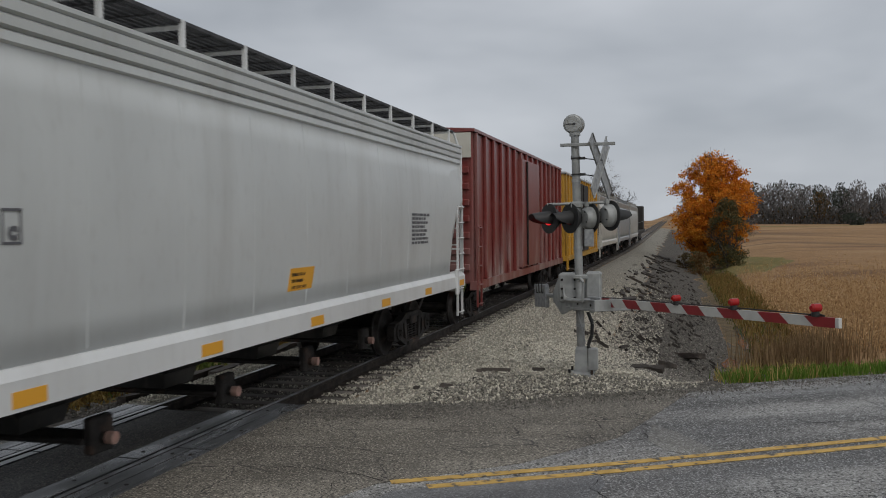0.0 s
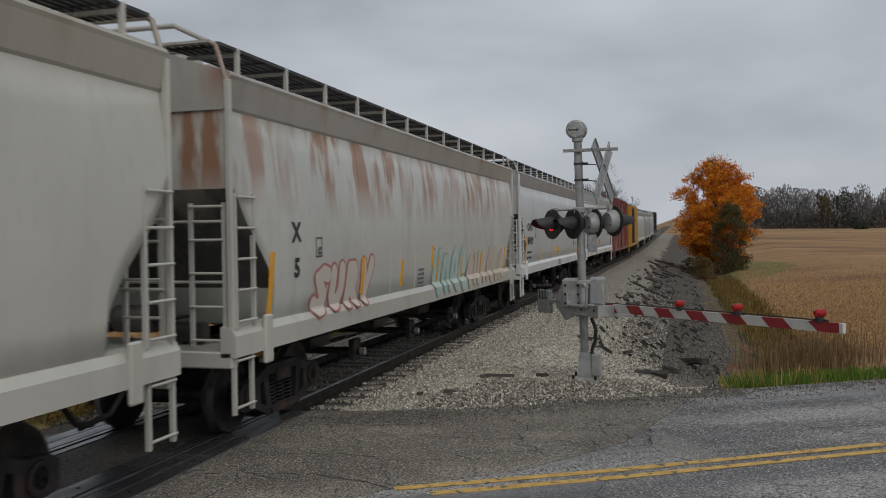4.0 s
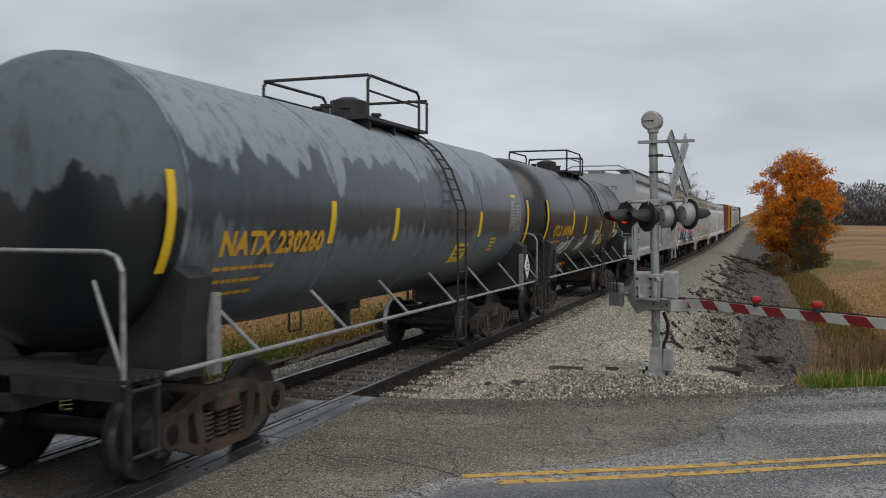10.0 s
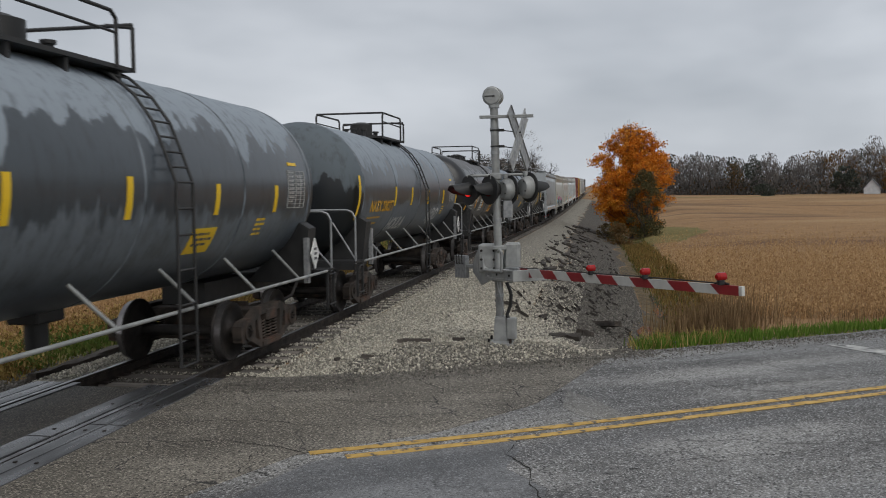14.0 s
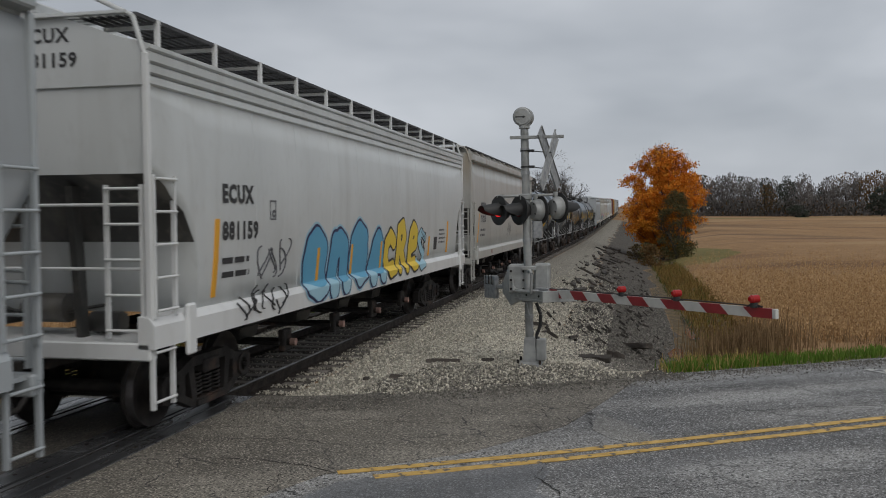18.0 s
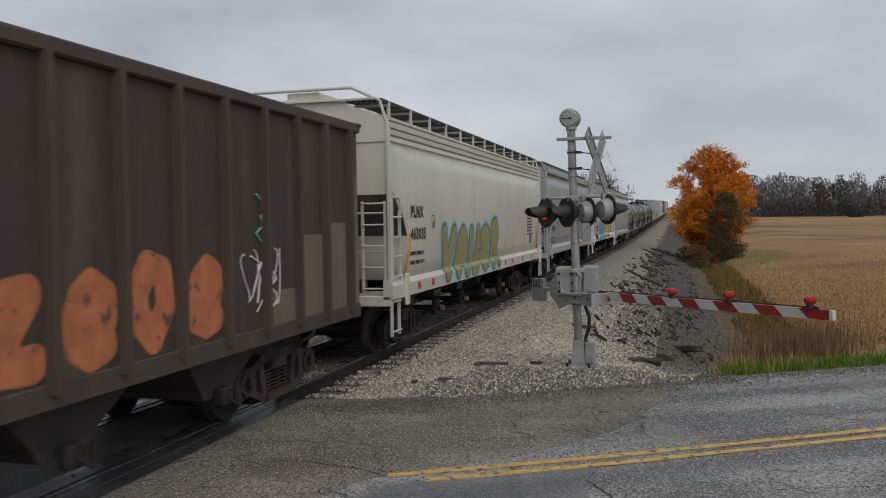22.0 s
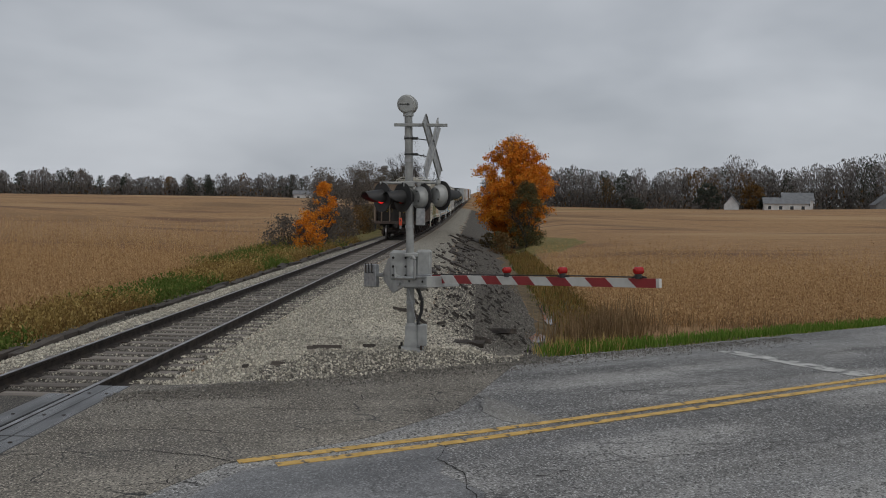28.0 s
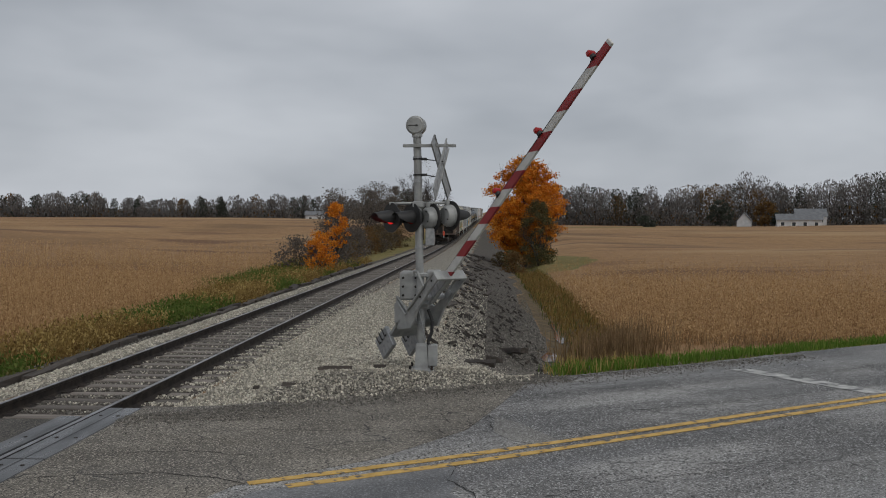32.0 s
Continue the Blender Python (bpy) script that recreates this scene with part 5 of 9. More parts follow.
def open_hopper(L, body_mat, dark_mat, rib_mat, tan_mat):
    car = thing("open_hopper_car", "weathered brown ribbed open hopper car, last of the train", "freight car", group="train")
    W, Z0, Z1 = 1.55, 1.12, 3.74

    def surface(v):
        return W, v
    for s in (-1, 1):
        g = Geo()
        o = [(0.0, 3.2), (0.0, Z1), (L, Z1), (L, 3.2), (L - 0.42, 2.4), (L - 0.42, Z0), (0.42, Z0), (0.42, 2.4)]
        g.side(o, s * (W - 0.03), s * W)
        part("side_sheet", g, body_mat, car)
        g = Geo().box(min(s * 1.42, s * 1.62), max(s * 1.42, s * 1.62), 0, L, Z1 - 0.02, Z1 + 0.12, 0.02)
        part("top_chord", g, rib_mat, car)
        g = Geo().box(min(s * 1.40, s * 1.58), max(s * 1.40, s * 1.58), 0, L, Z0 - 0.12, Z0 + 0.08, 0.01)
        part("side_sill", g, rib_mat, car)
        for k in range(14):
            y = 0.40 + k * (L - 0.8) / 13
            g = Geo()
            g.add([(s * W, y - 0.05, Z0), (s * (W + 0.1), y - 0.035, Z0), (s * (W + 0.1), y + 0.035, Z0), (s * W, y + 0.05, Z0), (s * W, y - 0.05, Z1), (s * (W + 0.1), y - 0.035, Z1), (s * (W + 0.1), y + 0.035, Z1), (s * W, y + 0.05, Z1)],
                  [(0, 1, 5, 4), (1, 2, 6, 5), (2, 3, 7, 6), (4, 5, 6, 7), (3, 2, 1, 0), (0, 4, 7, 3)])
            part("rib", g, tan_mat if k < 2 else rib_mat, car)
    for y, d in ((0.0, 1), (L, -1)):
        def at(v):
            return y + d * v
        g = Geo().box(-1.5, 1.5, min(at(0.0), at(0.05)), max(at(0.0), at(0.05)), 3.25, Z1 + 0.08)
        part("end_sheet", g, tan_mat, car)
        g = Geo().box(-1.62, 1.62, min(at(-0.06), at(0.10)), max(at(-0.06), at(0.10)), Z1 + 0.06, Z1 + 0.13, 0.015)
        part("top_chord", g, rib_mat, car)
        g = Geo()
        g.add([(-1.47, at(0.05), 3.3), (1.47, at(0.05), 3.3), (1.47, at(1.25), 2.0), (-1.47, at(1.25), 2.0), (1.47, at(2.6), 0.8), (-1.47, at(2.6), 0.8),
               (-1.47, at(0.09), 3.3), (1.47, at(0.09), 3.3), (1.47, at(1.29), 2.0), (-1.47, at(1.29), 2.0), (1.47, at(2.64), 0.8), (-1.47, at(2.64), 0.8)],
              [(0, 1, 2, 3), (3, 2, 4, 5), (6, 7, 8, 9), (9, 8, 10, 11), (0, 3, 9, 6), (1, 2, 8, 7)])
        part("slope_sheet", g, dark_mat, car)
        g = Geo()
        g.add([(-1.47, at(1.25), 2.4), (1.47, at(1.25), 2.4), (1.47, at(1.25), Z0), (-1.47, at(1.25), Z0)], [(0, 1, 2, 3)])
        part("bulkhead", g, dark_mat, car)
        for x, wd in ((-1.53, 0.05), (-1.06, 0.03), (-0.5, 0.03), (0.2, 0.05), (1.46, 0.09)):
            g = Geo().box(x - wd, x + wd, min(at(-0.02), at(0.10)), max(at(-0.02), at(0.10)), Z0, Z1 + 0.05, 0.01)
            part("end_post", g, tan_mat, car)
        g = Geo().box(-1.55, 1.55, min(at(-0.04), at(0.16)), max(at(-0.04), at(0.16)), 0.98, 1.16, 0.015)
        part("end_sill", g, body_mat, car)
        g = Geo().tube([(0.35, at(-0.05), 1.62), (1.42, at(-0.05), 1.62)], 0.015)
        for z in (1.45, 1.85, 2.25, 2.65):
            g.tube([(-1.47, at(-0.05), z), (-1.05, at(-0.05), z)], 0.016)
        for z in (1.55, 2.1):
            g.tube([(1.47, at(-0.02), z), (1.56, at(0.42), z)], 0.016)
        g.tube([(-1.1, at(-0.05), 1.15), (-1.1, at(-0.05), 2.75)], 0.016)
        part("grab_iron", g, rib_mat, car)
        g = Geo()
        g.side([(at(0.0), 2.95), (at(0.42), 2.3), (at(0.42), 3.6), (at(0.0), 3.6)], 1.505, 1.53)
        part("gusset_plate", g, tan_mat, car)
        for k in range(9):
            part("rivet", Geo().cyl((1.53, at(0.02 + 0.045 * k), 2.98 - 0.07 * k), (1.545, at(0.02 + 0.045 * k), 2.98 - 0.07 * k), 0.014, 6), rib_mat, car)
        ladder(-1.5, *sorted((at(0.02), at(0.36))), 0.6, 1.05, 2, M_BLACK, car, name="step")
        coupler(at(0.0), -d, car)
    g = Geo().box(-0.3, 0.3, 0.1, L - 0.1, 0.82, 1.1)
    part("centre_sill", g, M_IRON, car)
    for i in range(3):
        y = L * (0.3 + 0.4 * i / 2)
        g = Geo()
        g.loft([[(-w, y - h, z), (w, y - h, z), (w, y + h, z), (-w, y + h, z)] for z, w, h in ((1.14, 1.45, 0.95), (0.62, 1.3, 0.35), (0.52, 1.3, 0.3))], smooth=False)
        hop = part("hopper_pocket", g, dark_mat, car)
        g = Geo().box(1.3, 1.42, y - 0.12, y + 0.12, 0.42, 0.62, 0.02).tube([(1.42, y, 0.5), (1.5, y + 0.1, 0.4), (1.5, y + 0.1, 0.62)], 0.02)
        part("door_latch", g, M_IRON, hop)
    for y in (1.4, L - 1.75):
        truck(y, car, M_TRUCKBROWN)
    for y, w, z1 in ((0.46, 0.7, 3.7), (1.32, 0.8, 2.6), (2.3, 0.75, 1.9), (9.32, 0.76, 1.6), (10.2, 0.76, 2.25), (11.08, 0.68, 2.4)):
        patch(y, y + w, Z0 + 0.06, z1, surface, tan_mat, car, name="side_plate", lift=0.004)
    # number boards, sprayed letters, marker device
    plank = part("number_board", Geo().box(0.32, 1.36, -0.035, -0.022, 3.40, 3.62), M_WHITE, car, "white painted number panel")
    me = words("CYXX 83435", 0.17, spacing=1.05)
    for v in me.vertices:
        v.co = (0.38 + v.co.x * 0.9, -0.039, 3.45 + v.co.y)
    me.materials.append(M_INK)
    part("lettering", me, None, plank)
    for y, tx in ((0.55, "CY"), (0.95, "XX")):
        b = part("number_board", Geo().box(1.652, 1.66, y + 0.36, y + 0.6, 2.52, 2.84), M_WHITE, car)
        lettering(tx[1:], 0.24, y + 0.39, 2.6, lambda v: (1.66, v), M_INK, b, lift=0.004)
    patch(1.15, 1.33, 1.3, 1.48, lambda v: (1.652, v), M_WHITE, car, name="stencil")
    rnd = random.Random(5)
    for yy, zz, mt in ((9.0, 1.5, M_SPRAYW), (2.6, 1.5, M_SPRAYW), (3.1, 1.45, M_SPRAYW), (2.1, 1.8, M_SPRAYW), (9.4, 1.3, M_SPRAYW), (9.1, 2.2, M_SPRAYT)):
        g = Geo()
        pts = [(1.562, yy + rnd.uniform(-0.12, 0.12), zz + 0.09 * i) for i in range(7)]
        g.tube(pts, 0.014, 4)
        part("scribble", g, mt, car)
    for x, z, wd in ((-0.85, 1.95, 0.5), (-0.1, 2.1, 0.45), (0.35, 1.9, 0.4), (0.75, 1.7, 0.4)):
        g = Geo()
        pts = [(x + 0.13 * math.cos(i * 0.8 + x) + 0.03 * i, 1.2, z + 0.17 * math.sin(i * 1.1 + x)) for i in range(12)]
        g.tube(pts, 0.013, 4)
        part("scribble", g, M_SPRAYY, car)
    g = Geo().box(0.2, 0.4, -0.55, -0.35, 0.9, 1.42, 0.03)
    dev = part("marker_device", g, plain("marker_red_plastic", (0.6, 0.08, 0.035), 0.4), car, "red-orange end-of-train marker on the coupler")
    part("label", Geo().box(0.26, 0.34, -0.556, -0.549, 1.2, 1.3), M_INK, dev)
    part("strap", Geo().box(0.24, 0.36, -0.52, -0.38, 0.68, 0.92), M_GALV, dev)
    return car


def boxcar(L, H, body_mat, roof_mat, label, ribs, door=None):
    car = thing("boxcar", label, "freight car", group="train")
    g = Geo().box(-1.48, 1.48, 0.1, L - 0.1, 1.05, H - 0.15, 0.03)
    part("body", g, body_mat, car)
    g = Geo()
    g.prism([(-1.55, H - 0.15), (-1.55, H - 0.08), (0, H + 0.02), (1.55, H - 0.08), (1.55, H - 0.15)], 0.03, L - 0.03)
    part("roof", g, roof_mat, car)
    for s in (-1, 1):
        for k in range(ribs):
            y = 0.3 + (L - 0.6) * k / (ribs - 1)
            g = Geo().box(min(s * 1.48, s * 1.56), max(s * 1.48, s * 1.56), y - 0.07, y + 0.07, 1.1, H - 0.16, 0.015)
            part("rib", g, body_mat, car)
        g = Geo().box(min(s * 1.46, s * 1.6), max(s * 1.46, s * 1.6), L / 2 - 1.6, L / 2 + 1.6, 1.15, H - 0.35, 0.02)
        dr = part("door", g, door or body_mat, car)
        part("door_bar", Geo().cyl((s * 1.63, L / 2 - 0.9, 1.2), (s * 1.63, L / 2 - 0.9, H - 0.4), 0.03, 8), M_IRON, dr)
        part("side_sill", Geo().box(min(s * 1.40, s * 1.57), max(s * 1.40, s * 1.57), 0.05, L - 0.05, 0.9, 1.1), body_mat, car)
        ladder(s * 1.58, 0.1, 0.5, 0.5, 2.4, 5, body_mat, car)
    for y, d in ((0.1, -1), (L - 0.1, 1)):
        for k in range(7):
            z = 1.35 + k * 0.38
            part("end_corrugation", Geo().box(-1.4, 1.4, min(y, y + d * 0.06), max(y, y + d * 0.06), z, z + 0.16, 0.02), body_mat, car)
        ladder(y + d * 0.08, -1.4, -1.0, 1.1, H - 0.4, 8, body_mat, car, across=True)
        coupler(y, d, car)
    for y in (1.9, L - 1.9):
        truck(y, car)
    return car


def engine(L, body_mat):
    car = thing("locomotive", "dark distant diesel locomotive at the head of the train", "locomotive", group="train")
    part("underframe", Geo().box(-1.5, 1.5, 0, L, 1.2, 1.55, 0.02), body_mat, car)
    part("hood", Geo().box(-0.9, 0.9, 0.9, L - 5.2, 1.55, 4.2, 0.1), body_mat, car)
    part("cab", Geo().box(-1.5, 1.5, L - 5.1, L - 2.9, 1.55, 4.5, 0.1), body_mat, car)
    part("nose", Geo().box(-0.9, 0.9, L - 2.88, L - 0.8, 1.55, 3.1, 0.12), body_mat, car)
    part("fuel_tank", Geo().box(-1.3, 1.3, L / 2 - 2, L / 2 + 2, 0.5, 1.2, 0.1), M_BLACK, car)
    for s in (-1, 1):
        part("hand_rail", Geo().tube([(s * 1.45, 0.3, 1.55), (s * 1.45, 0.3, 2.5), (s * 1.45, L - 5.3, 2.5)], 0.02), M_GALV, car)
    coupler(0, -1, car)
    for y in (2.4, L - 2.4):
        truck(y, car)
    return car


M_SPRAYO = mat("sprayed_orange", (0.52, 0.17, 0.07), (0.4, 0.13, 0.06), 0.7, scale=5, fine=60, bump=0.05, c=(0.12, 0.06, 0.045), c_scale=6, c_spread=(0.58, 0.68))
M_SPRAYW = mat("sprayed_white", (0.68, 0.68, 0.67), (0.5, 0.5, 0.5), 0.7, scale=8, fine=60, bump=0.05)
M_SPRAYT = plain("sprayed_teal", (0.12, 0.4, 0.34), 0.7)
M_SPRAYY = plain("sprayed_yellow", (0.3, 0.22, 0.03), 0.7)
# ---------------------------------------------------------------- the train, head to tail
P_SHQ = paint("pale_grey_paint", (0.58, 0.60, 0.60), amount=0.22)
P_SHQS = paint("white_sill_paint", (0.72, 0.73, 0.73), amount=0.16)
P_CHV = paint("light_grey_paint", (0.56, 0.585, 0.59), amount=0.2)
P_EAVE = paint("grey_eave_paint", (0.42, 0.43, 0.43), amount=0.3)
P_RUST = paint("rusting_cream_paint", (0.56, 0.565, 0.53), amount=0.3, rust=(0.27, 0.11, 0.045), rust_low=2.55, rust_high=3.15, rust_more=1)
P_RUSTROOF = paint("rusting_roof_paint", (0.42, 0.41, 0.38), amount=0.3, rust=(0.27, 0.13, 0.08), rust_low=3.75, rust_high=4.1)
P_CREAM = paint("cream_grey_paint", (0.53, 0.52, 0.475), amount=0.25)
P_CREAMROOF = paint("cream_roof_paint", (0.44, 0.42, 0.37), amount=0.3, rust=(0.24, 0.15, 0.07), rust_low=3.6, rust_high=4.1)
P_BLUEGREY = paint("blue_grey_paint", (0.40, 0.43, 0.45), amount=0.16)
P_GREY = paint("mid_grey_paint", (0.34, 0.36, 0.375), amount=0.16)
P_DULL = paint("dull_grey_paint", (0.47, 0.47, 0.45), amount=0.35, rust=(0.3, 0.24, 0.16), rust_low=2.8, rust_high=4.0)
P_IVORY = paint("ivory_paint", (0.62, 0.605, 0.53), amount=0.22)
# grime, with the shade beneath the cars put into its near-black colour
P_DARK = paint("shaded_grimy_underside_paint", (0.042, 0.042, 0.041), amount=0.5)
P_RED = paint("box_car_red", (0.20, 0.035, 0.03), dirt=(0.3, 0.24, 0.22), amount=0.35, rust=(0.4, 0.36, 0.34), rust_low=2.6, rust_high=1.3)
P_YELLOW = paint("box_car_yellow", (0.55, 0.3, 0.04), dirt=(0.1, 0.07, 0.04), amount=0.5)
P_BROWN = paint("coal_car_brown", (0.055, 0.039, 0.033), dirt=(0.13, 0.09, 0.065), amount=0.6, rough=0.75)
P_RIB = paint("coal_car_rust_ribs", (0.075, 0.056, 0.045), dirt=(0.03, 0.025, 0.023), amount=0.6, rough=0.75)
P_TAN = paint("coal_car_faded_tan", (0.185, 0.14, 0.104), dirt=(0.06, 0.042, 0.031), amount=0.6, rough=0.75)
P_SOOT = paint("sooty_slope_sheet", (0.03, 0.027, 0.025), dirt=(0.06, 0.05, 0.045), amount=0.5, rough=0.8)
T_BLACK = tank_paint("tank_black", (0.024, 0.025, 0.027), (0.12, 0.125, 0.13), low=0.5, high=4.3, rough=0.3)
T_WORN = tank_paint("tank_peeling_black", (0.058, 0.069, 0.081), (0.26, 0.30, 0.342), high=3.15, rough=0.28)
T_HEAD = tank_paint("tank_head_blue_grey", (0.014, 0.017, 0.02), (0.105, 0.127, 0.145), low=0.2, high=2.5)
T_BAND = mat("worn_band", (0.2, 0.23, 0.26), (0.06, 0.07, 0.08), 0.6, scale=3, fine=40, bump=0.1)
# dirty black; the paler top is the sky's sheen painted into the colour
T_DIRTY = tank_paint("tank_dirty_black_sheen", (0.048, 0.05, 0.053), (0.16, 0.165, 0.175), low=0.8, high=3.45, rough=0.28)
G_BLUE = plain("spray_blue", (0.10, 0.33, 0.50), 0.6)
G_LBLUE = plain("spray_pale_blue", (0.32, 0.52, 0.62), 0.6)
G_NAVY = plain("spray_navy", (0.02, 0.02, 0.08), 0.6)
G_YEL = plain("spray_yellow", (0.70, 0.50, 0.05), 0.6)
G_PEACH = mat("spray_faded_peach", (0.54, 0.42, 0.32), (0.52, 0.49, 0.43), 0.7, scale=4, fine=60, bump=0.03)
G_TEAL = mat("spray_faded_teal", (0.36, 0.49, 0.45), (0.47, 0.52, 0.48), 0.7, scale=3, fine=60, bump=0.03)
G_PINK = plain("spray_pink", (0.65, 0.16, 0.33), 0.6)
G_OLIVE = mat("spray_olive", (0.27, 0.24, 0.09), (0.33, 0.29, 0.12), 0.6, scale=4, fine=60, bump=0.03)
G_CYAN = plain("spray_cyan", (0.1, 0.45, 0.6), 0.6)
G_LIME = mat("spray_lime_mist", (0.5, 0.55, 0.25), (0.5, 0.52, 0.4), 0.7, scale=3, fine=50, bump=0.02)


def with_sill(surface):
    return lambda v: (1.606, v) if v < 1.36 else (lerp_table([(1.36, 1.60), (1.44, surface(1.44)[0]), (1.5, surface(1.5)[0])], v), v) if v < 1.5 else surface(v)


def graffiti(text, size, y, z, surface, fill, line, car, stretch=1.0, offset=0.05, shear=0.2, fat=0.035):
    """Fat sprayed letters: an outline under a fill."""
    for off, m, lift in ((offset + fat, line, 0.004), (offset, fill, 0.008)):
        me = words(text, size, offset=off, shear=shear, spacing=0.98)
        bm = bmesh.new()
        bm.from_mesh(me)
        bmesh.ops.triangulate(bm, faces=bm.faces)
        bmesh.ops.subdivide_edges(bm, edges=[e for e in bm.edges if abs(e.verts[0].co.y - e.verts[1].co.y) > 0.2], cuts=3)
        bm.to_mesh(me)
        bm.free()
        for v in me.vertices:
            x, zz = surface(z + v.co.y)
            v.co = (x + lift, y + v.co.x * stretch, zz)
        me.materials.append(m)
        part("sprayed_letters", me, None, car)


# strokes of sprayed letters on a unit square: u to the right, v up
STROKES = {
    "e": [[(0.16, 0.48), (0.84, 0.55), (0.82, 0.84), (0.5, 1.0), (0.2, 0.86), (0.08, 0.5), (0.2, 0.14), (0.5, 0.0), (0.9, 0.1)]],
    "n": [[(0.1, 0.0), (0.14, 0.95)], [(0.14, 0.75), (0.45, 1.0), (0.78, 0.85), (0.9, 0.0)]],
    "g": [[(0.88, 0.82), (0.5, 1.0), (0.14, 0.74), (0.1, 0.3), (0.45, 0.0), (0.86, 0.14), (0.9, 0.48), (0.55, 0.44)]],
    "a": [[(0.06, 0.0), (0.26, 0.75), (0.5, 1.0), (0.76, 0.78), (0.94, 0.0)], [(0.26, 0.34), (0.78, 0.34)]],
    "c": [[(0.9, 0.84), (0.55, 1.0), (0.16, 0.78), (0.08, 0.35), (0.4, 0.0), (0.9, 0.12)]],
    "r": [[(0.12, 0.0), (0.16, 0.98), (0.62, 1.0), (0.82, 0.76), (0.6, 0.5), (0.2, 0.46)], [(0.46, 0.46), (0.95, 0.0)]],
    "s": [[(0.88, 0.86), (0.5, 1.0), (0.16, 0.8), (0.4, 0.56), (0.8, 0.36), (0.7, 0.06), (0.3, 0.0), (0.06, 0.14)]],
    "u": [[(0.1, 1.0), (0.12, 0.3), (0.38, 0.0), (0.7, 0.1), (0.86, 0.4), (0.9, 1.0)]],
    "v": [[(0.04, 1.0), (0.3, 0.3), (0.44, 0.02), (0.62, 0.3), (0.96, 1.0)]],
    "t": [[(0.04, 0.95), (0.96, 1.0)], [(0.5, 0.96), (0.46, 0.0)]],
    "p": [[(0.12, -0.02), (0.16, 0.95), (0.6, 1.0), (0.88, 0.74), (0.6, 0.42), (0.2, 0.4)]],
    "k": [[(0.12, 0.0), (0.14, 1.0)], [(0.88, 1.0), (0.24, 0.46), (0.92, 0.0)]],
    "o": [[(0.5, 0.0), (0.14, 0.2), (0.08, 0.6), (0.4, 1.0), (0.8, 0.88), (0.92, 0.4), (0.5, 0.0)]],
    "z": [[(0.06, 0.92), (0.9, 0.98), (0.14, 0.06), (0.94, 0.0)]],
    "i": [[(0.5, 0.0), (0.5, 1.0)]],
    "l": [[(0.16, 1.0), (0.12, 0.06), (0.9, 0.0)]],
}


def stroke_field(strokes, us, vs):
    """Distance of each grid point to the nearest stroke."""
    u, v = np.meshgrid(us, vs)
    best = np.full(u.shape, 9.0)
    for line in strokes:
        for (ua, va), (ub, vb) in zip(line, line[1:]):
            du, dv = ub - ua, vb - va
            k = np.clip(((u - ua) * du + (v - va) * dv) / (du * du + dv * dv + 1e-9), 0, 1)
            best = np.minimum(best, np.hypot(u - ua - k * du, v - va - k * dv))
    return best


def fill_field(us, vs, f, surface, lift):
    """The flat shape where f is below nought, laid on a car's side."""
    g, nu, nv = Geo(), len(us), len(vs)
    inside = f <= 0
    for j in range(nv - 1):
        for i in range(nu - 1):
            q = ((i, j), (i + 1, j), (i + 1, j + 1), (i, j + 1))
            ins = [inside[b, a] for a, b in q]
            if not any(ins):
                continue
            poly = []
            for k in range(4):
                (a, b), (c, d) = q[k], q[(k + 1) % 4]
                if ins[k]:
                    poly.append((us[a], vs[b]))
                if ins[k] != ins[(k + 1) % 4]:
                    w = f[b, a] / (f[b, a] - f[d, c])
                    poly.append((us[a] + w * (us[c] - us[a]), vs[b] + w * (vs[d] - vs[b])))
            if len(poly) > 2:
                g.add([(surface(v)[0] + lift, u, surface(v)[1]) for u, v in poly], [tuple(range(len(poly)))])
    return g


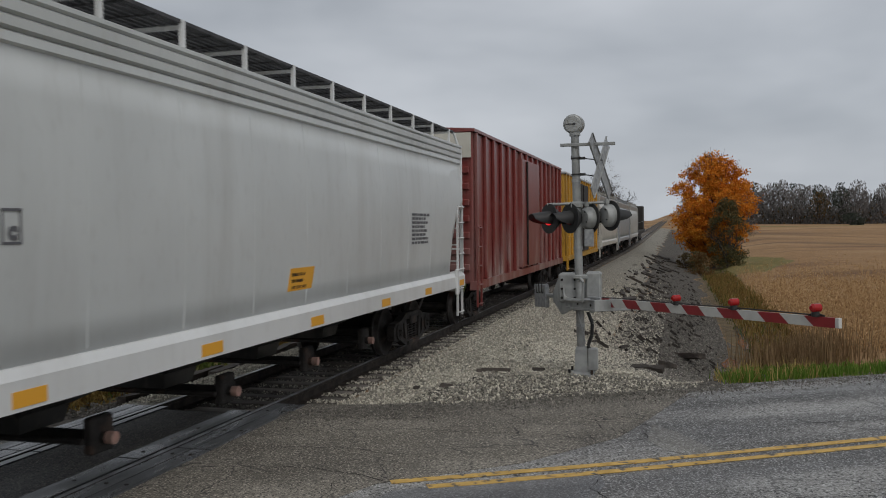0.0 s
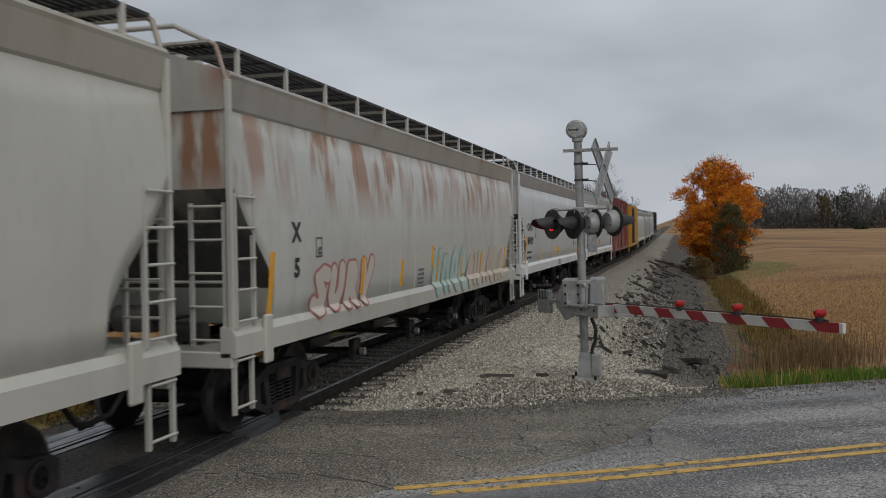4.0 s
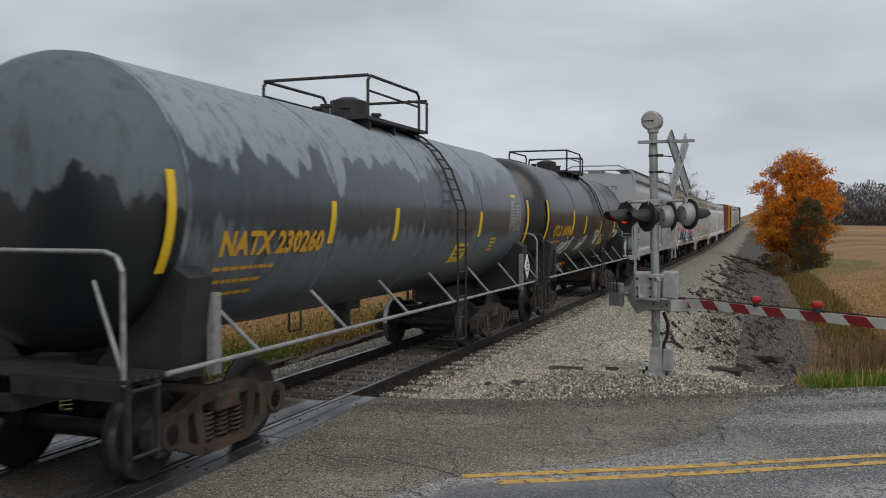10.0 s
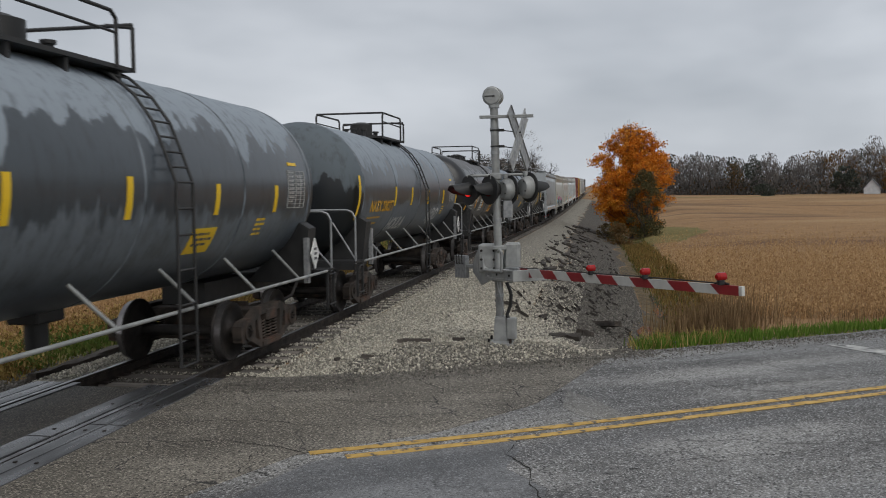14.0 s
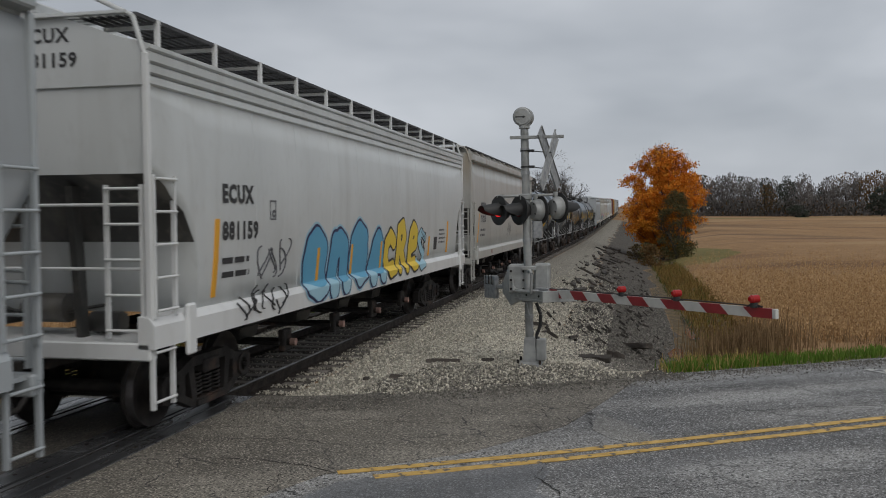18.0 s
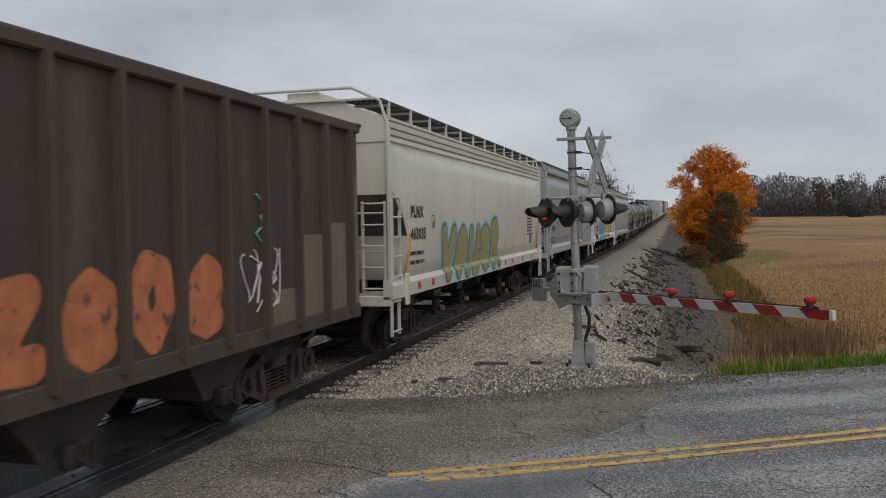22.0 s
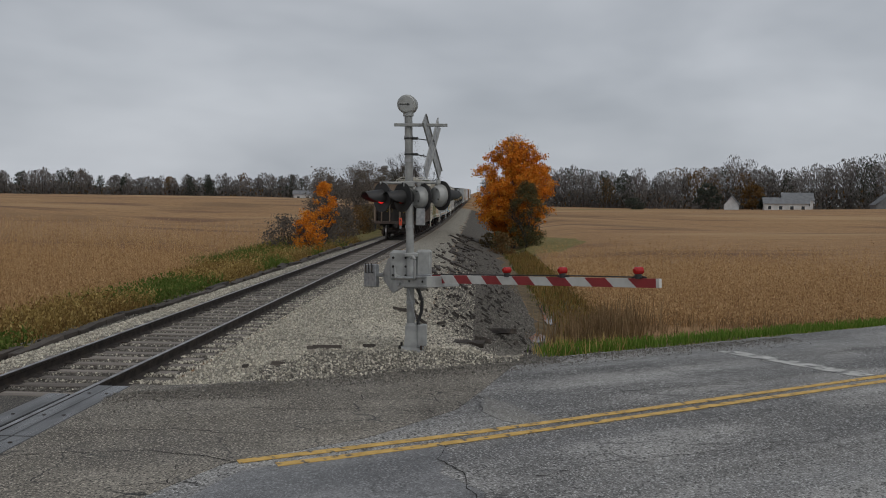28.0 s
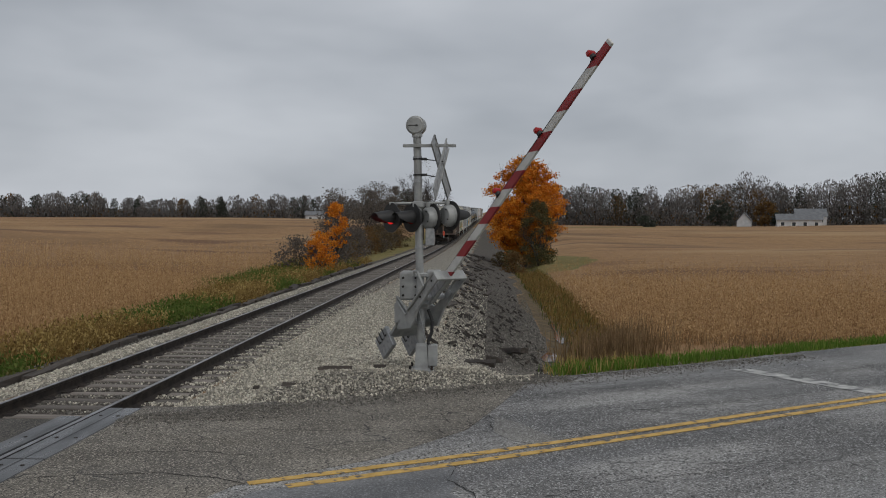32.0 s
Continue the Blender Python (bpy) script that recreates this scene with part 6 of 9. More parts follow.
def tag_letters(text, y0, y1, z0, z1, surface, fill, line, car, fat=0.15, edge=0.035, lean=0.15, seed=1, halo=None, halo_wide=0.08, top=None, drip=0.3, low=None):
    """Fat sprayed letters: for each a halo, an outline and a fill; the top or the foot may be of another colour, along an uneven border."""
    rnd = random.Random(seed)
    step = (y1 - y0) / len(text)
    for k, ch in enumerate(text):
        h0, h1 = z0 + rnd.uniform(0, 0.08) * (z1 - z0) + fat, z1 - rnd.uniform(0, 0.16) * (z1 - z0) - fat
        wd, tilt = max(0.06, step * 1.08 - 2 * fat), lean + rnd.uniform(-0.08, 0.08)
        base = y0 + step * k + fat
        lines = [[(base + wd * (u + rnd.uniform(-0.04, 0.04)) + tilt * (h1 - h0) * v, h0 + (h1 - h0) * (v + rnd.uniform(-0.03, 0.03))) for u, v in ln] for ln in STROKES[ch]]
        rim = fat + edge + (halo_wide if halo else 0.0) + 0.03
        cell = 0.028 if z1 - z0 > 0.5 else 0.02
        us = np.arange(min(p[0] for ln in lines for p in ln) - rim, max(p[0] for ln in lines for p in ln) + rim, cell)
        vs = np.arange(min(p[1] for ln in lines for p in ln) - rim, max(p[1] for ln in lines for p in ln) + rim, cell)
        d = stroke_field(lines, us, vs)
        wob = np.array([[0.012 * math.sin(9 * u + 3 * k) * math.sin(7 * v + k) for u in us] for v in vs])
        d = d + wob
        uu, vv = np.meshgrid(us, vs)
        keep = np.maximum(1.125 - vv, -1.0)      # nothing below the sill's foot
        up_ = 0.0006 * (k % 2)
        if halo:
            part("sprayed_letter", fill_field(us, vs, np.maximum(d - fat - edge - halo_wide, keep), surface, 0.002 + up_), halo, car)
        letter = part("sprayed_letter", fill_field(us, vs, np.maximum(d - fat - edge, keep), surface, 0.0045 + up_), line, car)
        part("letter_fill", fill_field(us, vs, np.maximum(d - fat, keep), surface, 0.0085 + up_), fill, letter)
        if top:
            cut_ = h1 - drip * (h1 - h0) + 0.10 * np.sin(uu * 17 + k) + 0.05 * np.sin(uu * 41)
            part("letter_top", fill_field(us, vs, np.maximum(d - fat + 0.004, cut_ - vv), surface, 0.012 + up_), top, letter)["kind"] = "stuff"
        if low:
            cut_ = 1.40 + 0.05 * np.sin(uu * 5 + k)
            part("letter_foot", fill_field(us, vs, np.maximum(np.maximum(d - fat + 0.004, vv - cut_), keep), surface, 0.012 + up_), low, letter)["kind"] = "stuff"


def scrawl(y0, y1, z0, z1, n, surface, material, car, seed):
    """A quick sprayed tag: thin looping strokes that cannot be read."""
    rnd = random.Random(seed)
    for k in range(n):
        y, z = y0 + (y1 - y0) * k / n + rnd.uniform(-0.05, 0.05), z0 + (z1 - z0) * rnd.uniform(0.0, 0.35)
        ht, wd, ph = (z1 - z0) * rnd.uniform(0.5, 0.8), rnd.uniform(0.06, 0.16), rnd.uniform(0, 6)
        pts = []
        for i in range(9):
            u = i / 8
            v = z + ht * (0.5 - 0.5 * math.cos(u * math.pi * rnd.choice((1.0, 1.02))))
            x, zz = surface(v)
            pts.append((x + 0.004, y + wd * math.sin(u * 4.5 + ph) + 0.3 * (v - z0), zz))
        part("scribble", Geo().tube(pts, 0.011, 4), material, car)


TRAIN = []


def couple(car, y0):
    TRAIN.append((car, y0))


def marks(car, surface, top, num, y, z, ink=None, size=0.30, gap=0.44):
    ink = ink or M_INK
    lettering(top, size, y, z, surface, ink, car, spacing=1.15)
    lettering(num, size, y, z - gap, surface, ink, car, spacing=1.15)
    bars(y, z - gap - 0.22, 0.95, 2, 0.07, surface, ink, car, gap=0.42, seed=len(num) + int(y * 10))
    plate_c(y + 1.35, z - 0.22, surface, car)


# front of the train
eng = engine(19.0, P_SOOT)
couple(eng, 98.0)
for k in range(3):
    h, _ = hopper_car(14.4, "smooth", (P_DULL, P_GREY, P_CREAM)[k], (P_DULL, P_GREY, P_CREAM)[k], "grey covered hopper car near the head of the train", dark_mat=P_DARK, eave_mat=P_EAVE)
    couple(h, 50.9 + 15.5 * (2 - k))
yb = boxcar(13.9, 4.7, P_YELLOW, P_EAVE, "yellow boxcar with dark grimy door", 14, P_SOOT)
couple(yb, 35.8)
rb = boxcar(15.1, 4.75, P_RED, P_RED, "dark red ribbed boxcar with faded paint", 16)
part("end_panel", Geo().box(-1.46, 1.46, 0.028, 0.034, 4.0, 4.58), P_IVORY, rb, "cream band on the end")
me = words("9013", 0.3)
for v in me.vertices:
    v.co = (0.35 + v.co.x, 0.022, 4.12 + v.co.y)
me.materials.append(M_INK)
part("lettering", me, None, rb)
couple(rb, 19.5)

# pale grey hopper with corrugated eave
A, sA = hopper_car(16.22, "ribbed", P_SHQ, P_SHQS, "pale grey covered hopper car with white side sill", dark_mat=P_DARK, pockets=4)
marks(A, sA, "SHQX", "41923", 1.62, 2.52)
patch(7.55, 8.25, 1.62, 1.9, sA, M_ORANGE, A, name="warning_label", lean=0.25)
bars(7.65, 1.84, 0.5, 3, 0.04, sA, M_INK, A, gap=0.5, seed=8)
bars(12.5, 2.64, 1.1, 8, 0.045, sA, M_GREYINK, A, gap=0.62, seed=2)
for y, w in ((-0.02, 0.85), (3.0, 0.35), (5.5, 0.4), (8.1, 0.4), (10.8, 0.4), (13.2, 0.4), (15.6, 0.5)):
    patch(y, y + w, 1.13, 1.25, lambda v: (1.60, v), M_ORANGE, A, name="reflective_stripe")
bars(1.0, 1.3, 0.8, 2, 0.03, lambda v: (1.60, v), M_GREYINK, A, gap=0.5, seed=21)
couple(A, 2.07)

B, sB = hopper_car(15.08, "smooth", P_CHV, P_SHQS, "light grey rounded covered hopper car", dark_mat=P_DARK, eave_mat=P_EAVE, pockets=3, caps=M_GALV)
marks(B, sB, "CHVX", "889429", 1.12, 2.42, size=0.30, gap=0.42)
for y, z0, z1 in ((0.8, 1.42, 2.25), (3.6, 1.42, 1.85), (6.3, 1.42, 1.85), (9.15, 1.42, 1.85), (11.4, 1.42, 1.85), (13.55, 1.42, 2.05)):
    patch(y, y + 0.11, z0, z1, sB, M_ORANGE, B, lean=0.1, name="reflective_stripe")
patch(7.3, 7.85, 1.55, 1.8, sB, M_YEL, B, name="warning_label", lean=0.1)
bars(7.4, 1.76, 0.4, 3, 0.035, sB, M_INK, B, gap=0.5, seed=12)
bars(7.5, 1.32, 0.8, 3, 0.035, lambda v: (1.60, v), M_INK, B, gap=0.55, seed=13)
patch(12.2, 12.5, 1.72, 1.98, sB, M_WHITE, B, name="data_plate")
patch(12.22, 12.48, 1.74, 1.96, sB, M_INK, B, name="data_plate", lift=0.008)
bars(12.9, 1.9, 0.5, 2, 0.04, sB, M_INK, B, seed=14)
couple(B, -14.15)

C, sC = hopper_car(15.56, "smooth", P_RUST, P_CREAM, "cream covered hopper car with rust runs and graffiti", dark_mat=P_DARK, eave_mat=P_RUSTROOF, pockets=3, caps=M_GALV)
gC = with_sill(sC)
lettering("X", 0.32, 1.45, 2.32, sC, M_INK, C)
lettering("5", 0.32, 1.5, 1.88, sC, M_INK, C)
plate_c(2.14, 2.1, sC, C)
tag_letters("surv", 1.95, 4.15, 1.3, 2.1, gC, plain("spray_cream_fill", (0.55, 0.50, 0.45), 0.6), plain("spray_faded_red", (0.42, 0.16, 0.14), 0.7), C, fat=0.10, edge=0.035, lean=0.25, seed=5)
tag_letters("unoe", 7.4, 10.0, 1.14, 2.12, gC, G_TEAL, plain("spray_faded_green", (0.22, 0.31, 0.29), 0.7), C, fat=0.13, edge=0.02, seed=4)
tag_letters("aurone", 10.1, 14.0, 1.14, 2.05, gC, G_PEACH, plain("spray_faded_ochre", (0.36, 0.30, 0.22), 0.7), C, fat=0.13, edge=0.018, seed=6)
for y, z0, z1 in ((0.8, 1.42, 2.2), (3.75, 1.5, 2.05), (5.6, 1.5, 1.95), (7.4, 1.75, 2.15), (7.75, 1.42, 1.9), (9.6, 1.45, 1.9), (11.35, 1.45, 1.9), (14.1, 1.42, 2.0)):
    patch(y, y + 0.1, z0, z1, sC, M_ORANGE, C, lean=0.08, name="reflective_stripe", lift=0.013)
bars(6.6, 1.75, 0.5, 5, 0.04, sC, M_GREYINK, C, gap=0.5, seed=31)
couple(C, -30.7)

D, sD = hopper_car(15.26, "smooth", P_CREAM, P_CREAM, "cream grey covered hopper car with pink and black graffiti", dark_mat=P_DARK, eave_mat=P_CREAMROOF, pockets=3, caps=M_GALV)
gD = with_sill(sD)
marks(D, sD, "UTCX", "48030", 1.32, 2.38, size=0.29)
patch(1.05, 1.15, 1.42, 2.3, sD, M_YEL, D, lean=0.15, name="reflective_stripe")
patch(0.55, 0.75, 2.9, 3.3, sD, G_LIME, D, name="spray_mist")
patch(0.68, 1.0, 2.35, 2.75, sD, G_LIME, D, name="spray_mist")
for k in range(7):
    patch(1.7 + k * 1.15, 2.75 + k * 1.15, 1.5 + 0.08 * (k % 3), 1.85 + 0.06 * (k % 2), gD, G_LBLUE, D, name="spray_mist", lift=0.003)
M_SPB = plain("spray_black", (0.015, 0.02, 0.018), 0.55)
tag_letters("pulk", 2.95, 6.9, 1.13, 2.3, gD, M_SPB, plain("spray_white", (0.62, 0.6, 0.58), 0.6), D, fat=0.19, edge=0.022, lean=0.25, seed=7, top=G_PINK, drip=0.18)
tag_letters("kiuse", 8.6, 12.3, 1.16, 2.15, gD, M_SPB, plain("spray_white", (0.62, 0.6, 0.58), 0.6), D, fat=0.15, edge=0.022, lean=0.25, seed=9, top=G_PINK, drip=0.2)
end_words(("UTCX", "48030"), 0.19, 0.35, 4.0, 0.24, D)
couple(D, -46.99)

E_, sE = hopper_car(15.22, "channel", P_BLUEGREY, P_BLUEGREY, "blue-grey covered hopper car with boxed eave", dark_mat=P_DARK, pockets=3, caps=plain("outlet_red", (0.42, 0.05, 0.04), 0.6))
marks(E_, sE, "HLTX", "7585", 0.9, 2.38, M_GREYINK, 0.30, 0.36)
bars(7.4, 2.02, 0.9, 5, 0.045, sE, M_GREYINK, E_, gap=0.5, seed=41)
for y, w in ((0.45, 0.4), (2.9, 0.4), (5.3, 0.4), (7.9, 0.4), (10.4, 0.4), (13.6, 0.6)):
    patch(y, y + w, 1.2, 1.32, lambda v: (1.60, v), M_ORANGE, E_, name="reflective_stripe")
for k, tx in enumerate(("HLTX", "7585")):
    me = words(tx, 0.2, spacing=1.1)
    for v in me.vertices:
        v.co = (0.35 + v.co.x, 0.024, 3.72 - k * 0.26 + v.co.y)
    me.materials.append(M_INK)
    part("lettering", me, None, E_)
g = Geo()
for k in range(7):
    g.box(0.35, 0.35 + (0.25, 0.32, 0.35, 0.5, 0.45, 0.7, 0.68)[k], 0.02, 0.027, 3.2 - k * 0.12, 3.26 - k * 0.12)
part("small_print", g, M_GREYINK, E_)
couple(E_, -63.6)

# tank cars
M_AMBER = plain("stencil_amber", (0.66, 0.36, 0.03), 0.55)
T1 = tank_car(13.4, T_BLACK, "black tank car with yellow lettering and white scrawls", 7.4, dome=0.2)
tank_marks(T1, 13.4, "UTLX 649342", M_AMBER, ((0.75, 1.95, 2.95), (3.75, 2.1, 2.75), (5.5, 2.1, 2.6), (8.0, 2.1, 2.6), (10.6, 2.1, 2.6)), lines=4, y_mark=1.5, size=0.36)
scrawl(2.9, 4.1, 1.5, 2.0, 13, tank_surface, M_SPRAYW, T1, 16)
scrawl(5.2, 6.0, 1.55, 2.0, 9, tank_surface, M_SPRAYW, T1, 12)
scrawl(7.3, 7.9, 1.75, 2.2, 11, tank_surface, M_SPRAYW, T1, 13)
scrawl(10.9, 11.4, 1.9, 2.2, 7, tank_surface, M_SPRAYW, T1, 14)
couple(T1, -78.15)
T2 = tank_car(13.34, T_WORN, "black tank car peeling to blue-grey, yellow lettering", 7.9, hoop_mat=M_BLACK, band_mat=T_BAND, head_mat=T_HEAD)
tank_marks(T2, 13.34, "NATX 230260", M_AMBER, ((0.72, 1.95, 2.85), (3.7, 2.15, 2.65), (5.6, 2.15, 2.6), (9.4, 2.15, 2.6), (12.72, 1.98, 2.9)), y_mark=1.5, size=0.32, lines=3)
couple(T2, -92.0)
T3 = tank_car(12.4, T_DIRTY, "dirty black tank car with white lettering", 7.4, dome=0.12, head_mat=T_BLACK)
tank_marks(T3, 12.4, "GATX 17720", M_WHITE, ((0.5, 1.9, 2.7), (3.0, 1.95, 2.3), (5.0, 1.95, 2.3), (7.6, 1.95, 2.35), (9.0, 1.95, 2.35), (10.4, 1.95, 2.3)), stripe_mat=M_ORANGE, y_mark=1.42, z_mark=2.2, size=0.36)
bars(4.2, 2.28, 0.8, 5, 0.06, tank_surface, M_WHITE, T3, gap=0.6, seed=51)
couple(T3, -105.9)
T4 = tank_car(13.13, T_WORN, "peeling blue-grey tank car with sprayed scrawl", 6.75, band_mat=T_BAND, head_mat=T_HEAD)
tank_marks(T4, 13.13, "NATX 230277", M_AMBER, ((0.62, 1.95, 2.85), (3.75, 2.2, 2.65), (5.55, 2.2, 2.65), (7.7, 2.2, 2.6), (10.0, 2.2, 2.6), (12.3, 2.2, 2.7)), y_mark=1.58, z_mark=2.1, size=0.32, lines=3, label_plate=False)
graffiti("HOULA", 0.42, 3.75, 1.62, tank_surface, M_SPRAYW, M_SPRAYW, T4, stretch=1.15, offset=0.008, fat=0.0)
graffiti("V@ID", 0.5, 8.1, 1.72, tank_surface, M_SPRAYW, M_SPRAYW, T4, stretch=1.2, offset=0.008, fat=0.0)
couple(T4, -120.3)
T5 = tank_car(12.5, T_WORN, "blue-grey worn tank car with yellow lettering", 6.8, band_mat=T_BAND, head_mat=T_HEAD)
tank_marks(T5, 12.5, "UTLX 641296", M_AMBER, ((0.67, 1.95, 2.85), (4.0, 2.2, 2.65), (5.9, 2.2, 2.65), (8.0, 2.2, 2.6), (10.0, 2.2, 2.6)), y_mark=1.95, z_mark=2.12, size=0.32, lines=3)
couple(T5, -134.25)

K, sK = hopper_car(15.49, "channel", P_DULL, P_DULL, "dull grey covered hopper car with stained sides", dark_mat=P_DARK, pockets=4)
marks(K, sK, "XOMX", "717235", 1.7, 2.66, M_GREYINK, 0.28, 0.42)
patch(1.2, 1.3, 1.6, 2.5, sK, M_ORANGE, K, lean=0.2, name="reflective_stripe")
patch(3.4, 3.6, 1.18, 1.3, lambda v: (1.60, v), M_PINK, K, name="sticker")
tag_letters("ano", 7.6, 8.6, 1.65, 2.15, sK, P_DULL, M_GREYINK, K, fat=0.035, edge=0.012, seed=15, lean=0.5)
couple(K, -150.8)

Lc, sL = hopper_car(16.15, "ribbed", P_SHQ, P_SHQS, "pale grey covered hopper car with blue and yellow graffiti", dark_mat=P_DARK, pockets=4, caps=M_PINK)
gL = with_sill(sL)
marks(Lc, sL, "ECUX", "881159", 1.55, 2.6, size=0.29)
tag_letters("enga", 3.95, 8.15, 1.12, 2.36, gL, G_BLUE, G_NAVY, Lc, fat=0.2, edge=0.045, lean=0.2, seed=3, halo=G_LBLUE, halo_wide=0.035, low=G_LBLUE)
tag_letters("cre", 8.15, 10.75, 1.2, 2.34, gL, G_YEL, M_INK, Lc, fat=0.14, edge=0.045, lean=0.12, seed=8)
tag_letters("s", 10.7, 11.6, 1.22, 2.3, gL, G_LBLUE, M_INK, Lc, fat=0.09, edge=0.03, lean=0.12, seed=8)
for y, z0, z1 in ((1.3, 1.5, 2.4), (4.6, 1.45, 1.95), (6.2, 1.45, 1.95), (7.95, 1.45, 1.95), (11.9, 1.5, 1.95), (13.9, 1.5, 2.3)):
    patch(y, y + 0.1, z0, z1, sL, M_ORANGE, Lc, lean=0.08, name="reflective_stripe", lift=0.013)
scrawl(1.9, 3.4, 1.12, 1.5, 11, gL, M_INK, Lc, 77)
scrawl(2.5, 3.5, 1.6, 2.15, 8, sL, M_GREYINK, Lc, 78)
rnd = random.Random(77)
for yy, zz in ((11.3, 1.7), (11.5, 1.6)):
    g = Geo()
    g.tube([(gL(zz + 0.09 * i)[0] + 0.006, yy + rnd.uniform(-0.14, 0.14), zz + 0.09 * i) for i in range(6)], 0.012, 4)
    part("scribble", g, M_INK, Lc)
patch(12.5, 12.8, 1.62, 1.92, sL, M_INK, Lc, name="data_plate")
bars(13.0, 2.1, 0.75, 4, 0.04, sL, M_GREYINK, Lc, gap=0.4, seed=61)
end_words(("ECUX", "881159"), 0.2, 0.12, 4.2, 0.25, Lc)
couple(Lc, -168.23)

Mc, sM = hopper_car(14.63, "channel", P_GREY, P_BLUEGREY, "mid grey covered hopper car with pale side sill", dark_mat=P_DARK, pockets=3, caps=M_PINK)
marks(Mc, sM, "DAKX", "395216", 1.37, 2.4, M_GREYINK, 0.27, 0.45)
for y in (0.5, 2.6, 5.0, 7.4, 9.8, 12.6):
    patch(y, y + 0.4, 1.2, 1.32, lambda v: (1.60, v), M_ORANGE, Mc, name="reflective_stripe")
bars(8.3, 2.1, 0.7, 6, 0.05, sM, M_GREYINK, Mc, gap=0.5, seed=71)
bars(5.2, 1.7, 0.8, 2, 0.04, sM, M_GREYINK, Mc, gap=0.5, seed=72)
couple(Mc, -184.44)

N, sN = hopper_car(15.94, "ribbed", P_IVORY, P_IVORY, "ivory covered hopper car with olive graffiti", dark_mat=P_DARK, pockets=4, caps=M_PINK)
gN = with_sill(sN)
marks(N, sN, "PLNX", "463035", 1.1, 2.48, size=0.28, gap=0.4)
tag_letters("vausr", 2.95, 8.75, 1.12, 2.5, gN, G_OLIVE, M_INK, N, fat=0.2, edge=0.03, lean=0.2, seed=17, halo=G_CYAN, halo_wide=0.055)
bars(13.1, 2.56, 1.1, 7, 0.06, sN, M_INK, N, gap=0.62, seed=81)
patch(13.5, 13.95, 1.62, 1.95, sN, M_WHITE, N, name="data_plate")
patch(13.53, 13.92, 1.65, 1.92, sN, M_GREYINK, N, name="data_plate", lift=0.008)
for y, z0, z1 in ((0.95, 1.42, 2.2), (12.6, 1.42, 1.95), (14.7, 1.42, 2.2), (9.6, 1.5, 1.95), (10.8, 1.5, 1.95)):
    patch(y, y + 0.1, z0, z1, sN, M_ORANGE, N, lean=0.05, name="reflective_stripe")
for y in (1.4, 2.3, 9.4, 10.4, 12.0, 13.6, 15.2):
    patch(y, y + 0.16, 1.17, 1.3, lambda v: (1.60, v), M_REDREF, N, name="reflective_stripe")
couple(N, -201.84)

P_ = open_hopper(12.25, P_BROWN, P_SOOT, P_RIB, P_TAN)
for k, ch in enumerate("ezeoe"):
    # one letter in each bay between the ribs
    y = 0.40 + (4.5 + k) * (12.25 - 0.8) / 13
    tag_letters(ch, y - 0.37, y + 0.37, 1.18, 2.2, lambda v: (1.55, v), M_SPRAYO, plain("spray_dull_orange", (0.33, 0.13, 0.05), 0.7), P_, fat=0.14, edge=0.015, lean=0.02, seed=23 + k)
scrawl(8.6, 9.6, 1.3, 2.2, 6, lambda v: (1.55, v), M_SPRAYW, P_, 24)
scrawl(2.4, 3.4, 1.35, 2.0, 6, lambda v: (1.55, v), M_SPRAYW, P_, 25)
couple(P_, -215.55)


def train_rows(y0):
    rows = []
    for i in range(33):
        y = y0 + 9.7012 * i + 0.0040664 * i * i
        a, b = track_z(y + 2), track_z(y + 12)
        rows.append((float(i), pose(TRACK, y, a - (b - a) * 0.2, math.degrees(math.atan2(b - a, 10)), 0, 0)))
    return rows
# ---------------------------------------------------------------- crossing signal and gate
MAST = (-1.44, 13.53, 0.06)
M_LENS = plain("red_signal_lens", (0.6, 0.012, 0.012), 0.25, glow=1.0)
M_LENSDIM = plain("red_signal_lens_dim", (0.16, 0.008, 0.008), 0.25)
M_GATELAMP = plain("red_gate_lamp", (0.30, 0.008, 0.008), 0.2, glow=0.06)
M_GATERED = mat("gate_red_sheeting", (0.30, 0.022, 0.028), (0.24, 0.02, 0.024), 0.4, scale=4, fine=60, bump=0.03)
M_GATEWHITE = mat("gate_white_sheeting", (0.62, 0.62, 0.6), (0.5, 0.5, 0.48), 0.45, scale=4, fine=60, bump=0.03)
M_CONC = mat("concrete", (0.25, 0.24, 0.22), (0.16, 0.15, 0.14), 0.9, scale=5, fine=60, bump=0.4)
UX, UY = math.cos(radians(30)), math.sin(radians(30))

sig = thing("crossing_signal", "silver railroad crossing signal mast with bell, crossbuck and lamps", "crossing signal", Matrix.Translation(MAST))


def up(z, dx=0.0, dy=0.0):
    """A point on the slightly leaning mast."""
    return (-0.022 * z + dx, dy, z)


part("foundation", Geo().box(-0.24, 0.24, -0.24, 0.24, -0.25, 0.0, 0.02), M_CONC, sig)
part("base_casting", Geo().loft([[(-a, -a, z), (a, -a, z), (a, a, z), (-a, a, z)] for a, z in ((0.19, 0.0), (0.19, 0.03), (0.105, 0.06), (0.088, 0.40), (0.078, 0.44))], smooth=False), M_SILVER, sig)
for dx, dy in ((-0.17, -0.17), (0.17, -0.17), (-0.17, 0.17), (0.17, 0.17)):
    part("anchor_bolt", Geo().cyl((dx, dy, 0.02), (dx, dy, 0.1), 0.02, 8), M_IRON, sig)
part("junction_box", Geo().box(0.10, 0.25, -0.11, 0.08, 0.08, 0.42, 0.015), M_SILVER, sig)
part("mast_pole", Geo().cyl(up(0.42), up(3.77), 0.063, 20), M_SILVER, sig)
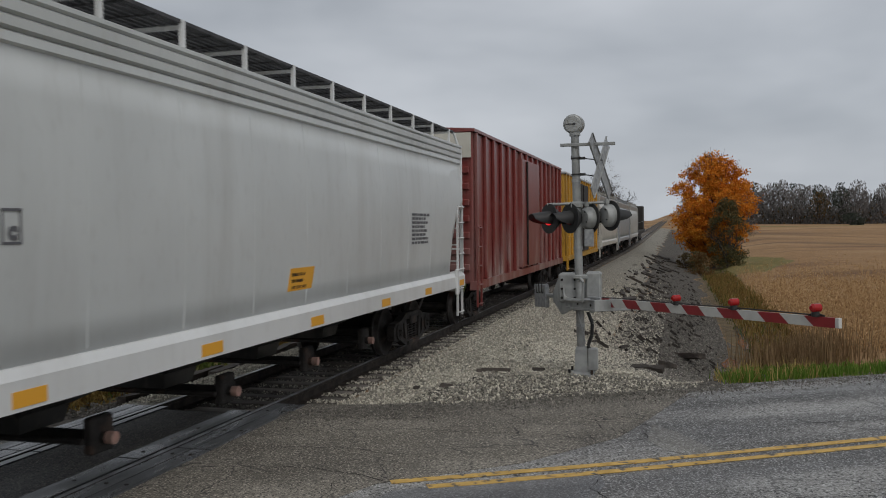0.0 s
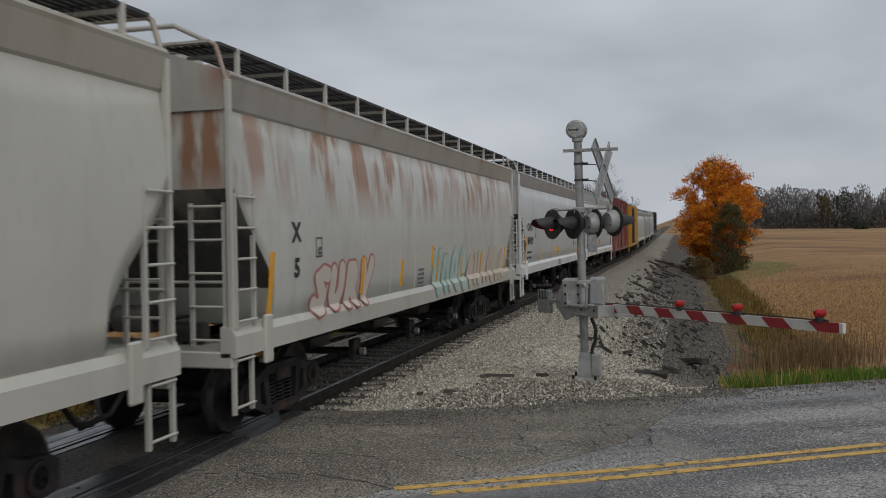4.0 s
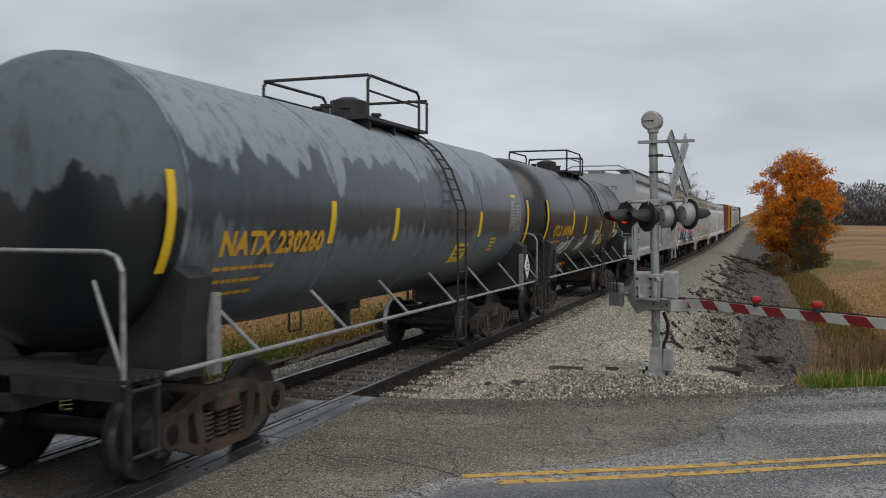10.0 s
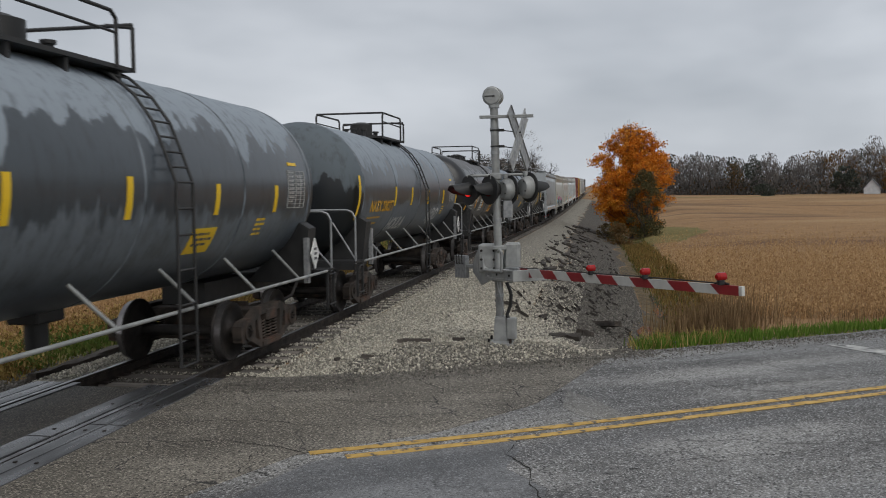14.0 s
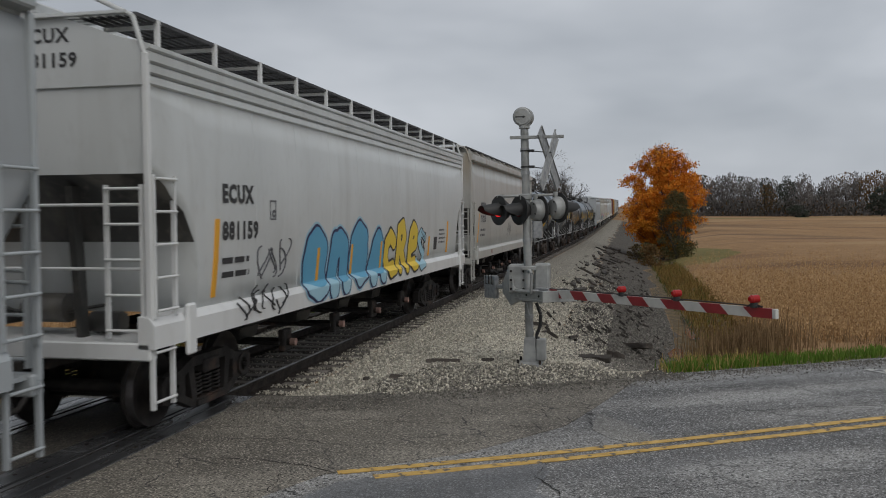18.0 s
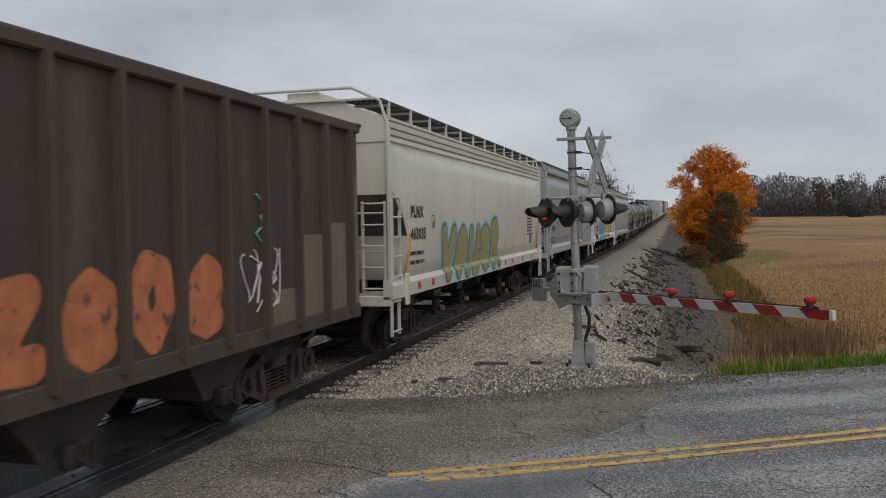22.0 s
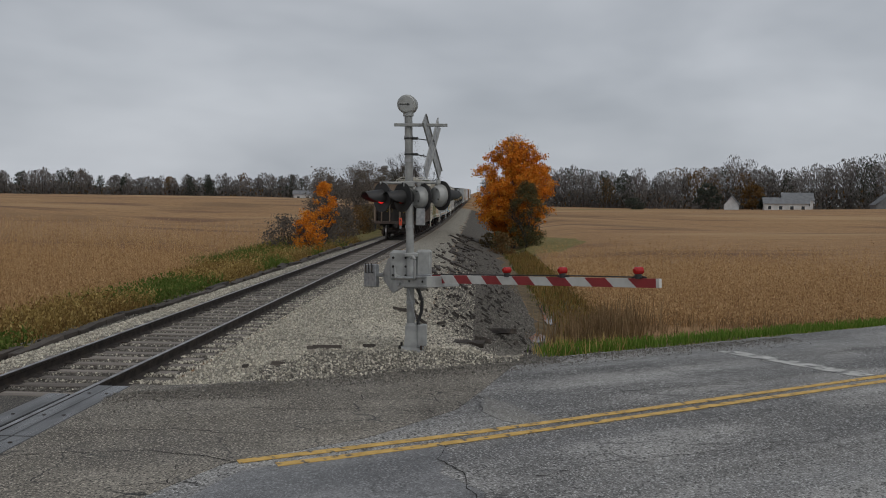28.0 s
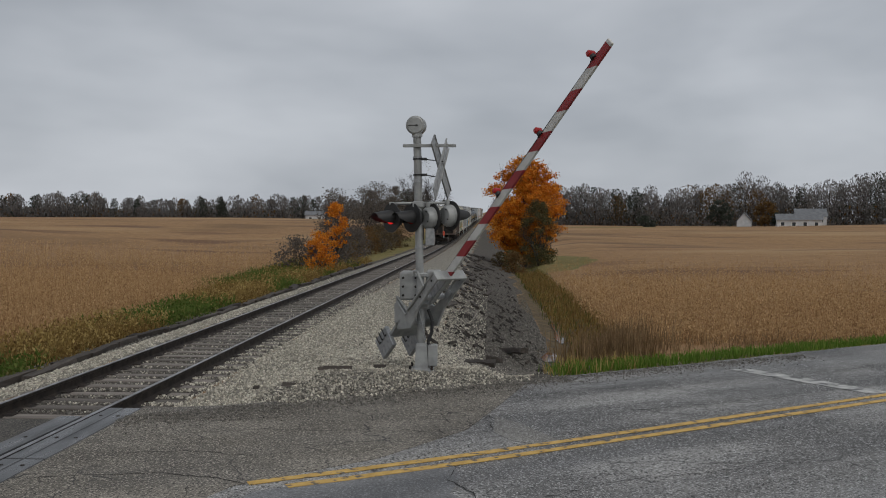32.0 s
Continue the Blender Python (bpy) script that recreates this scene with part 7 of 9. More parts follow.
for z in (0.75, 1.95, 2.32, 2.62, 3.0, 3.36):
    part("pole_clamp", Geo().cyl(up(z), up(z + 0.05), 0.072, 18), M_GALV, sig)
# bell
b = up(3.90)
bell = part("bell", Geo().cyl((b[0] - 0.02, b[1] - 0.07, b[2]), (b[0], b[1] + 0.1, b[2]), 0.15, 28).cyl((b[0] - 0.02, b[1] - 0.095, b[2]), (b[0] - 0.02, b[1] - 0.07, b[2]), 0.12, 28, 0.15).cyl(up(3.72), up(3.8), 0.085, 16), M_SILVER, sig)
part("bell_slot", Geo().box(b[0] - 0.13, b[0] + 0.03, b[1] - 0.099, b[1] - 0.094, b[2] - 0.012, b[2] + 0.004).cyl((b[0] + 0.0, b[1] - 0.1, b[2] - 0.005), (b[0], b[1] - 0.094, b[2] - 0.005), 0.018, 10), M_INK, bell)
# crossbuck on its arm, facing along the road
part("cross_arm", Geo().box(up(3.62)[0] - 0.22, up(3.62)[0] + 0.62, -0.1, -0.07, 3.55, 3.6, 0.006), M_SILVER, sig)
cb = (up(3.2)[0] + 0.36, 0.12, 3.24)
for lean, k, back in ((1, 0.19, 0.0), (-1, 0.26, 0.05)):
    # boards crossed at right angles, seen nearly along their faces
    g, deep = Geo(), math.sqrt(1 - k * k)
    along_b, wide_b = (0.424 * lean, 0.424), (0.081, -0.081 * lean)
    q = [(sa * along_b[0] + sb * wide_b[0], sa * along_b[1] + sb * wide_b[1]) for sa, sb in ((-1, -1), (-1, 1), (1, 1), (1, -1))]
    g.loft([[(cb[0] + k * u + off * deep, cb[1] + back + deep * u - off * k, cb[2] + w) for u, w in q] for off in (-0.006, 0.006)], smooth=False)
    board = part("crossbuck_board", g, M_GALV, sig, "bare metal back of a crossbuck board")
    rim = Geo()
    for sb in (-1, 1):
        r = [(sa * along_b[0] + f * sb * wide_b[0], sa * along_b[1] + f * sb * wide_b[1]) for sa, f in ((-1, 0.88), (-1, 1.0), (1, 1.0), (1, 0.88))]
        rim.loft([[(cb[0] + k * u + off * deep, cb[1] + back + deep * u - off * k, cb[2] + w) for u, w in r] for off in (0.0061, 0.02)], smooth=False)
    part("board_flange", rim, M_SILVER, board)
for z in (3.12, 3.37):
    part("mast_band", Geo().cyl(up(z - 0.012), up(z + 0.012), 0.074, 18).box(up(z)[0] + 0.06, up(z)[0] + 0.15, -0.03, 0.0, z - 0.02, z + 0.02), M_BLACK, sig, "black clamp band")
    part("crossbuck_bracket", Geo().tube([up(z, 0.1), (cb[0] + (z - 3.24) * 0.3, cb[1], z - 0.03)], 0.008), M_IRON, sig)
# lamps: two pairs back to back
HZ = 2.44
FX, FY = math.cos(radians(42)), math.sin(radians(42))
part("lamp_arm", Geo().tube([up(2.66, -0.46, -0.05), up(2.67, -0.05, 0.0)], 0.022, 8).tube([up(2.67, 0.05, 0.0), up(2.68, 0.47, 0.05)], 0.022, 8).box(up(2.6)[0] - 0.09, up(2.6)[0] + 0.09, -0.08, 0.08, 2.6, 2.7, 0.015), M_SILVER, sig)
for side, dx, dy, dz in ((-1, -0.42, -0.06, 0.0), (-1, -0.10, -0.02, 0.0), (1, 0.19, 0.04, 0.0), (1, 0.50, 0.06, 0.035)):
    f = Vector((FX * side, FY * side, 0))
    c = Vector((up(HZ)[0] + dx, dy, HZ + dz))
    lamp = part("signal_lamp", Geo().cyl(c - f * 0.13, c - f * 0.06, 0.13, 24, 0.175).cyl(c - f * 0.06, c, 0.178, 24), M_SILVER if side > 0 else M_BLACK, sig)
    part("background_disc", Geo().cyl(c + f * 0.005, c + f * 0.02, 0.235, 32), M_BLACK, lamp, "black round target disc")
    part("lens", Geo().cyl(c + f * 0.02, c + f * 0.035, 0.105, 20).cyl(c + f * 0.035, c + f * 0.05, 0.105, 20, 0.06), M_LENS if dx == -0.42 else M_LENSDIM, lamp, "red lens")
    for a in (0.5, 2.1, 3.7, 5.3):
        o = Vector((-f.y, f.x, 0)) * math.cos(a) * 0.11 + Vector((0, 0, math.sin(a) * 0.11))
        part("cover_screw", Geo().cyl(c - f * 0.142 + o, c - f * 0.10 + o, 0.012, 6), M_IRON, lamp)
    g = Geo()
    perp = Vector((-f.y, f.x, 0))
    rings = []
    for d, rr, lo in ((0.02, 0.125, -0.75), (0.14, 0.122, -0.55), (0.25, 0.118, -0.2), (0.34, 0.112, 0.3)):
        rings.append([c + f * d + Vector((0, 0, -0.1 * d)) + (perp * math.cos(t) + Vector((0, 0, 1)) * math.sin(t)) * rr for t in [lo + (math.pi - 2 * lo) * i / 16 for i in range(17)]])
    inner = [[p - (p - sum(ring, Vector()) / len(ring)).normalized() * 0.006 for p in ring] for ring in rings]
    g.loft(rings, closed=False, caps=False)
    g.loft(inner, closed=False, caps=False)
    part("hood", g, M_BLACK, lamp)
    part("lamp_hanger", Geo().tube([c - f * 0.06, c - f * 0.06 + Vector((0, 0, 0.22))], 0.028, 8).cyl(c - f * 0.06 + Vector((0, 0, 0.19)), c - f * 0.06 + Vector((0, 0, 0.25)), 0.038, 10), M_SILVER, lamp)
# small box on the mast below the lamps
part("relay_box", Geo().box(0.06, 0.2, -0.08, 0.06, 2.0, 2.27, 0.01), M_GALV, sig)
# gate mechanism
mech = part("gate_mechanism", Geo().box(-0.36, -0.02, 0.0, 0.34, 1.12, 1.58, 0.03).box(0.06, 0.3, 0.02, 0.3, 1.15, 1.6, 0.03), M_SILVER, sig, "cast gate motor housing")
for z in (1.2, 1.34, 1.48):
    part("cover_bolt", Geo().cyl((-0.3, -0.03, z), (-0.3, 0.0, z), 0.02, 8).cyl((-0.1, -0.03, z), (-0.1, 0.0, z), 0.02, 8), M_IRON, mech)
for g in (Geo().box(-0.2, 0.16, -0.14, -0.08, 1.06, 1.1, 0.008), Geo().box(-0.12, 0.1, -0.1, 0.1, 1.0, 1.16, 0.01), Geo().box(-0.12, 0.1, -0.1, 0.1, 1.5, 1.56, 0.01)):
    part("mast_bracket", g, M_SILVER, sig)
part("cable", Geo().tube([(0.1, 0.0, 0.98), (0.17, -0.02, 0.8), (0.16, -0.02, 0.62), (0.1, -0.02, 0.46), (0.13, -0.02, 0.4)], 0.028, 8), M_BLACK, sig)
part("conduit", Geo().tube([(-0.05, -0.09, 1.0), (0.0, -0.1, 0.8), (0.07, -0.1, 0.5)], 0.01, 6), M_GALV, sig)

PIVOT = (-1.28, 13.42, 1.22)
gate = thing("gate_arm", "red and white striped crossing gate arm with three red lamps", "crossing gate", pose(*PIVOT, 0, -3, -57))
GATE_L = 5.02
for k in range(13):
    x0, x1 = 0.30 + k * (GATE_L - 0.3) / 13, 0.30 + (k + 1) * (GATE_L - 0.3) / 13
    h = 0.062 - 0.012 * k / 13
    sl = -0.07
    a, bb = (sl if k else 0.0), (sl if k < 12 else 0.0)
    g = Geo()
    g.loft([[(x0 - a, y, -h), (x1 - bb, y, -h), (x1 + bb, y, h), (x0 + a, y, h)] for y in (-0.02, 0.02)], smooth=False)
    part("stripe", g, M_GATERED if k % 2 == 0 else M_GATEWHITE, gate)
part("arm_tip", Geo().box(GATE_L, GATE_L + 0.05, -0.022, 0.022, -0.05, 0.05, 0.004), M_GATEWHITE, gate, "white end cap")
for x in (2.3, 3.46, 4.76):
    lamp = part("gate_lamp", Geo().cyl((x, -0.02, 0.05), (x, -0.02, 0.1), 0.04, 10).box(x - 0.05, x + 0.05, -0.03, 0.03, 0.045, 0.075, 0.008), M_BLACK, gate)
    part("lens", Geo().cyl((x, -0.055, 0.138), (x, 0.03, 0.138), 0.044, 16).cyl((x, -0.078, 0.138), (x, -0.055, 0.138), 0.024, 16, 0.044), M_GATELAMP, lamp, "glowing red lens")
    part("bracket", Geo().tube([(x - 0.12, 0.0, 0.05), (x - 0.05, 0.0, 0.085), (x + 0.1, 0.0, 0.06)], 0.012), M_BLACK, lamp)
part("lamp_wire", Geo().tube([(0.3, 0.0, 0.07), (1.2, 0.0, 0.075), (2.1, 0.0, 0.07), (3.35, 0.0, 0.075), (4.7, 0.0, 0.065)], 0.008, 5), M_BLACK, gate)
part("arm_clamp", Geo().box(-0.05, 0.36, -0.05, 0.05, -0.07, 0.07, 0.01).cyl((0.05, -0.2, 0.0), (0.05, 0.2, 0.0), 0.05, 12), M_GALV, gate)
# yoke around the mast and the counterweight arms
for y in (-0.26, 0.26):
    g = Geo()
    g.loft([[(x, yy, z) for x, z in ((-0.75, -0.02), (-0.45, -0.22), (-0.05, -0.1), (0.2, -0.06), (0.2, 0.02), (-0.1, 0.02), (-0.3, 0.06), (-0.45, 0.34), (-0.56, 0.34), (-0.75, 0.12))] for yy in (y - 0.02, y + 0.02)], smooth=False)
    part("yoke_plate", g, M_SILVER, gate)
for y in (-0.27, 0.27):
    rail_ = part("yoke_rail", Geo().box(-0.3, 0.62, y - 0.02, y + 0.02, -0.12, -0.085, 0.004).box(-0.3, 0.62, y - 0.006, y + 0.006, -0.085, 0.02).box(-0.3, 0.62, y - 0.02, y + 0.02, 0.02, 0.05, 0.004), M_SILVER, gate)
    for x in (0.1, 0.5):
        part("rail_bolt", Geo().cyl((x, y - 0.018, -0.03), (x, y + 0.018, -0.03), 0.018, 8), M_IRON, rail_)
part("yoke_end", Geo().box(0.60, 0.64, -0.29, 0.29, -0.12, 0.05, 0.006).box(0.3, 0.62, -0.06, 0.06, -0.09, 0.04, 0.01), M_SILVER, gate)
for y in (-0.30, 0.22):
    weight = part("counterweight", Geo().box(-1.42, -1.0, y, y + 0.08, -0.14, 0.24, 0.012), M_GALV, gate, "flat galvanised counterweight plate")
    for x in (-1.10, -1.21, -1.32):
        part("weight_clip", Geo().tube([(x, y - 0.012, 0.26), (x, y - 0.012, 0.1), (x + 0.05, y - 0.012, 0.1)], 0.008), M_IRON, weight)
part("weight_arm", Geo().box(-1.05, -0.6, -0.28, 0.28, 0.03, 0.09, 0.008), M_SILVER, gate)
part("guard_loop", Geo().tube([(-0.38, -0.3, 0.0), (-0.42, -0.3, 0.3), (-0.38, -0.3, 0.36), (-0.3, -0.3, 0.02), (0.3, -0.3, 0.02), (0.32, -0.3, 0.3), (0.26, -0.3, 0.36), (0.2, -0.3, 0.32)], 0.022, 8), M_SILVER, gate)
GATE_ROWS = [(0, 2.0), (14, 2.0), (27.3, 2.0), (27.7, 2.5), (28, 4.0), (28.3, 7.2), (28.6, 10.0), (29, 13.6), (29.5, 18.4), (30, 23.2), (30.5, 28.1), (31, 32.9), (31.5, 37.7), (32, 42.5)]
# ---------------------------------------------------------------- trees, woods, weeds


def leaf_mat(name, a, b, c, rough=0.8, bend=0.0):
    m = bpy.data.materials.new(name)
    m.use_nodes = True
    n, l = m.node_tree.nodes, m.node_tree.links
    p = n["Principled BSDF"]
    geo = n.new("ShaderNodeNewGeometry")
    ramp_ = n.new("ShaderNodeValToRGB")
    ramp_.color_ramp.elements[0].color, ramp_.color_ramp.elements[1].color = (*a, 1), (*c, 1)
    e = ramp_.color_ramp.elements.new(0.5)
    e.color = (*b, 1)
    l.new(geo.outputs["Random Per Island"], ramp_.inputs["Fac"])
    l.new(ramp_.outputs["Color"], p.inputs["Base Color"])
    p.inputs["Roughness"].default_value = rough
    p.inputs["Specular IOR Level"].default_value = 0.08
    thin = n.new("ShaderNodeBsdfTranslucent")
    l.new(ramp_.outputs["Color"], thin.inputs["Color"])
    if bend:
        # leaves of a mass shade like its outside: normals leaned outwards and up
        add = n.new("ShaderNodeVectorMath")
        add.operation = "ADD"
        add.inputs[1].default_value = (0.0, -0.55 * bend, 0.8 * bend)
        nrm = n.new("ShaderNodeVectorMath")
        nrm.operation = "NORMALIZE"
        l.new(geo.outputs["Normal"], add.inputs[0])
        l.new(add.outputs["Vector"], nrm.inputs[0])
        l.new(nrm.outputs["Vector"], p.inputs["Normal"])
    both = n.new("ShaderNodeMixShader")
    both.inputs["Fac"].default_value = 0.4
    l.new(p.outputs["BSDF"], both.inputs[1])
    l.new(thin.outputs["BSDF"], both.inputs[2])
    l.new(both.outputs["Shader"], n["Material Output"].inputs["Surface"])
    return m


def cards(points, sizes, rng, upright=0.0, aspect=1.0):
    """Small four-cornered leaves at the points, turned at random."""
    n = len(points)
    a = rng.normal(size=(n, 3))
    a[:, 2] = a[:, 2] * (1 - upright)
    a /= np.linalg.norm(a, axis=1, keepdims=True) + 1e-9
    t = rng.normal(size=(n, 3))
    t[:, 2] += upright * 6
    b = t - a * (t * a).sum(1, keepdims=True)
    b /= np.linalg.norm(b, axis=1, keepdims=True) + 1e-9
    s = np.asarray(sizes)[:, None]
    a, b = np.cross(b, a) * s, b * s * aspect
    v = np.stack([points - b, points + a * 0.55, points + b, points - a * 0.55], 1).reshape(-1, 3)
    return v


def card_mesh(name, v, material):
    n = len(v) // 4
    me = bpy.data.meshes.new(name)
    me.vertices.add(n * 4)
    me.vertices.foreach_set("co", np.asarray(v, np.float32).ravel())
    me.loops.add(n * 4)
    me.loops.foreach_set("vertex_index", np.arange(n * 4, dtype=np.int32))
    me.polygons.add(n)
    me.polygons.foreach_set("loop_start", np.arange(0, n * 4, 4, dtype=np.int32))
    me.update(calc_edges=True)
    me.materials.append(material)
    return me


L_ORANGE = leaf_mat("maple_orange_leaves", (0.44, 0.125, 0.018), (0.68, 0.24, 0.026), (0.78, 0.37, 0.055))
L_AMBER = leaf_mat("maple_amber_leaves", (0.60, 0.20, 0.022), (0.76, 0.31, 0.035), (0.82, 0.45, 0.08))
L_CEDAR = leaf_mat("cedar_dark_green", (0.065, 0.07, 0.033), (0.11, 0.105, 0.05), (0.19, 0.14, 0.065))
L_BRUSH = leaf_mat("brown_brush", (0.075, 0.056, 0.036), (0.12, 0.09, 0.055), (0.17, 0.13, 0.06))
L_WOODS = leaf_mat("late_autumn_woods", (0.13, 0.123, 0.12), (0.16, 0.147, 0.142), (0.19, 0.17, 0.155), bend=0.7)
L_WOODSG = leaf_mat("dark_evergreen_woods", (0.05, 0.058, 0.05), (0.06, 0.068, 0.055), (0.072, 0.078, 0.06), bend=0.7)
L_WOODSO = leaf_mat("rusty_woods", (0.13, 0.072, 0.03), (0.165, 0.095, 0.036), (0.125, 0.09, 0.047), bend=0.7)
L_GRASS = leaf_mat("verge_grass", (0.065, 0.11, 0.022), (0.105, 0.16, 0.035), (0.18, 0.20, 0.06))
L_DRYGRASS = leaf_mat("dry_yellow_grass", (0.30, 0.21, 0.075), (0.42, 0.30, 0.11), (0.5, 0.38, 0.16))
L_CROP = leaf_mat("dry_soybean_stalks", (0.24, 0.135, 0.062), (0.43, 0.27, 0.132), (0.60, 0.41, 0.22), bend=1.0)
L_TWIG = leaf_mat("grey_twigs", (0.10, 0.09, 0.082), (0.125, 0.11, 0.097), (0.15, 0.125, 0.098), bend=0.7)
L_LAWN = leaf_mat("bright_verge_grass", (0.085, 0.155, 0.024), (0.13, 0.23, 0.036), (0.21, 0.27, 0.065))
L_WEED = leaf_mat("olive_weeds", (0.05, 0.075, 0.018), (0.09, 0.11, 0.028), (0.16, 0.14, 0.045))
L_TAN = leaf_mat("rusty_dead_weeds", (0.14, 0.085, 0.035), (0.24, 0.155, 0.055), (0.36, 0.26, 0.09))
L_REED = leaf_mat("brown_cattails", (0.15, 0.095, 0.05), (0.24, 0.16, 0.085), (0.36, 0.25, 0.14))
M_BARK = mat("grey_bark", (0.07, 0.06, 0.052), (0.035, 0.03, 0.027), 0.9, scale=6, fine=30, stretch=(1, 1, 0.3), bump=0.6)


def limb(g, p, d, length, r, depth, rng, tips):
    p, d = Vector(p), Vector(d).normalized()
    q = p + d * length
    g.cyl(p, q, max(r, 0.011), 7 if r > 0.04 else 4 if r > 0.02 else 3, max(r * 0.62, 0.007), caps=False)
    tips.append(q)
    if depth:
        for _ in range(3 if depth > 1 else 3):
            nd = (d + Vector(rng.normal(0, 0.5, 3)) + Vector((0, 0, 0.12))).normalized()
            limb(g, p + d * length * rng.uniform(0.55, 1.0), nd, length * rng.uniform(0.55, 0.8), r * 0.55, depth - 1, rng, tips)


def tree(name, at, height, width, leaves, material, label, seed, size=0.14, base=0.12, depth=3, lump=1.0, pointed=False, leaf_low=0.0, second=None):
    rng = np.random.default_rng(seed)
    x, y = at
    t = thing(name, label, "tree", Matrix.Translation((x, y, ground_z(x, y) - 0.1)))
    g, tips = Geo(), []
    h0 = height * base
    g.cyl((0, 0, 0), (0.05, 0.02, h0 + height * 0.15), height * 0.022, 9, height * 0.015)
    part("trunk", g, M_BARK, t)
    for k in range(5):
        g = Geo()
        a = k * 1.26 + rng.uniform(0, 0.6)
        limb(g, (0.03, 0, h0 + height * 0.06 * (k % 3)), (0.55 * math.cos(a), 0.55 * math.sin(a), 1.0), height * 0.26, height * 0.011, depth, rng, tips)
        part("limb", g, M_BARK, t)
    if leaves:
        lo = leaf_low + h0 * 0.6

        def half(u):
            u = np.clip(u, 0.0, 1.0)
            return width / 2 * (1.03 - u) ** 0.8 if pointed else width / 2 * np.clip(np.sin(np.pi * np.clip(u, 0, 1) ** 0.72 * 0.93 + 0.22), 0.05, 1) ** 0.62
        # clumps near the outside and some within, leaves thick round each clump
        cl = max(30, int(leaves ** 0.5 * 1.1))
        u = rng.uniform(0.02, 0.97, cl)
        a = rng.uniform(0, 2 * np.pi, cl)
        r = half(u) * np.where(rng.random(cl) < 0.75, rng.uniform(0.7, 0.97, cl), rng.uniform(0.1, 0.7, cl))
        lumps = np.stack([r * np.cos(a), r * np.sin(a), lo + (height - lo) * u], 1)
        k = rng.integers(0, cl, leaves)
        spread = width * 0.075 * lump * rng.uniform(0.6, 1.4, cl)[k]
        d = np.clip(rng.normal(0, 1, (leaves, 3)), -1.8, 1.8)
        pts = lumps[k] + d * spread[:, None] * np.array([1, 1, 0.7])
        pts[:, 2] = np.clip(pts[:, 2], 0.2 + leaf_low * 0.5, height * 1.02)
        sizes = rng.uniform(0.6, 1.3, leaves) * size
        turned = (rng.random(cl) < 0.15 + 0.55 * u)[k] if second else np.zeros(leaves, bool)
        for which, m in ((~turned, material), (turned, second)):
            if which.any():
                part("crown", card_mesh("crown", cards(pts[which], sizes[which], rng), m), None, t)
    return t




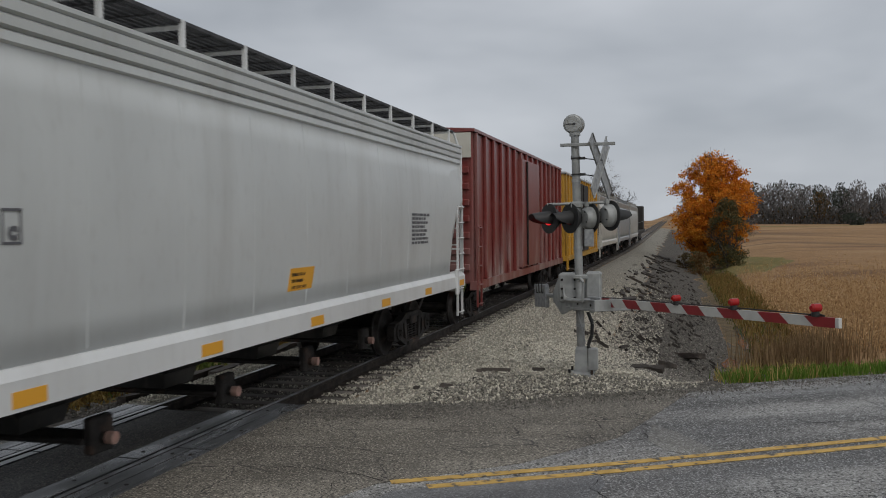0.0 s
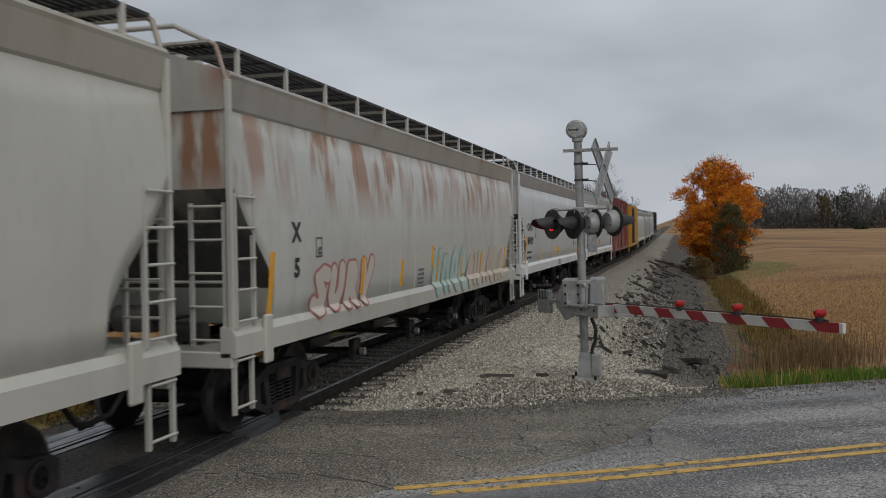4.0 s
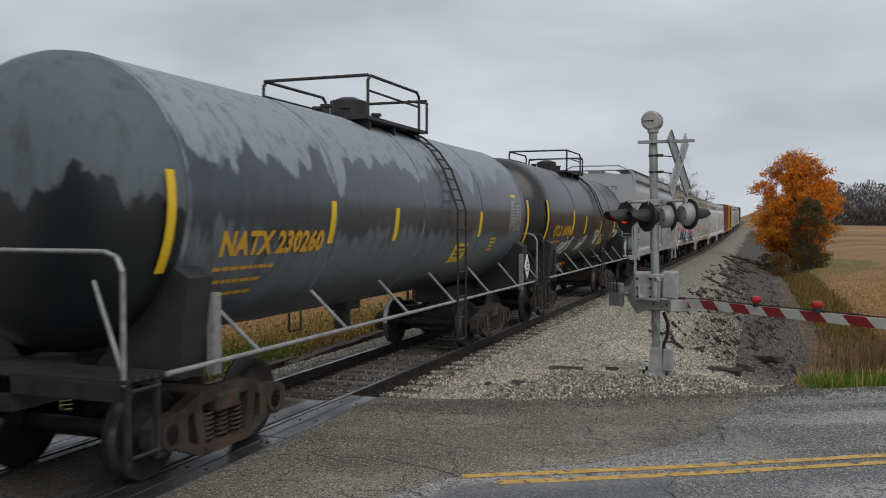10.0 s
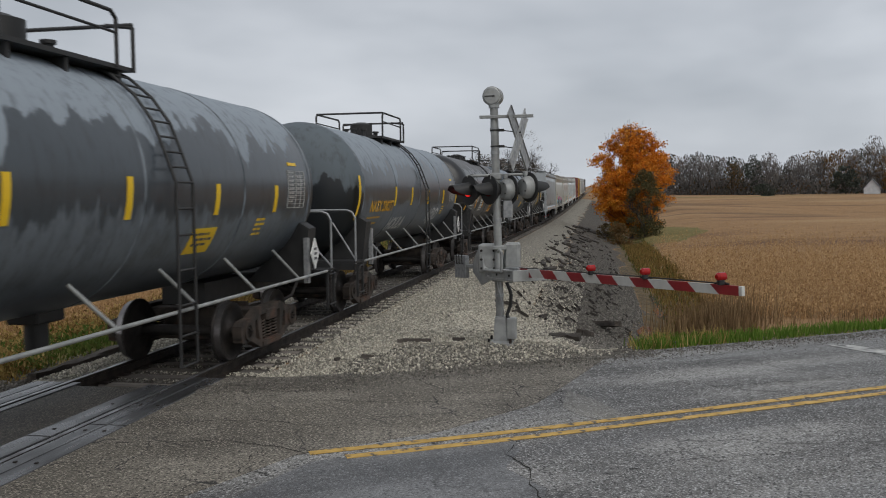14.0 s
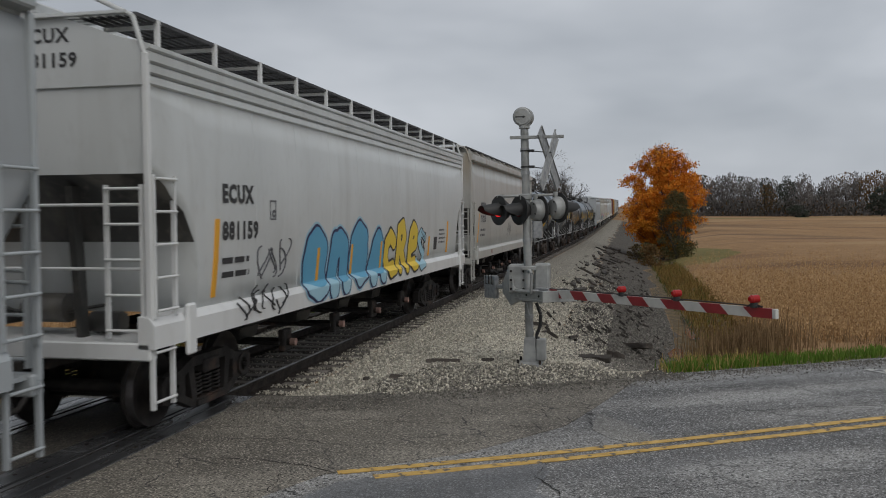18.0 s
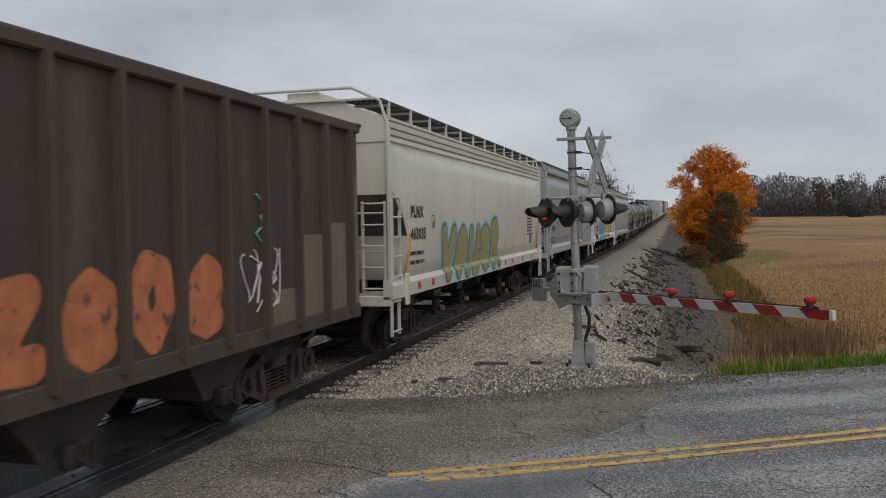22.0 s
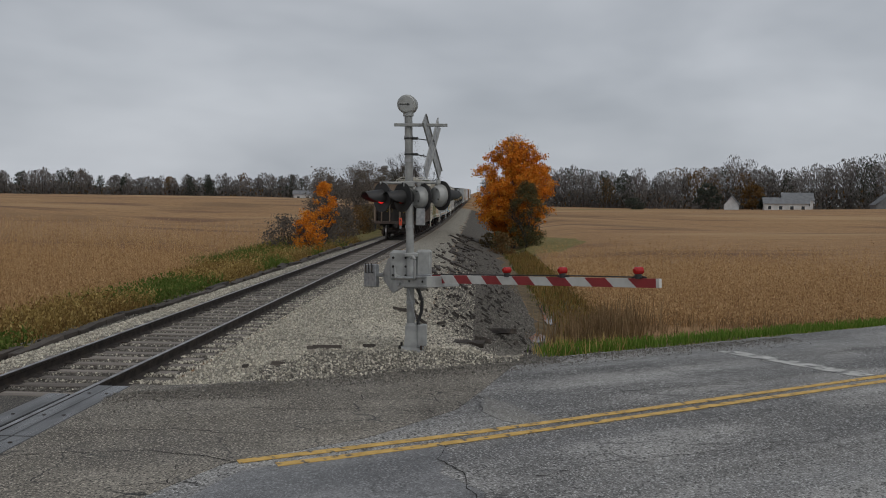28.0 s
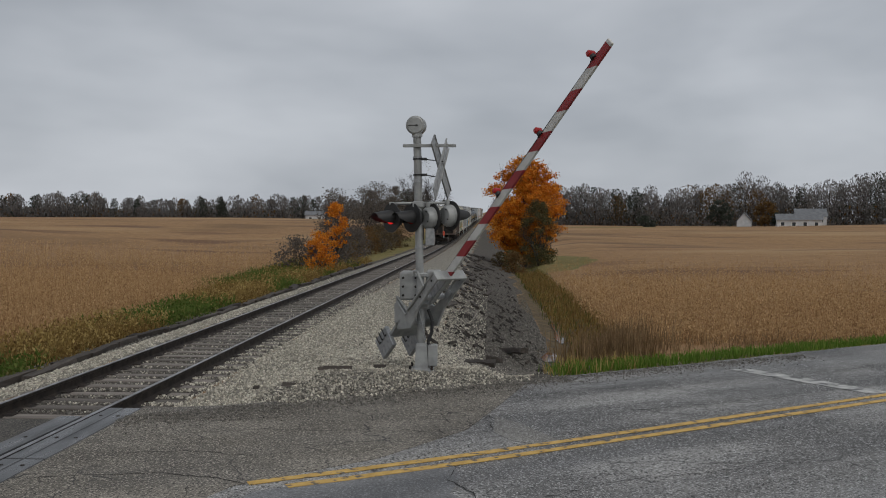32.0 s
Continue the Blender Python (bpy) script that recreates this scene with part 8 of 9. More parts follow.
def maple(at, height, width, label, seed):
    """A maple in autumn colour: limbs fan out from a short trunk, leaves hang in ragged tufts along them, bare twigs stand out at the top."""
    rng = np.random.default_rng(seed)
    x, y = at
    t = thing("maple_tree", label, "tree", Matrix.Translation((x, y, ground_z(x, y) - 0.1)))
    part("trunk", Geo().cyl((0, 0, 0), (0.05, 0.02, 1.3), 0.24, 10, 0.19).cyl((0.05, 0.02, 1.3), (0.0, 0.1, height * 0.5), 0.19, 9, 0.1), M_BARK, t)

    def reach(u):
        """Half width of the crown at a share u of its height."""
        return width / 2 * np.interp(u, [0, 0.12, 0.35, 0.6, 0.8, 0.93, 1.0], [0.55, 0.8, 0.98, 1.0, 0.78, 0.45, 0.12])
    tufts = []
    low = 0.9
    for k in range(26):
        u = (k + 0.5) / 26
        a = k * 2.4 + rng.uniform(-0.4, 0.4)
        z1 = low + (height - low) * (0.06 + 0.92 * u)
        r1 = reach(u) * rng.uniform(0.78, 1.02)
        z0 = max(0.7, z1 - 0.5 - r1 * rng.uniform(0.5, 0.9))
        g = Geo()
        pts = [Vector((r1 * v ** 1.2 * math.cos(a + 0.25 * v), r1 * v ** 1.2 * math.sin(a + 0.25 * v), z0 + (z1 - z0) * v)) for v in (0, 0.35, 0.7, 1.0)]
        for q, (p0, p1) in enumerate(zip(pts, pts[1:])):
            g.cyl(p0, p1, 0.075 - 0.02 * q, 6, 0.055 - 0.02 * q, caps=False)
        for v in np.linspace(0.25, 1.0, 10):
            c = pts[0].lerp(pts[3], v) if v < 0.5 else pts[1].lerp(pts[3], (v - 0.35) / 0.65)
            for _ in range(3):
                d = Vector(rng.normal(0, 0.42, 3)) + Vector((0, 0, 0.3))
                e = c + d * rng.uniform(0.6, 1.3)
                g.cyl(c, e, 0.014, 3, 0.008, caps=False)
                if math.hypot(e.x, e.y) < reach(min(1, max(0, (e.z - low) / (height - low)))) * 1.08 and e.z < height * 0.99:
                    tufts.append((e, u))
        part("limb", g, M_BARK, t)
    g = Geo()
    for _ in range(110):
        a, r = rng.uniform(0, 6.28), abs(rng.normal(0, width * 0.2))
        z = height * (0.97 - 0.35 * (r / width * 2) ** 2) - rng.uniform(0.3, 1.2)
        g.cyl((r * math.cos(a), r * math.sin(a), z), (r * 1.12 * math.cos(a) + rng.normal(0, 0.15), r * 1.12 * math.sin(a), z + rng.uniform(0.6, 1.35)), 0.013, 3, 0.006, caps=False)
    bare = part("bare_twig", g, M_BARK, t)
    bare["kind"] = "stuff"
    c = np.array([tuple(q) for q, _ in tufts])
    n = 60000
    k = rng.integers(0, len(c), n)
    spread = rng.uniform(0.13, 0.34, len(c))[k]
    pts = c[k] + np.clip(rng.normal(0, 1, (n, 3)), -1.9, 1.9) * spread[:, None] * np.array([1, 1, 0.62])
    keep = rng.random(n) < np.interp(pts[:, 2] / height, [0, 0.8, 0.97, 1.05], [1, 1, 0.4, 0.1])
    pts, k = pts[keep], k[keep]
    gold = (rng.random(len(c)) < 0.35)[k]
    sizes = rng.uniform(0.5, 1.25, len(pts)) * 0.105
    for which, m in ((~gold, L_ORANGE), (gold, L_AMBER)):
        part("crown", card_mesh("crown", cards(pts[which], sizes[which], rng), m), None, t)


maple((2.65, 77), 9.9, 7.1, "orange autumn maple tree beside the field", 3)
tree("cedar_tree", (3.6, 73), 5.8, 3.1, 9000, L_CEDAR, "dark olive cedar in front of the orange maple", 5, 0.075, base=0.03, lump=1.0)
tree("shrub", (1.2, 70), 1.7, 1.6, 1800, L_CEDAR, "olive-brown shrub at the foot of the maple", 16, 0.07, base=0.05, depth=2, lump=1.2)
tree("shrub", (1.4, 66), 1.7, 2.0, 1800, L_WOODSO, "low rust-brown shrub on the bank", 6, 0.07, base=0.05, depth=1)
tree("shrub", (0.4, 71), 1.4, 1.6, 1200, L_BRUSH, "low brown shrub on the bank", 7, 0.07, base=0.05, depth=1)
tree("bare_tree", (-10.8, 130), 12.6, 6.4, 700, L_BRUSH, "bare grey tree with a few last leaves", 8, 0.07, depth=5)
tree("sapling", (-10.3, 49.5), 2.6, 2.0, 2600, L_ORANGE, "low orange sapling beside the track", 11, 0.065, base=0.08, depth=2)
tree("sapling", (-9.9, 52.5), 4.3, 1.6, 2600, L_ORANGE, "orange leaning sapling beside the track", 12, 0.065, base=0.2, depth=2, leaf_low=1.0)
rng = np.random.default_rng(21)
for k in range(13):
    y = 51 + k * 4.4
    tree("brush", (-9.7 - rng.uniform(0.2, 2.0) - 0.012 * y, y), rng.uniform(1.9, 2.6) + 0.018 * (y - 50), rng.uniform(2.4, 3.4), 2600, (L_BRUSH, L_TWIG, L_TWIG, L_WOODSO)[k % 4 if k else 1], "brown thin-leaved brush along the track", 30 + k, 0.07, base=0.05, depth=3, lump=1.3)
for k in range(16):
    y = 118 + k * 12
    for s in (-1, 1):
        if s > 0 and y < 132:
            continue
        tree("roadside_tree", (TRACK + s * (8 + rng.uniform(0, 7)) - (5 if s < 0 else 0), y), rng.uniform(5.2, 7.2) + 0.010 * y, rng.uniform(5, 7), 2400, (L_TWIG, L_TWIG, L_WOODSG, L_TWIG)[k % 4 if rng.random() < 0.5 else 0], "far autumn tree beside the railway", 60 + k * 2 + (s > 0), 0.13, depth=2, lump=1.4)


def woods(name, spans, gap, label, seed, mats, twigs=520):
    """A belt of late autumn trees: each has a trunk that forks into limbs and a thin crown of twigs; brush fills the foot of the belt."""
    rng = np.random.default_rng(seed)
    sets = {k: [] for k in range(len(mats))}
    trunks = Geo()
    for x0, y0, x1, y1, h0, h1 in spans:
        length = math.hypot(x1 - x0, y1 - y0)
        for k in range(int(length / gap)):
            u = (k + rng.random()) * gap / length
            px_, py_ = x0 + (x1 - x0) * u, y0 + (y1 - y0) * u + rng.uniform(0, 18)
            swell = noise.noise((px_ * 0.03, seed, 0.0))
            h = (h0 + (h1 - h0) * rng.beta(1.6, 1.6)) * (1 + 0.28 * swell)
            z0, w = field_z(px_, py_) - 0.3, h * rng.uniform(0.24, 0.40)
            tone = rng.random() + 0.25 * noise.noise((px_ * 0.04, 3.0, seed))
            kind = 2 if tone > 0.9 else 1 if tone < 0.16 else 0
            base = 0.08 if kind == 1 else rng.uniform(0.08, 0.26)
            n = int(twigs * (1.5 if kind else 1.0) * (w / 3.5) ** 0.5)
            v = rng.beta(1.5, 1.25, n)
            body = np.sin(np.pi * np.clip(0.12 + 0.86 * v, 0, 1)) ** 0.6 if kind != 1 else np.clip(1.08 - v, 0, 1) ** 0.55
            a, r = rng.uniform(0, 2 * np.pi, n), w * body * rng.random(n) ** 0.6
            pts = np.stack([px_ + r * np.cos(a), py_ + r * np.sin(a), z0 + h * (base + (1 - base) * v)], 1)
            sets[kind].append(cards(pts, rng.uniform(0.2, 0.42, n) * (0.7 if kind == 0 else 0.85), rng, upright=0.5, aspect=2.4 if kind == 0 else 1.3))
            fork = (px_ + rng.uniform(-0.4, 0.4), py_, z0 + h * 0.5)
            trunks.cyl((px_, py_, z0), fork, 0.17, 4, 0.11, caps=False)
            for _ in range(3):
                trunks.cyl(fork, (fork[0] + rng.uniform(-0.6, 0.6) * w, py_, z0 + h * rng.uniform(0.78, 0.97)), 0.09, 3, 0.03, caps=False)
        n = int(length * 170)
        u, v = rng.random(n), rng.random(n) ** 1.5
        x, y = x0 + (x1 - x0) * u, y0 + (y1 - y0) * u + rng.uniform(0, 20, n)
        top = np.array([(h0 * 0.62) * (1 + 0.5 * noise.noise((q * 0.07, 1.0, seed)) + 0.4 * noise.noise((q * 0.3, 2.0, seed))) for q in x])
        z = np.array([field_z(q, w) for q, w in zip(x, y)]) - 0.3 + v * top
        pts, kinds_ = np.stack([x, y, z], 1), rng.choice(len(mats), n, p=(0.8, 0.12, 0.08))
        for k in sets:
            w = kinds_ == k
            sets[k].append(cards(pts[w], rng.uniform(0.25, 0.55, w.sum()), rng, upright=0.3, aspect=1.5))
    for k, m in enumerate(mats):
        tagged(new(name, card_mesh(name, np.concatenate(sets[k]), m)), label, "woods", kind="stuff")
    tr = bpy.data.meshes.new("woods_trunks")
    tr.from_pydata(trunks.v, [], trunks.f)
    tr.materials.append(M_BARK)
    tagged(new("woods_trunks", tr), "thin grey trunks of the far woods", "woods", kind="stuff")


WM = (L_WOODS, L_WOODSG, L_WOODSO)
woods("far_woods", [(-420, 230, -300, 262, 9, 14), (-300, 262, -190, 285, 7, 11), (-190, 285, -22, 335, 6.5, 9.5)], 1.15, "bare grey-brown far woods beyond the field", 71, WM, 230)
woods("far_woods", [(12, 330, 62, 318, 11, 17), (62, 318, 92, 322, 9, 15), (92, 322, 190, 300, 13, 20), (190, 300, 330, 240, 12, 18)], 1.1, "bare brown far woods with some colour behind the farm", 72, WM, 330)

# ---------------------------------------------------------------- ground cover


def scatter(name, count, place, h0, h1, material, label, seed, width=0.02, lean=0.25, category="grass", per=3):
    """Upright blades in tufts; place(rng) gives x, y."""
    rng = np.random.default_rng(seed)
    vs = []
    for _ in range(count):
        q = place(rng)
        if q is None:
            continue
        x, y = q
        z = ground_z(x, y)
        for _ in range(per):
            h = rng.uniform(h0, h1)
            a = rng.uniform(0, 2 * math.pi)
            bx, by = x + rng.normal(0, 0.06), y + rng.normal(0, 0.06)
            lx, ly = rng.normal(0, lean * h, 2)
            wx, wy = math.cos(a) * width, math.sin(a) * width
            vs += [(bx - wx, by - wy, z - 0.03), (bx + wx, by + wy, z - 0.03), (bx + lx + wx * 0.35, by + ly + wy * 0.35, z + h), (bx + lx - wx * 0.35, by + ly - wy * 0.35, z + h)]
    return tagged(new(name, card_mesh(name, vs, material)), label, category, kind="stuff")


def verge(rng):
    s, o = rng.uniform(2.6, 42), 3.75 + abs(rng.normal(0, 1.0))
    x, y, _ = along(s, o)
    return (x, y) if x > 0.7 and o < 6.3 else None


def verge_dry(rng):
    s, o = rng.uniform(3.0, 40), 3.7 + abs(rng.normal(0, 1.4))
    x, y, _ = along(s, o)
    return (x, y) if x > 0.5 + rng.uniform(0, 0.3) and o < 7.2 and (x < 2.2 or o > 5.0) else None


scatter("verge_grass", 9000, verge, 0.06, 0.2, L_LAWN, "bright green grass along the road edge", 81, 0.012)
scatter("dry_grass", 3200, verge_dry, 0.08, 0.30, L_DRYGRASS, "dry yellow grass at the road edge", 82, 0.010)
scatter("bank_weeds", 3200, lambda r: (lambda y: (r.uniform(2.3, 4.0) - 0.015 * (y - 20), y))(r.uniform(20, 66)), 0.06, 0.3, L_TAN, "dry weeds along the ditch", 83, 0.016)
scatter("bank_weeds", 700, lambda r: (lambda y: (r.uniform(2.1, 4.1) - 0.015 * (y - 20), y))(r.uniform(22, 70)), 0.08, 0.3, L_WEED, "green weeds along the ditch", 84, 0.016)
scatter("cattails", 420, lambda r: (3.0 + r.normal(0, 0.6), 23.2 + r.normal(0, 1.0)), 0.45, 1.05, L_REED, "brown cattails at the end of the ditch", 85, 0.014, 0.12)
scatter("cattails", 700, lambda r: (4.2 + r.uniform(0, 22), 22.4 + r.uniform(0, 3.0)), 0.15, 0.42, L_REED, "brown reeds at the field edge", 86, 0.012, 0.15)
left_edge = lambda y: TRACK - 5.2 - 2.6 * ramp(y, 25, 60)
def bank(lo, hi):
    def place(r):
        y = r.uniform(11, 64)
        x = r.uniform(left_edge(y) - 0.4, TRACK - 3.1)
        green = noise.noise((x * 0.3, y * 0.17, 4.0)) + 0.45 * math.exp(-((y - 26) / 6) ** 2) + 0.25 * math.exp(-((y - 46) / 8) ** 2) - 0.22
        return (x, y) if lo < green < hi else None
    return place


scatter("track_weeds", 3600, bank(0.05, 1.0), 0.06, 0.28, L_WEED, "green grass beside the track", 87, 0.012)
scatter("track_weeds", 5200, bank(-1.0, 0.12), 0.08, 0.45, L_TAN, "dry yellow grass beside the track", 88, 0.010)
scatter("track_weeds", 3000, lambda r: (-12.2 + r.normal(0, 0.9), r.uniform(38, 64)), 0.2, 0.5, L_GRASS, "tall green weeds on the bank by the field", 95, 0.025)


def leaves(name, count, place, low, high, size, material, label, seed, category, per=6, wide=0.1):
    """Leafy plants: small leaves round each stalk."""
    rng = np.random.default_rng(seed)
    pts = []
    for _ in range(count):
        q = place(rng)
        if q is None:
            continue
        x, y = q
        z, h = ground_z(x, y), rng.uniform(low, high)
        for k in range(per):
            u = (k + rng.random()) / per
            pts.append((x + rng.normal(0, wide), y + rng.normal(0, wide), z + 0.02 + h * u))
    pts = np.array(pts)
    v = cards(pts, rng.uniform(0.6, 1.4, len(pts)) * size, rng, upright=0.25, aspect=1.3)
    return tagged(new(name, card_mesh(name, v, material)), label, category, kind="stuff")


def left_field(r):
    y = 9 + abs(r.normal(0, 24))
    return (left_edge(y) - 0.5 - abs(r.normal(0, 1)) * (6 + y * 0.25), y)


def right_field(r):
    return (3.5 + abs(r.normal(0, 1)) * 16, 24.3 + abs(r.normal(0, 16)))


leaves("soybean_crop", 26000, left_field, 0.3, 0.66, 0.034, L_CROP, "dry brown soybean plants in the field", 89, "crop", 7, 0.08)
leaves("soybean_crop", 16000, right_field, 0.2, 0.45, 0.036, L_CROP, "dry brown soybean plants in the field", 90, "crop", 6)
scatter("soybean_stalks", 13000, left_field, 0.35, 0.78, L_CROP, "thin dry stalks over the crop", 191, 0.006, 0.10, "crop", 3)
scatter("soybean_stalks", 7000, right_field, 0.25, 0.5, L_CROP, "thin dry stalks over the crop", 196, 0.006, 0.12, "crop", 3)
leaves("bank_plants", 3600, bank(0.04, 1.0), 0.1, 0.45, 0.042, L_GRASS, "leafy green weeds on the bank by the track", 192, "weeds", 9, 0.13)
leaves("bank_plants", 4600, bank(-1.0, 0.12), 0.1, 0.55, 0.036, L_TAN, "rusty dead weeds on the bank by the track", 193, "weeds", 9, 0.13)
leaves("bank_plants", 2600, bank(-0.6, 0.25), 0.2, 0.62, 0.034, L_DRYGRASS, "yellow goldenrod on the bank", 194, "weeds", 9, 0.09)
# ---------------------------------------------------------------- ties, ballast, crossing panels
tie_mesh = Geo().box(-1.28, 1.28, -0.115, 0.115, -0.33, -0.165, 0.012).mesh("tie")
tie_mesh.materials.append(M_TIE)
bed = thing("track_bed", "wooden railway ties under the rails", "track", kind="structure")
rnd = random.Random(4)
for k in range(290):
    y = 10.95 + k * 0.52
    part("tie", tie_mesh, None, bed, at=pose(TRACK + rnd.uniform(-0.05, 0.05), y + rnd.uniform(-0.03, 0.03), track_z(y) + rnd.uniform(-0.012, 0.008), 0, 0, rnd.uniform(-1.2, 1.2)))
g = Geo()
for k in range(300):
    y = 10.95 + (290 + k) * 0.52
    g.box(TRACK - 1.28, TRACK + 1.28, y - 0.115, y + 0.115, track_z(y) - 0.33, track_z(y) - 0.165)
far_ties = part("far_tie", g, M_TIE, bed)
far_ties["kind"] = "stuff"
g = Geo()
for k in range(170):
    y = 10.95 + k * 0.52
    for x in RAIL_X:
        g.box(x - 0.17, x + 0.17, y - 0.09, y + 0.09, track_z(y) - 0.166, track_z(y) - 0.155)
tp = part("tie_plate", g, M_RAIL, bed)
tp["kind"] = "stuff"

crossing = thing("crossing_surface", "grey worn crossing panels along the rails", "crossing", kind="structure")
for x0, x1 in ((-5.30, -5.10), (-5.09, -4.87), (-5.70, -5.42), (-6.78, -6.66), (-7.12, -6.91), (-7.34, -7.13)):
    for k in range(6):
        y1 = 10.76 - k * 2.44 - (0.5 if x0 < -5.4 else 0)
        part("panel", Geo().box(x0, x1, y1 - 2.42, y1, -0.2, -0.004, 0.008), M_PANEL, crossing)
part("infill", Geo().box(-6.65, -5.71, -4, 10.1, -0.2, -0.014), M_INFILL, crossing)
part("infill", Geo().box(-11.5, -7.35, -4, 8.6, -0.2, -0.012), M_APRON, crossing)
for x0 in (-5.2, -4.98, -5.56):
    for k in range(12):
        part("panel_screw", Geo().cyl((x0, 10.3 - k * 1.1, -0.004), (x0, 10.3 - k * 1.1, 0.001), 0.022, 8), M_RAIL, crossing)


def top_z(x, y):
    """Height of the ground, or of the asphalt where that covers it."""
    return max(ground_z(x, y), -0.008) if road_d(x, y) < 3.5 and x > -4.9 else ground_z(x, y)


def stones(name, count, place, s0, s1, material, label, seed):
    rng = np.random.default_rng(seed)
    base = np.array([(1, 0, 0), (-1, 0, 0), (0, 1, 0), (0, -1, 0), (0, 0, 1), (0, 0, -1)], float)
    faces = np.array([(0, 2, 4), (2, 1, 4), (1, 3, 4), (3, 0, 4), (2, 0, 5), (1, 2, 5), (3, 1, 5), (0, 3, 5)])
    V = []
    for _ in range(count):
        q = place(rng)
        if q is None:
            continue
        x, y = q
        s = rng.uniform(s0, s1)
        m = rng.normal(size=(3, 3))
        u, _, w = np.linalg.svd(m)
        pts = (base * rng.uniform(0.65, 1.2, (6, 1)) * np.array([s, s * 0.8, s * 0.6])) @ (u @ w)
        V.append(pts + np.array([x, y, top_z(x, y) + 0.008 + s * 0.3]))
    n = len(V)
    v = np.concatenate(V)
    f = (faces[None] + np.arange(n)[:, None, None] * 6).reshape(-1, 3)
    me = bpy.data.meshes.new(name)
    me.from_pydata(v.tolist(), [], f.tolist())
    me.materials.append(material)
    return tagged(new(name, me), label, "gravel", kind="stuff")


def shoulder(r):
    y = 11.2 + abs(r.normal(0, 11))
    x = r.uniform(TRACK - 2.1, TRACK + 6.0 - 1.8 * ramp(y, 16, 26) + r.normal(0, 0.4))
    tie = abs((y - 10.95 + 0.26) % 0.52 - 0.26) < 0.14
    if abs(x - TRACK) < 1.36 and (tie or (abs(x - TRACK) < 0.72 and r.random() < 0.7)):
        return None
    return (x, y) if road_d(x, y) > 3.35 + 0.9 * ramp(x, -3.0, -4.6) and not (abs(x - RAIL_X[0]) < 0.09 or abs(x - RAIL_X[1]) < 0.09) else None


stones("ballast_gravel", 60000, shoulder, 0.010, 0.032, M_STONE, "pale crushed limestone ballast beside the rails", 91)
stones("ballast_gravel", 9000, lambda r: (lambda y: (TRACK + r.uniform(-0.7, 0.7), 10.95 + y * 0.52 + r.uniform(0.14, 0.38)))(int(abs(r.normal(0, 45)))), 0.012, 0.03, M_DARKSTONE, "grimy stones between the ties", 100)
stones("bank_rubble", 8000, lambda r: (TRACK + r.uniform(3.2, 5.6), 14.6 + abs(r.normal(0, 13))), 0.012, 0.038, M_STONE, "pale stones between the dark rubble", 96)
stones("bank_rubble", 17000, lambda r: (TRACK + 7.5 - abs(r.normal(0, 1.5)), 14.6 + abs(r.normal(0, 13))), 0.012, 0.042, M_DARKSTONE, "dark dirty rubble on the bank", 92)
stones("shoulder_gravel", 9000, lambda r: (lambda s, o: along(s, o)[:2])(r.uniform(-1, 11), 3.35 + r.normal(0, 0.3)), 0.006, 0.02, M_DARKSTONE, "dark gravel at the asphalt edge", 93)
stones("shoulder_gravel", 3000, lambda r: (lambda x: (x, 10.75 + 0.5 * (x + 4.8) * (0.9 if x > -3.5 else 0.5) + abs(r.normal(0, 0.3)) - 0.15))(r.uniform(-4.8, 0.3)), 0.006, 0.02, M_DARKSTONE, "loose chips at the asphalt edge", 94)

stones("shoulder_gravel", 5000, lambda r: (lambda x: (x, 12.0 + 0.42 * (x + 2) + r.uniform(-0.2, 1.1)))(r.uniform(-3.6, 0.9)), 0.006, 0.022, M_DARKSTONE, "dirty gravel round the signal", 98)

# old ties thrown on the banks
M_OLDTIE = mat("rotten_tie_wood", (0.032, 0.027, 0.023), (0.08, 0.067, 0.057), 0.9, scale=4, fine=40, stretch=(0.3, 3, 3), bump=0.7, random_value=0.35)


def old_tie(x, y, length, yaw, pitch=0.0, roll=0.0, lift=0.06, slope=False):
    rnd2 = random.Random(int(x * 100) + int(y * 10))
    g = Geo()
    rings = []
    for i in range(6):
        u = -length / 2 + length * i / 5
        j = lambda: rnd2.uniform(-0.018, 0.018)
        rings.append([(u + j(), -0.09 + j(), -0.07 + j()), (u + j(), 0.09 + j(), -0.07 + j()), (u + j(), 0.09 + j(), 0.07 + j()), (u + j(), -0.09 + j(), 0.07 + j())])
    g.loft(rings, smooth=False)
    m = pose(x, y, ground_z(x, y) + lift, roll, pitch, yaw)
    if slope:
        gx = (ground_z(x + 0.5, y) - ground_z(x - 0.5, y))
        m = Matrix.Translation(m.translation) @ Matrix.Rotation(-math.atan(gx), 4, "Y") @ pose(0, 0, 0, roll, pitch, yaw)
    ob = part("discarded_tie", g, M_OLDTIE, at=m)
    tagged(ob, "rotten dark railway tie thrown on the bank", "railway tie", "discarded ties")


rnd = random.Random(8)
for k in range(44):
    y = 31 + k * 1.15
    d = rnd.uniform(3.9, 5.9) - 0.01 * (y - 26)
    old_tie(TRACK + d, y, rnd.uniform(0.8, 2.3), 100 + rnd.uniform(-22, 22), 0, rnd.uniform(-6, 6), 0.03, slope=True)
for k in range(34):
    y = 12.8 + k * 1.35
    old_tie(TRACK - 2.65 + rnd.uniform(-0.3, 0.2), y, rnd.uniform(1.2, 2.5), 90 + rnd.uniform(-10, 10), 0, 0, 0.06)
old_tie(0.15, 23.2, 2.3, 110, 8, 10, 0.08)
old_tie(-0.25, 20.6, 0.55, 60, 15, 0, 0.07)
